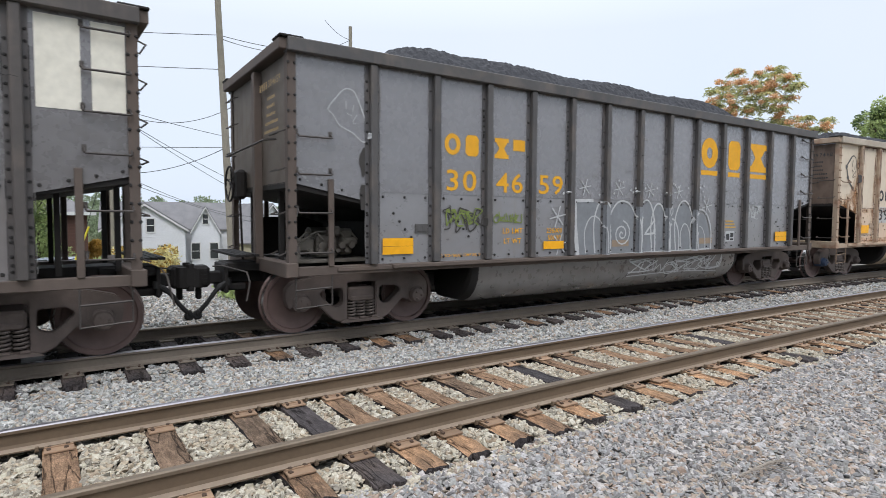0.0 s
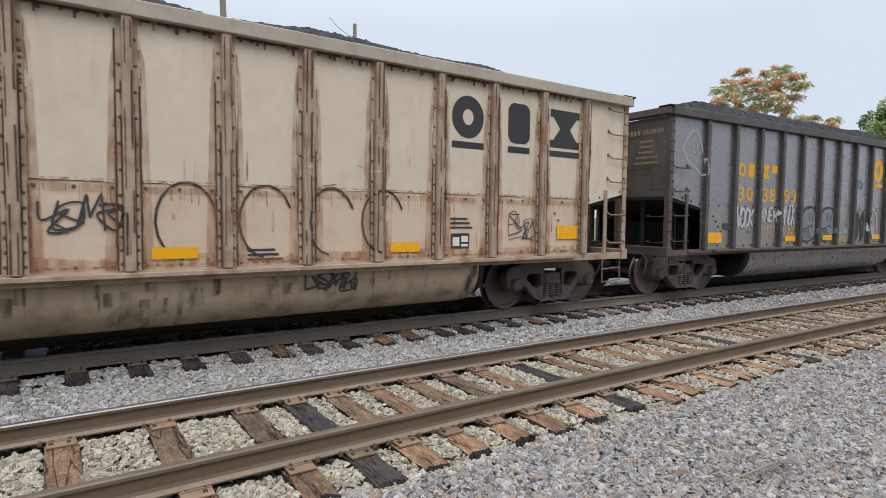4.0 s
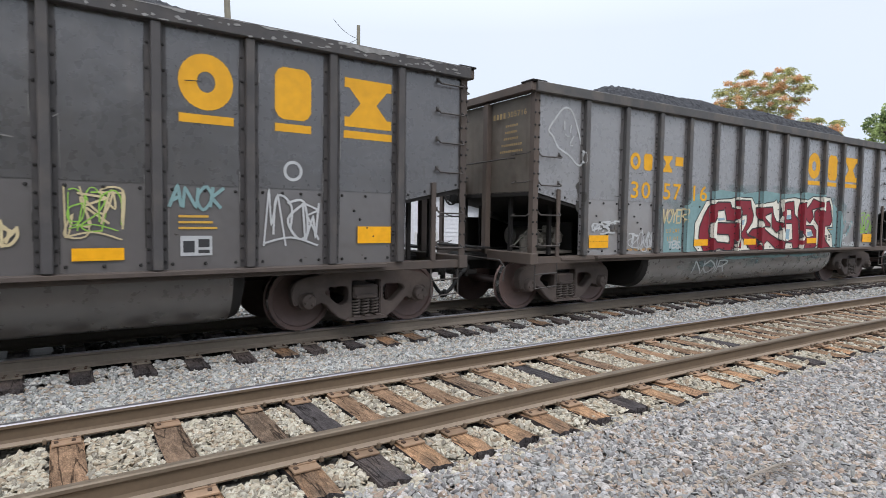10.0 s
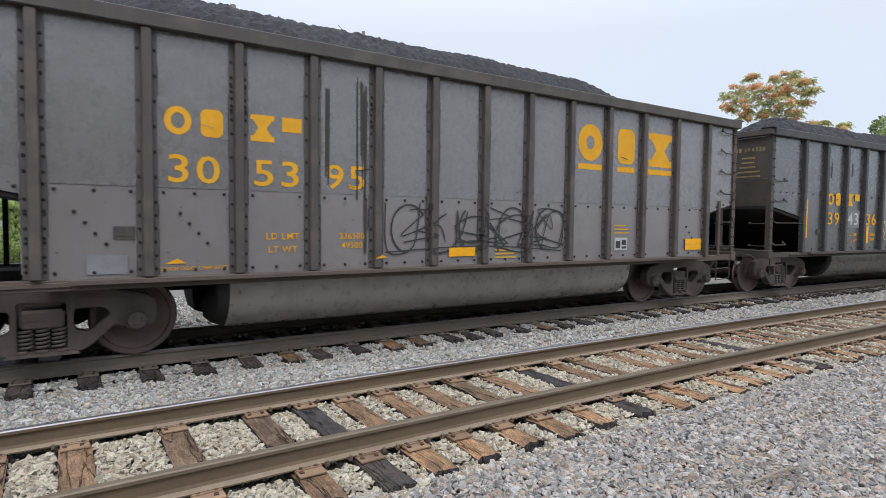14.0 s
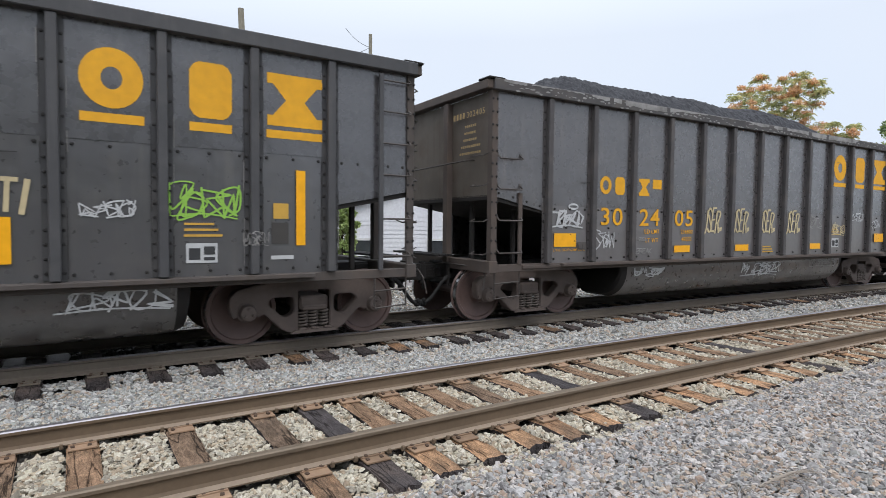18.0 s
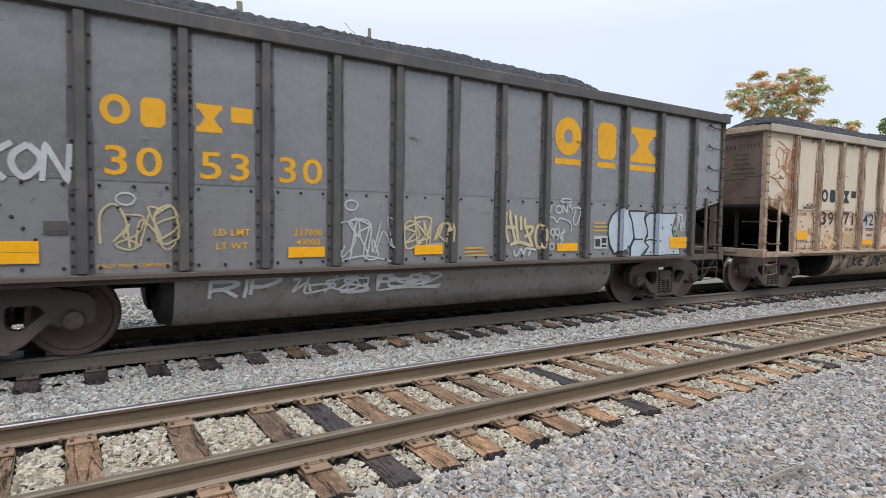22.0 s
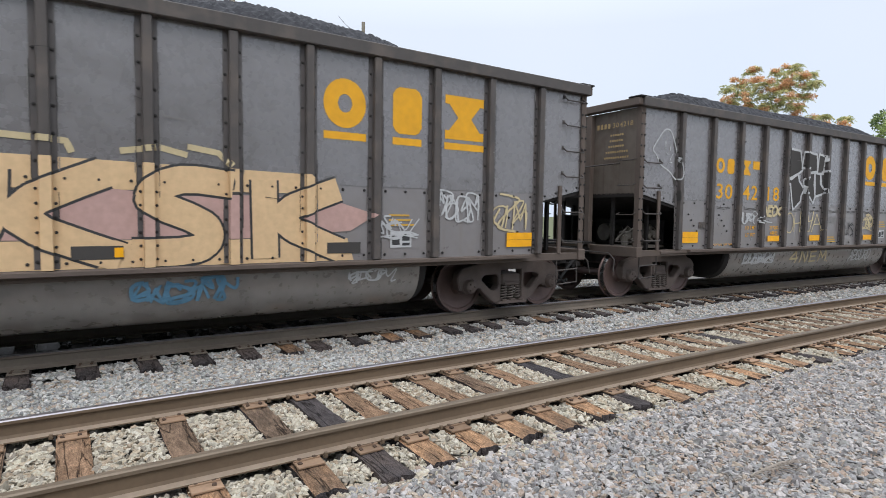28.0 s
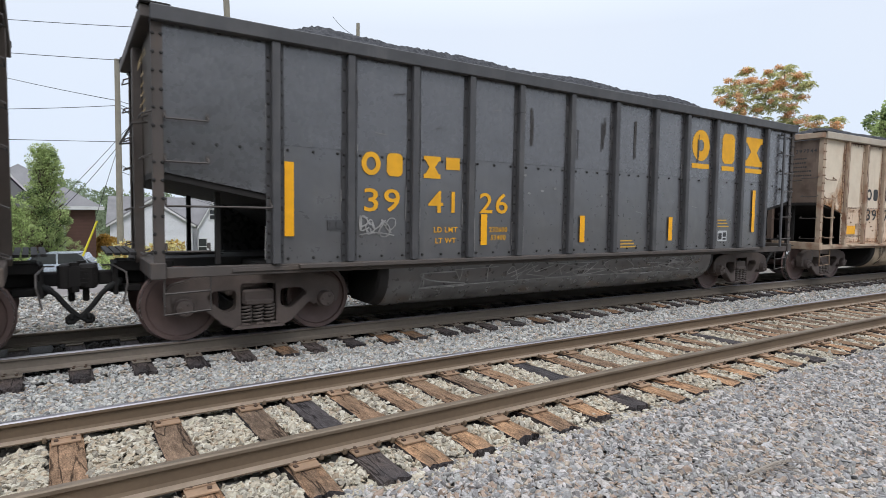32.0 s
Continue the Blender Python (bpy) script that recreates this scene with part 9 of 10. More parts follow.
def aloft(az, rise, dist):
    return (*spot(az, dist), 1.71 + rise * dist)


# poles and cables
x, y = spot(14.9, 25)
pole(x, y, -1.2, 11.5, 0.15, "tall leaning grey-brown timber utility pole", lean=(-0.47, 0))
x, y = spot(5.02, 30)
pole(x, y, -1.6, 10.1, 0.132, "straight weathered timber utility pole")
x, y = spot(25.9, 36)
pole(x, y, -2, 15.3, 0.13, "slim grey timber utility pole")
TOP_A, TOP_B, TOP_C = lambda r: aloft(13.95, r, 25), lambda r: aloft(5.05, r, 30), lambda r: aloft(25.9, r, 36)
for a, b, sag in ((aloft(-9, 0.245, 34), TOP_A(0.29), 0.1), (TOP_A(0.29), TOP_C(0.285), 0.35), (TOP_A(0.285), TOP_C(0.3), 0.7), (aloft(-9, 0.205, 34), TOP_A(0.236), 0.1), (aloft(-9, 0.125, 34), TOP_B(0.158), 0.1),
                  (TOP_B(0.16), aloft(15, 0.178, 30), 0.7), (TOP_B(0.165), aloft(16, 0.125, 34), 0.1), (aloft(-9, 0.09, 34), aloft(16, 0.113, 30), 0.05), (TOP_B(0.157), aloft(16, 0.035, 36), 0.15), (TOP_B(0.157), aloft(16, 0.05, 36), 0.15),
                  (TOP_B(0.065), aloft(14.2, 0.11, 26), 0.35), (TOP_B(0.06), aloft(17, -0.01, 50), 0.2), (TOP_B(0.07), aloft(17, 0.0, 50), 0.5), (aloft(-9, 0.2, 50), TOP_B(0.165), 0.2), (TOP_C(0.3), aloft(23.5, 0.33, 36), 0.2), (aloft(-0.5, -0.01, 42), aloft(6.9, 0.152, 31), 0.1), (aloft(-0.3, -0.02, 42), aloft(6.9, 0.148, 31), 0.3)):
    cable(a, b, sag)
cable(TOP_B(0.1), aloft(2.25, -0.068, 30), 0.0, 0.012)
bm = bmesh.new()
tube(bm, [aloft(3.3, -0.0157, 30), aloft(2.21, -0.068, 30)], 0.045, 8)
tagged(new("guy_wire_guard", mesh_of(bm, "guy_wire_guard", YELLOW_GUARD)), "bright yellow plastic guard on a guy wire", "wire guard")

# houses of the town, on lower ground
def on(az, dist, z, *args, **kw):
    x, y = spot(az, dist)
    return house("house", x, y, z, *args, **kw)


on(7.5, 60.5, -5.0, 6.6, 5, 5.55, 7.75, -7, SIDING, "white clapboard two-storey house with a grey roof", [(-1.75, 2.4, 0.8, 1.65), (1.45, 2.4, 0.8, 1.65), (0.45, 5.3, 0.6, 1.15), (-1.7, 0.3, 0.8, 1.5), (1.5, 0.3, 0.8, 1.5)])
on(9.3, 64.5, -5.0, 6.4, 11.0, 5.5, 7.95, 82, SIDING, "long white clapboard house block with a broad grey roof", [])
on(12.5, 61, -5.0, 2.5, 1.2, 5.3, 7.6, -12, SIDING, "small white cross gable of the house", [(0.0, 6.0, 0.45, 0.9), (-0.9, 2.6, 0.7, 1.5), (0.75, 2.6, 0.7, 1.5)])
on(16.2, 74, -5.5, 5.0, 9, 6.0, 8.6, 20, SIDING, "pale grey gabled house further back", [(0.2, 5.6, 0.6, 1.1)])
on(20.3, 60, -5.0, 7.0, 9, 4.2, 6.0, 60, surface("buff_stucco", (0.5, 0.45, 0.33), 0.9), "low buff house with a brown roof", [])
on(29.6, 30, -2.0, 9.0, 6, 4.0, 5.6, -24, SIDING, "white clapboard building close behind the track", [(-2.4, 1.5, 0.9, 1.4), (1.2, 1.5, 0.9, 1.4)])
x, y = spot(-2.1, 50)
hip_house(x, y, -3.8, 7.9, 11, 5.75, 8.6, 4, BRICK, "dark red brick house with white trim and a grey hipped roof")
on(-10, 40, -3.0, 8.0, 10, 5.0, 7.5, 10, SIDING, "white clapboard house by the street", [])


# trees and shrubs
x, y = spot(-0.3, 36)
tree(x, y, -2.0, 6.9, 1.35, [(LEAF, 0.9), (LEAF_DARK, 0.2)], "slim dense green young tree by the street", 3, clumps=90, per=300, leaf=0.09, low=0.12, cone=True)
for n, (az, d, h, s, mats) in enumerate(((-3.2, 34, 4.3, 1.3, [(LEAF, 0.9)]), (-5.0, 37, 5.6, 1.5, [(LEAF, 0.9), (LEAF_DARK, 0.2)]), (3.9, 47, 3.2, 1.0, [(LEAF_GOLD, 1.0)]), (9.5, 110, 9.5, 2.0, [(LEAF_DARK, 1.0)]), (20.6, 66, 10.0, 3.0, [(LEAF_DARK, 0.8), (LEAF, 0.5)]),
                                      (23.5, 22, 3.3, 0.45, [(LEAF, 1.0)]))):
    x, y = spot(az, d)
    tree(x, y, ground_z(x, y) - (2.5 if d > 60 else 0.0), h, s, mats, "leafy green garden tree or bush in the town", 20 + n, clumps=34, per=190, leaf=0.08 + 0.002 * d, low=0.15)


def shrub(az, d, wide, high, mats, label, seed):
    x, y = spot(az, d)
    s = tagged(new("shrub"), label, "shrub")
    s.location = (x, y, ground_z(x, y))
    r = random.Random(seed)
    spots = [(wide * r.uniform(-1, 1), 0.5 * r.uniform(-1, 1), high * r.uniform(0.25, 0.85), 0.38) for _ in range(22)]
    bm = bmesh.new()
    for p in spots[:12]:
        tube(bm, [(p[0] * 0.3, 0, 0), (p[0], p[1], p[2])], 0.014, 5)
    part("stems", bm, BARK, s)
    for n, (m, share) in enumerate(mats):
        leaf_cloud("foliage", spots[: max(2, int(len(spots) * share))], 150, 0.13, m, seed + n, s)


shrub(7.4, 24, 0.95, 1.35, [(LEAF_OLIVE, 1.0), (LEAF_GOLD, 0.5)], "bushy olive and russet shrub behind the train", 5)
shrub(5.0, 25, 0.4, 1.0, [(LEAF, 1.0)], "low green shrub behind the train", 6)
shrub(22.0, 18, 2.6, 0.9, [(LEAF, 1.0)], "long green weeds along the far side", 7)

# the tree with seed clusters over the train
CLUMPS = [(61.7, 0.228, 9), (60.6, 0.212, 13), (59.9, 0.204, 8), (61.7, 0.208, 17), (62.7, 0.207, 14), (60.8, 0.193, 16), (60.2, 0.182, 12), (61.9, 0.191, 18), (63.0, 0.191, 19), (63.8, 0.2, 16), (64.5, 0.188, 15),
          (62.3, 0.172, 18), (63.4, 0.174, 20), (64.4, 0.172, 19), (65.2, 0.171, 13), (61.5, 0.168, 11), (63.2, 0.156, 13), (64.7, 0.228, 11), (63.6, 0.222, 11), (64.3, 0.215, 14), (65.3, 0.212, 15), (66.0, 0.215, 8),
          (64.7, 0.201, 14), (65.8, 0.199, 13), (66.3, 0.202, 7), (65.7, 0.185, 10), (64.9, 0.152, 15), (65.9, 0.15, 15), (66.6, 0.14, 14), (67.1, 0.152, 6), (67.5, 0.135, 8), (68.3, 0.135, 9), (68.7, 0.148, 6)]


def fronds(name, clumps, per, length, mat, seed, parent, label=""):
    """Arching leaf stalks with pairs of narrow leaflets, spread from each clump (x, y, z, radius)."""
    r = np.random.default_rng(seed)
    c = np.repeat(np.array(clumps), per, axis=0)
    n = len(c)
    az, tip = r.uniform(0, 2 * math.pi, n), r.uniform(-0.15, 0.75, n)
    d = np.stack([np.cos(az) * np.cos(tip), np.sin(az) * np.cos(tip), np.sin(tip)], 1)
    side = np.stack([-np.sin(az), np.cos(az), np.zeros(n)], 1)
    start = c[:, :3] + d * (c[:, 3] * r.uniform(0.05, 0.75, n))[:, None]
    size = length * r.uniform(0.65, 1.25, n)
    verts = []
    for k in range(8):
        f = 0.16 + 0.12 * k
        on = start + d * (size * f)[:, None] - np.array([0, 0, 1.0]) * (size * 0.62 * f * f)[:, None]
        for q in (-1, 1):
            a = side * q * 0.85 + d * 0.45 - np.array([0, 0, 1.0]) * r.uniform(0.1, 0.7, n)[:, None]
            a /= np.linalg.norm(a, axis=1, keepdims=True)
            b = np.cross(a, r.normal(size=(n, 3)))
            b /= np.linalg.norm(b, axis=1, keepdims=True) + 1e-9
            ln = (size * 0.4 * (1 - 0.5 * abs(f - 0.5)) * r.uniform(0.7, 1.2, n))[:, None]
            verts.append(np.stack([on, on + a * ln * 0.45 + b * ln * 0.2, on + a * ln, on + a * ln * 0.45 - b * ln * 0.2], 1))
    v = np.concatenate(verts)
    q = 4 * np.arange(len(v))[:, None]
    tris = np.concatenate([q + [0, 1, 2], q + [0, 2, 3]], 1).reshape(-1, 3)
    return part(name, numpy_mesh(name, v.reshape(-1, 3), tris, mat), mat, parent, label)


def seed_tree():
    """Limbs that fork from clump to clump, arching fronds and flat-topped clusters of winged seeds."""
    t = tagged(new("tree"), "green tree hung with orange-brown seed clusters", "tree")
    bx, by = spot(64.0, 47)
    t.location = (bx, by, -3.2)
    r = random.Random(9)
    heart = []
    for az, rise, size in CLUMPS:
        x, y, z = aloft(az, rise - 0.002, 47 + r.uniform(-1.8, 1.8))
        heart.append((x - bx, y - by, z + 3.2, size * 0.052))
    bm = bmesh.new()
    tube(bm, [(0, 0, 0), (0.1, 0, 3), (-0.1, 0.1, 6), (0, 0, 8.6)], 0.2, 9)
    part("trunk", bm, BARK, t)
    joined = [(0.0, 0.0, 8.5), (-0.05, 0.05, 7.4)]
    for p in sorted(heart, key=lambda p: math.dist(p[:3], (0, 0, 8.6))):
        low = [q for q in joined if q[2] < p[2] + 0.1] or joined
        a = min(low, key=lambda q: math.dist(p[:3], q))
        far = math.dist(p[:3], (0, 0, 8.6))
        bm = bmesh.new()
        tube(bm, [a, ((a[0] + p[0]) / 2 + r.uniform(-0.1, 0.1), (a[1] + p[1]) / 2 + r.uniform(-0.1, 0.1), (a[2] + p[2]) / 2 - 0.08), p[:3]], max(0.012, 0.05 - 0.01 * far), 5)
        part("bough", bm, BARK, t)
        joined.append(p[:3])
    spots = [(x + r.uniform(-0.4, 0.4) * s, y + r.uniform(-0.5, 0.5) * s, z + r.uniform(-0.5, 0.2) * s, s * r.uniform(0.15, 0.35)) for x, y, z, s in heart for _ in range(5)]
    fronds("crown", spots, 8, 0.42, LEAF_SUMAC, 91, t)
    fronds("crown", spots[::2], 8, 0.42, LEAF_OLIVE, 93, t)
    # the clusters stand out of the crown, most of them on its open side
    for n, (x, y, z, s) in enumerate(heart):
        for _ in range(r.randint(0, 2) + (s > 0.7)):
            a, out = 3.6 + r.uniform(-1.7, 1.7), 0.55 * s + 0.12
            cx, cy, cz = x + out * math.cos(a), y + out * math.sin(a), z + r.uniform(-0.45, 0.45) * s
            c = [(cx + r.uniform(-0.24, 0.24), cy + r.uniform(-0.24, 0.24), cz + r.uniform(-0.08, 0.08), r.uniform(0.1, 0.17)) for _ in range(6)]
            tagged(leaf_cloud("seed_head", c, 34, 0.11, LEAF_RUST, 92 + 7 * n, t, droop=0.2, long=1.1), kind="stuff")


seed_tree()
x, y = spot(73.0, 50)
tree(x, y, -3, 12.6, 2.6, [(LEAF, 0.9), (LEAF_DARK, 0.4)], "full green tree beyond the railway", 11, clumps=70, per=380, leaf=0.2, low=0.3)


# wooded hill
def hill():
    r = random.Random(12)
    spots = []
    for i in range(640):
        az = r.uniform(-14, 30)
        d = r.uniform(170, 300)
        top = 0.03 + 0.014 * max(0.0, min(1.0, (6.5 - az) / 5)) + 0.003 * math.sin(az * 1.7) if az < 14 else 0.017 + 0.003 * math.sin(az * 2)
        spots.append((*spot(az, d), 1.71 + d * (top - r.uniform(0.0, 0.06)) - 2.0, r.uniform(1.8, 4)))
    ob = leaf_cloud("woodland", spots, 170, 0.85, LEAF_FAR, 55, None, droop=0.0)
    tagged(ob, "distant wooded hillside in haze-lightened green", "woodland", kind="stuff")


hill()


def wood_behind():
    """Unseen trees, added to close the place behind the camera and darken what the car sides mirror."""
    r = random.Random(14)
    spots = [(r.uniform(-70, 12), r.uniform(-36, -27), r.uniform(0.5, 9.0) + 1.5 * math.sin(k * 0.7), r.uniform(1.2, 2.4)) for k in range(330)]
    ob = leaf_cloud("woodland", spots, 110, 0.7, LEAF_DARK, 56, None, droop=0.0)
    tagged(ob, "unseen dull green trees added across the yard to darken reflections", "woodland", kind="stuff")


wood_behind()


# parked car
def parked_car():
    c = tagged(new("parked_car"), "silver-blue car parked on the street", "car")
    x, y = spot(1.2, 33)
    c.matrix_basis = pose(x, y, ground_z(x, y) + 0.02, 0, 0, -14)
    def shell(bm):
        sec = [(-2.15, 0.45, 0.62), (-2.1, 0.3, 0.85), (-1.2, 0.25, 0.95), (1.2, 0.25, 0.95), (2.0, 0.3, 0.9), (2.15, 0.42, 0.7)]
        rings = [[bm.verts.new((px, s * w, z)) for s, w, z in ((-1, 0.86, lo), (-1, 0.9, (lo + hi) / 2), (-1, 0.82, hi), (1, 0.82, hi), (1, 0.9, (lo + hi) / 2), (1, 0.86, lo))] for px, lo, hi in sec]
        for a, b in zip(rings, rings[1:]):
            for i in range(6):
                bm.faces.new((a[i], a[(i + 1) % 6], b[(i + 1) % 6], b[i]))
        bm.faces.new(rings[0]), bm.faces.new(rings[-1][::-1])
    bm = bmesh.new()
    shell(bm)
    part("body", bm, CAR_BLUE, c, smooth=True)
    bm = bmesh.new()
    for outline, w in (([(-1.7, 0.93), (-1.0, 1.42), (0.5, 1.45), (1.25, 0.93)], 0.72),):
        prism_y(bm, outline, -w, w)
    part("window_glass", bm, PANE, c)
    bm = bmesh.new()
    prism_y(bm, [(-1.05, 1.42), (-0.9, 1.46), (0.4, 1.49), (0.55, 1.45)], -0.7, 0.7)
    roof = part("roof", bm, CAR_BLUE, c)
    for px in (-1.72, -0.35, 0.95):
        bm = bmesh.new()
        prism_y(bm, [(px, 0.92), (px + 0.08, 0.92), (px + 0.08 + (0.5 if px < -1 else -0.3 if px > 0.5 else 0), 1.43), (px + (0.5 if px < -1 else -0.3 if px > 0.5 else 0), 1.43)], -0.735, 0.735)
        part("pillar", bm, CAR_BLUE, c)
    for px in (-1.35, 1.35):
        for s in (-1, 1):
            bm = bmesh.new()
            lathe_y(bm, [(0.2, s * 0.92), (0.31, s * 0.91), (0.32, s * 0.8), (0.2, s * 0.7)], 18, px, 0.32)
            wheel = part("wheel", bm, RUBBER, c)
            bm = bmesh.new()
            lathe_y(bm, [(0.05, s * 0.93), (0.2, s * 0.925), (0.2, s * 0.91)], 14, px, 0.32)
            part("rim", bm, SPRING, wheel)


parked_car()



# ---- sleepers ----
rng = random.Random(4)


def tie_mesh(seed, mat):
    r = random.Random(seed)
    bm = bmesh.new()
    nx, ny = 5, 14
    w, length = 0.238, 2.72
    grid = []
    for j in range(ny + 1):
        y = -length / 2 + length * j / ny
        row = []
        for i in range(nx + 1):
            x = -w / 2 + w * i / nx
            z = -0.006 * r.random() - (0.004 + 0.018 * r.random() if i in (0, nx) else 0)
            if j in (0, ny):
                z -= 0.012 * r.random()
            row.append(bm.verts.new((x + 0.004 * (r.random() - 0.5), y + (0.05 * (r.random() - 0.5) if j in (0, ny) else 0), z)))
        grid.append(row)
    for j in range(ny):
        for i in range(nx):
            bm.faces.new((grid[j][i], grid[j][i + 1], grid[j + 1][i + 1], grid[j + 1][i]))
    edge = [*grid[0], *[g[-1] for g in grid[1:]], *grid[-1][-2::-1], *[g[0] for g in grid[-2:0:-1]]]
    low = [bm.verts.new((v.co.x, v.co.y, -0.18)) for v in edge]
    n = len(edge)
    for k in range(n):
        bm.faces.new((edge[k], low[k], low[(k + 1) % n], edge[(k + 1) % n]))
    me = mesh_of(bm, "sleeper", mat)
    # sides and ends take the black timber, darker than the top
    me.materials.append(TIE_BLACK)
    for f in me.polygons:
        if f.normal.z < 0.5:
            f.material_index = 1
    return me


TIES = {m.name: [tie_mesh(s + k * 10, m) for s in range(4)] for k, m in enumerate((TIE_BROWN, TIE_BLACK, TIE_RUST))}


def plate_build(bm):
    box(bm, -0.105, 0.105, -0.205, 0.195, 0, 0.016, 0.003)
    box(bm, -0.1, 0.1, -0.105, -0.085, 0.016, 0.026)
    box(bm, -0.1, 0.1, 0.085, 0.105, 0.016, 0.026)


def spike_build(bm):
    box(bm, -0.009, 0.009, -0.009, 0.009, 0, 0.018)
    box(bm, -0.015, 0.015, -0.024, 0.013, 0.014, 0.029, 0.004)


def clip_build(bm):
    box(bm, -0.016, 0.016, -0.1, 0.1, -0.022, -0.006, 0.003)
    box(bm, -0.014, 0.014, -0.108, -0.08, -0.01, 0.024, 0.004)
    box(bm, -0.014, 0.014, 0.08, 0.108, -0.01, 0.024, 0.004)


PLATE = shared("tie_plate", plate_build, PLATE_RUST)
SPIKE = shared("spike", spike_build, SPIKE_RUST)
CLIP = shared("rail_anchor", clip_build, RAIL_RUST)
TIE_SPOTS = []
NEAR_TIES = [0.07, 0.82, 1.55, 2.05, 2.48, 2.94, 3.435, 3.9, 4.4, 4.98, 5.54, 5.97, 6.63, 7.145, 7.72, 8.25, 8.765, 9.475, 9.9, 10.31]
FAR_TIES = [-0.4, 0.255, 0.915, 1.525, 2.145, 2.695, 3.115, 3.715, 4.315, 4.835, 5.41, 5.83, 6.29, 6.94, 7.485]
BLACK_NEAR = (2.05, 4.98, 8.765)
BROWN_NEAR = (0.82, 1.55, 3.9, 5.97)


def tie_row(known, lo, hi):
    """The sleepers of one track: those whose place is known and evenly laid ones to both sides."""
    left = [known[0] - 0.53 * k + rng.uniform(-0.05, 0.05) for k in range(1, int((known[0] - lo) / 0.53))]
    right = [known[-1] + 0.51 * k + rng.uniform(-0.05, 0.05) for k in range(1, int((hi - known[-1]) / 0.51))]
    return left[::-1] + known + right


def build_ties(y0, known, near):
    for x in tie_row(known, -17.3, 44.3):
        if near:
            mat = TIE_BLACK if x in BLACK_NEAR else TIE_BROWN if x in BROWN_NEAR else TIE_RUST if x in known else rng.choice((TIE_BROWN, TIE_BLACK, TIE_RUST, TIE_RUST, TIE_RUST))
        else:
            mat = rng.choice((TIE_BROWN, TIE_BLACK, TIE_BLACK))
        close = -2.2 < x < 23
        h = heading(x) + rng.uniform(-0.012, 0.012)
        along = rng.uniform(-0.06, 0.06)
        y = y0 + GAUGE / 2 + bend(x)
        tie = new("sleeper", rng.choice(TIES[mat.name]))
        tone = {TIE_BLACK: "black creosoted", TIE_BROWN: "weathered brown", TIE_RUST: "rust-stained"}[mat]
        tagged(tie, tone + " split timber sleeper bedded in ballast", "railway sleeper", "sleepers of the " + ("near" if near else "far") + " track")
        tie.matrix_basis = pose(x - along * math.sin(h), y + along * math.cos(h), -0.2, 0, 0, math.degrees(h))
        TIE_SPOTS.append((x, y, h))
        for side in (-1, 1):
            p = part("tie_plate", PLATE, PLATE_RUST if near else RAIL_GREY, tie, at=(rng.uniform(-0.008, 0.008), side * GAUGE / 2 - along, 0.002))
            if (near or side < 0) and close:
                for sx, sy in ((-0.06, -0.088), (0.06, -0.088), (-0.06, 0.088), (0.06, 0.088), (-0.07, -0.145), (0.05, -0.15)):
                    if rng.random() < 0.9:
                        s = part("spike", SPIKE, SPIKE_RUST, p, at=(sx, sy, rng.uniform(-0.004, 0.006)))
                        s.rotation_euler.z = (math.pi if sy > 0 else 0) + math.pi + rng.uniform(-0.3, 0.3)
                if near:
                    for off in (-0.15, 0.15):
                        if rng.random() < 0.6:
                            part("rail_anchor", CLIP, RAIL_RUST, p, at=(off, 0, 0.02))


build_ties(NEAR_Y, NEAR_TIES, True)
build_ties(FAR_Y, FAR_TIES, False)


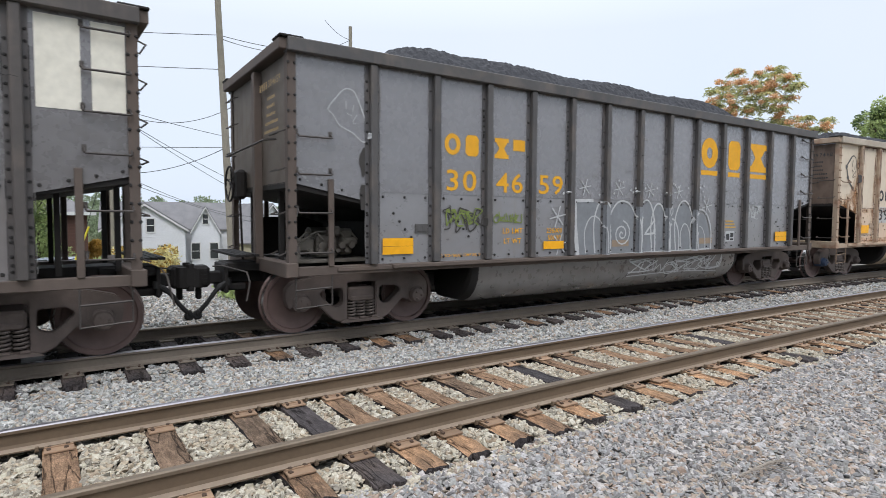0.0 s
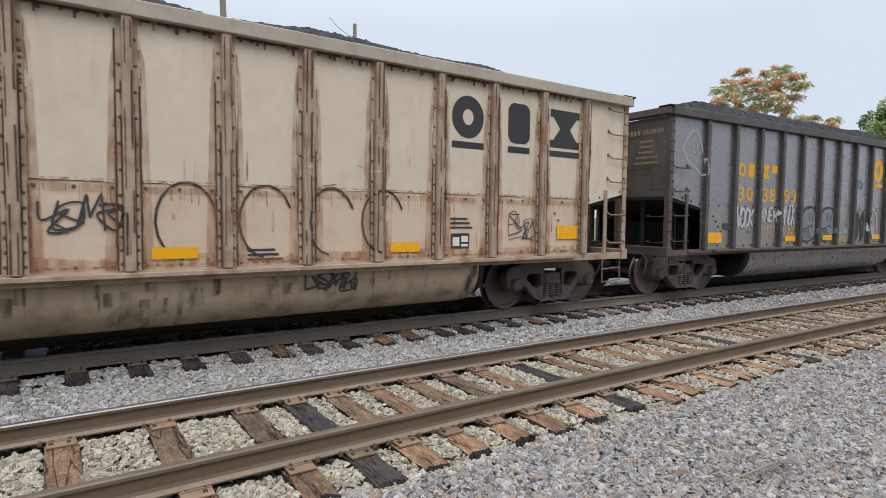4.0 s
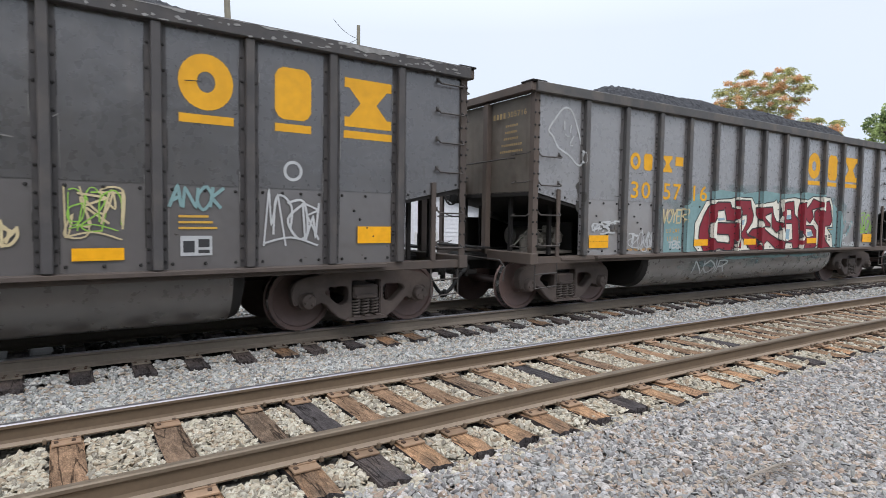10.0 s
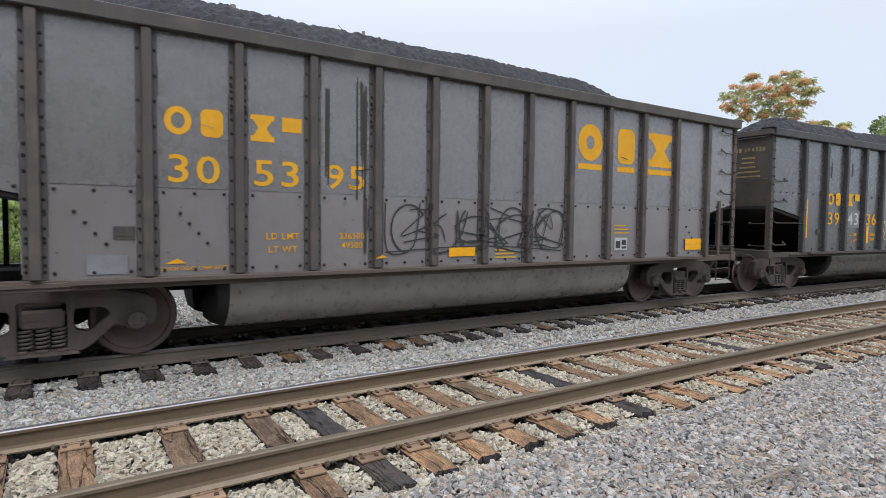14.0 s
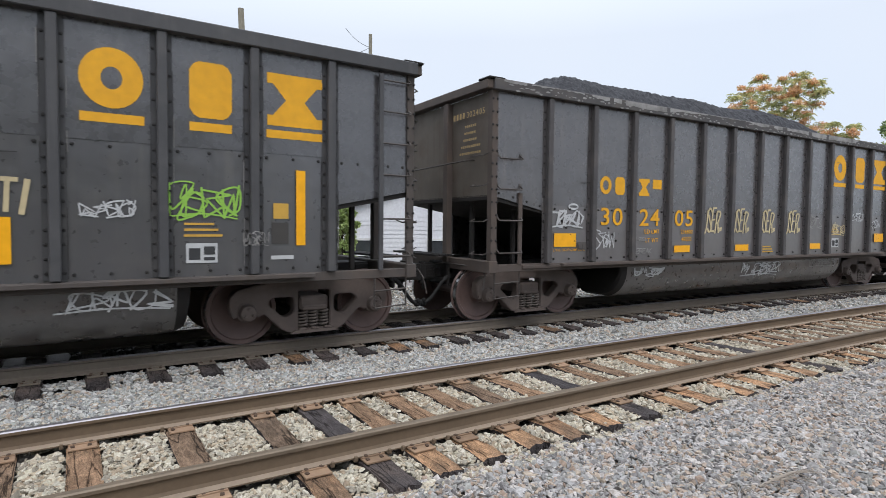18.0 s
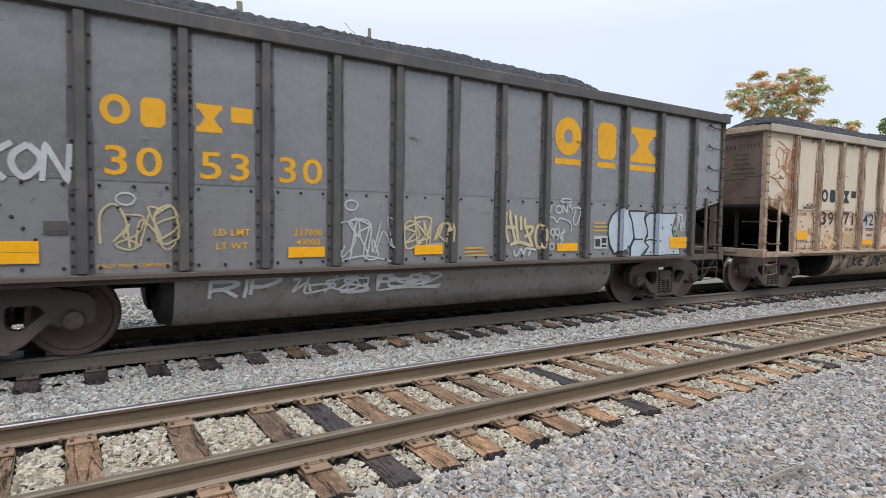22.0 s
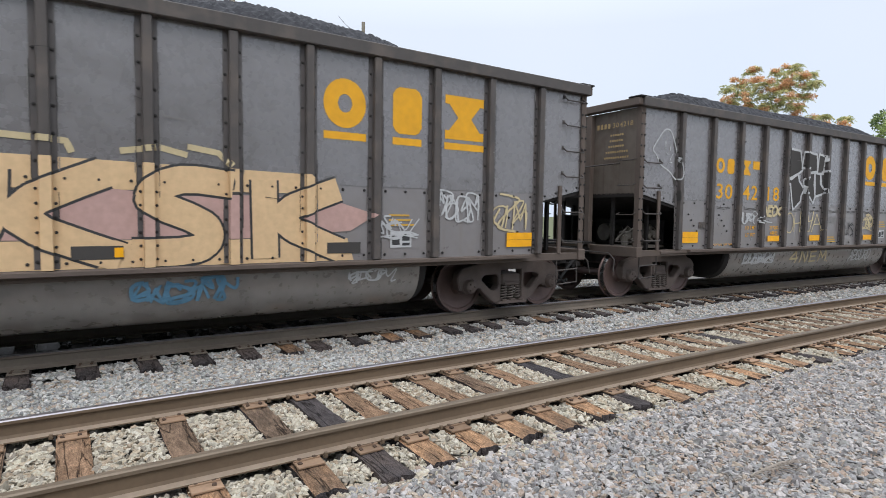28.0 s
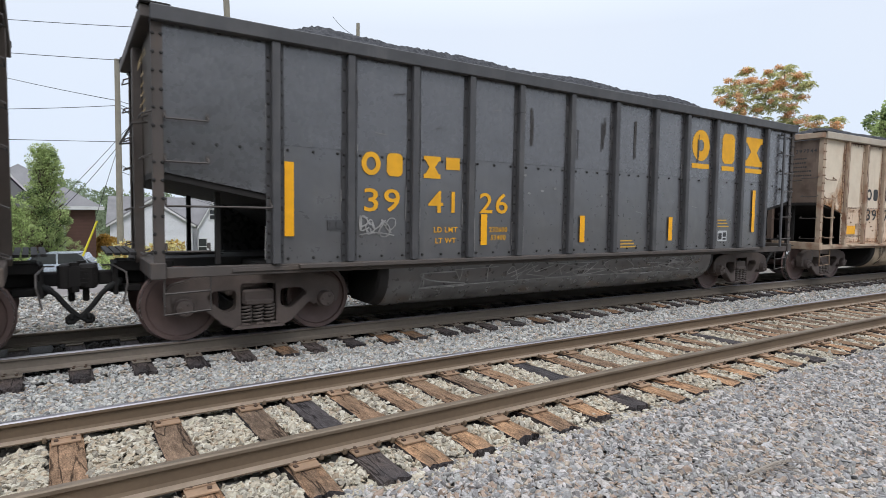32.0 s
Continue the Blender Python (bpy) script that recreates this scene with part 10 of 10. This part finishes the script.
# ---- ballast stones ----
def stones(name, count, area, mat, lo, hi, seed, label, base_z, keep):
    r = np.random.default_rng(seed)
    x = r.uniform(area[0], area[1], count)
    d = r.uniform(area[2], area[3], count)
    ok = keep(x, d)
    x, d = x[ok], d[ok]
    y = d - 0.5 * CURVE * x * x
    # not on the sleepers or the rails
    free = np.ones(len(x), bool)
    for tx, ty, th in TIE_SPOTS:
        u = (x - tx) * math.cos(th) + (y - ty) * math.sin(th)
        v = -(x - tx) * math.sin(th) + (y - ty) * math.cos(th)
        free &= ~((abs(u) < 0.135) & (abs(v) < 1.37)) | (r.random(len(x)) < 0.015)
    for ry in (NEAR_Y, NEAR_Y + GAUGE, FAR_Y, FAR_Y + GAUGE):
        free &= abs(d - ry) > 0.085
    x, y, d = x[free], y[free], d[free]
    n = len(x)
    size = r.uniform(lo, hi, n) * r.uniform(0.75, 1.15, n)
    g = 1.618
    ico = np.array([(-1, g, 0), (1, g, 0), (-1, -g, 0), (1, -g, 0), (0, -1, g), (0, 1, g), (0, -1, -g), (0, 1, -g), (g, 0, -1), (g, 0, 1), (-g, 0, -1), (-g, 0, 1)], float) / 1.8
    tri = np.array([(0, 11, 5), (0, 5, 1), (0, 1, 7), (0, 7, 10), (0, 10, 11), (1, 5, 9), (5, 11, 4), (11, 10, 2), (10, 7, 6), (7, 1, 8),
                    (3, 9, 4), (3, 4, 2), (3, 2, 6), (3, 6, 8), (3, 8, 9), (4, 9, 5), (2, 4, 11), (6, 2, 10), (8, 6, 7), (9, 8, 1)])
    v = ico[None] * (1 + r.uniform(-0.14, 0.18, (n, 12, 1))) + r.uniform(-0.16, 0.16, (n, 12, 3))
    for _ in range(6):  # broken faces
        face = r.normal(size=(n, 3))
        face /= np.linalg.norm(face, axis=1, keepdims=True)
        over = np.einsum("nki,ni->nk", v, face) - r.uniform(0.36, 0.75, n)[:, None]
        v = v - np.clip(over, 0, None)[:, :, None] * face[:, None]
    v *= np.stack([r.uniform(1.0, 1.75, n), r.uniform(0.85, 1.3, n), r.uniform(0.42, 0.75, n)], 1)[:, None]
    q = r.normal(size=(n, 4)) * [1, 0.28, 0.28, 1]
    q /= np.linalg.norm(q, axis=1, keepdims=True)
    w, a, b, c = q.T
    R = np.stack([1 - 2 * (b * b + c * c), 2 * (a * b - w * c), 2 * (a * c + w * b), 2 * (a * b + w * c), 1 - 2 * (a * a + c * c), 2 * (b * c - w * a),
                  2 * (a * c - w * b), 2 * (b * c + w * a), 1 - 2 * (a * a + b * b)], 1).reshape(n, 3, 3)
    v = np.einsum("nij,nkj->nki", R, v) * (size / 2)[:, None, None]
    z = base_z(x, d) + r.uniform(-0.35, 0.3, n) * size * 0.5
    v += np.stack([x, y, z], 1)[:, None]
    tris = (tri[None] + 12 * np.arange(n)[:, None, None]).reshape(-1, 3)
    tagged(new(name, numpy_mesh(name, v.reshape(-1, 3), tris, mat)), label, "ballast", kind="stuff")


def bed_level(x, d):
    z = np.full(len(x), -0.235)
    z = np.where(d < -0.5, -0.262 - 0.035 * np.clip(-0.7 - d, 0, 3.0), z)
    z = np.where((d > 2.0) & (d < 3.6), -0.268, z)
    return z + 0.012 * np.sin(3.1 * x + 2.0 * d) * np.cos(2.3 * d)


def in_view(x, d):
    y = d - 0.5 * CURVE * x * x
    az = np.degrees(np.arctan2(x, y + 4.2))
    return (az > -6) & (az < 78) & (np.hypot(x, y + 4.2) > 3.2)


out_of_way = lambda x, d: ~in_view(x, d)
near_only = lambda x, d: in_view(x, d) & (np.hypot(x, d + 4.2) < 8.5)
mid_only = lambda x, d: in_view(x, d) & (np.hypot(x, d + 4.2) >= 8.2) & (np.hypot(x, d + 4.2) < 15)
far_only = lambda x, d: in_view(x, d) & (np.hypot(x, d + 4.2) >= 14.7)
# the sooty band is stone whose colour carries the train's shade
shoulder, crib, six_foot, sooty, beyond = (-3.6, -0.55), (-0.7, 2.1), (2.0, 4.0), (4.0, 6.7), (6.7, 14.2)
for label, band, mat, dens, big in (("grey and blue-grey crushed stone along the near track", shoulder, STONE_GREY, 0.98, 1.02), ("buff crushed stone between the sleepers", crib, STONE_WARM, 1.0, 1.0),
                               ("pale grey crushed stone between the two tracks", six_foot, STONE_PALE, 0.95, 1.0),
                               ("crushed stone under the train, darkened for its shade", sooty, STONE_SHADED, 0.5, 1.0)):
    for reach, rule, per, lo, hi in (((-1.5, 9), near_only, 1750, 0.034, 0.074), ((0, 15), mid_only, 900, 0.044, 0.084), ((8, 26), far_only, 330, 0.05, 0.09)):
        area = (*reach, *band)
        stones("ballast", int(per * dens * (reach[1] - reach[0]) * (band[1] - band[0])), area, mat, lo * big, hi * big, int(per + 10 * band[1]), label, bed_level, rule)
stones("ballast", 21000, (-1, 16, *beyond), STONE_PALE, 0.045, 0.085, 77, "pale grey crushed stone behind the train", lambda x, d: np.where(d > 7.4, -0.25 - 0.22 * np.minimum(d - 7.4, 1.5), -0.235), in_view)

for label, band, mat in (("grey crushed stone along the near track", (-7.0, -0.6), STONE_GREY), ("buff crushed stone between the sleepers", crib, STONE_WARM), ("pale grey crushed stone between the two tracks", six_foot, STONE_PALE),
                         ("crushed stone under the train, darkened for its shade", sooty, STONE_SHADED)):
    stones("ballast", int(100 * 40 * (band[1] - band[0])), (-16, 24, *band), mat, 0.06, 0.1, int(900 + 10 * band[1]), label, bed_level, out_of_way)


def twigs():
    """A dead branch with side twigs, a tuft of dry stems and a flat scrap lying on the stones."""
    dry = surface("dry_stem", (0.33, 0.29, 0.245), 0.9, other=(0.19, 0.16, 0.13), bump=0.3)
    r = random.Random(31)
    z = -0.262
    t = tagged(new("dead_branch"), "dry pale dead branch lying on the ballast", "branch")
    t.matrix_basis = pose(4.66, -2.02, z, 0, 0, -22)
    bm = bmesh.new()
    tube(bm, [(-0.28, -0.06, -0.01), (-0.12, -0.03, 0.02), (0.08, 0.03, 0.03), (0.26, 0.07, 0.015)], 0.011, 6)
    part("stem", bm, dry, t)
    for k in range(13):
        a, b = r.uniform(-0.26, 0.2), r.uniform(-0.7, 0.8)
        bm = bmesh.new()
        ln = r.uniform(0.12, 0.3)
        tube(bm, [(a, a * 0.25 - 0.01, 0.02), (a + ln * 0.5 * math.cos(b), a * 0.25 + ln * 0.5 * math.sin(b), 0.04), (a + ln * math.cos(b), a * 0.25 + ln * math.sin(b), 0.015)], 0.0035, 5)
        part("twig", bm, dry, t)
    g = tagged(new("dry_grass_tuft"), "small tuft of dry brown stems in the ballast", "dry grass")
    g.location = (4.16, -1.94, z - 0.02)
    for k in range(16):
        a, ln = r.uniform(0, 6.28), r.uniform(0.05, 0.13)
        bm = bmesh.new()
        tube(bm, [(0, 0, 0), (ln * 0.5 * math.cos(a), ln * 0.5 * math.sin(a), 0.05), (ln * math.cos(a), ln * math.sin(a), 0.03)], 0.0022, 4)
        part("stem", bm, dry, g)


twigs()


# ---- the train rolls by ----
def rolled(t):
    """Metres that the train has gone at t seconds."""
    u = (t - 16) / 16
    return 6.1711 * t + 0.3929 * (u ** 2 - 1) - 2.0504 * (u ** 3 + 1) - 0.125 * (u ** 4 - 1) + 1.1373 * (u ** 5 + 1)


def on_track(x):
    """The pose of a car with its middle at x, both trucks on the rails."""
    a, b = Vector((x - PIN, TRAIN_Y + bend(x - PIN), 0)), Vector((x + PIN, TRAIN_Y + bend(x + PIN), 0))
    m = (a + b) / 2
    return pose(m.x, m.y, 0, 0, 0, math.degrees(math.atan2(b.y - a.y, b.x - a.x)))


def motions():
    for car, place, shift in CARS:
        walk(car, [(k * 0.4, on_track(START_X + place * PITCH + shift - rolled(k * 0.4))) for k in range(81)])
    turns = [(k * 0.1, -math.degrees(rolled(k * 0.1) / WHEEL_R)) for k in range(321)]
    for car, axle, x in AXLES:
        walk(axle, [(t, pose(x, 0, WHEEL_R, 0, a, 0)) for t, a in turns])


motions()
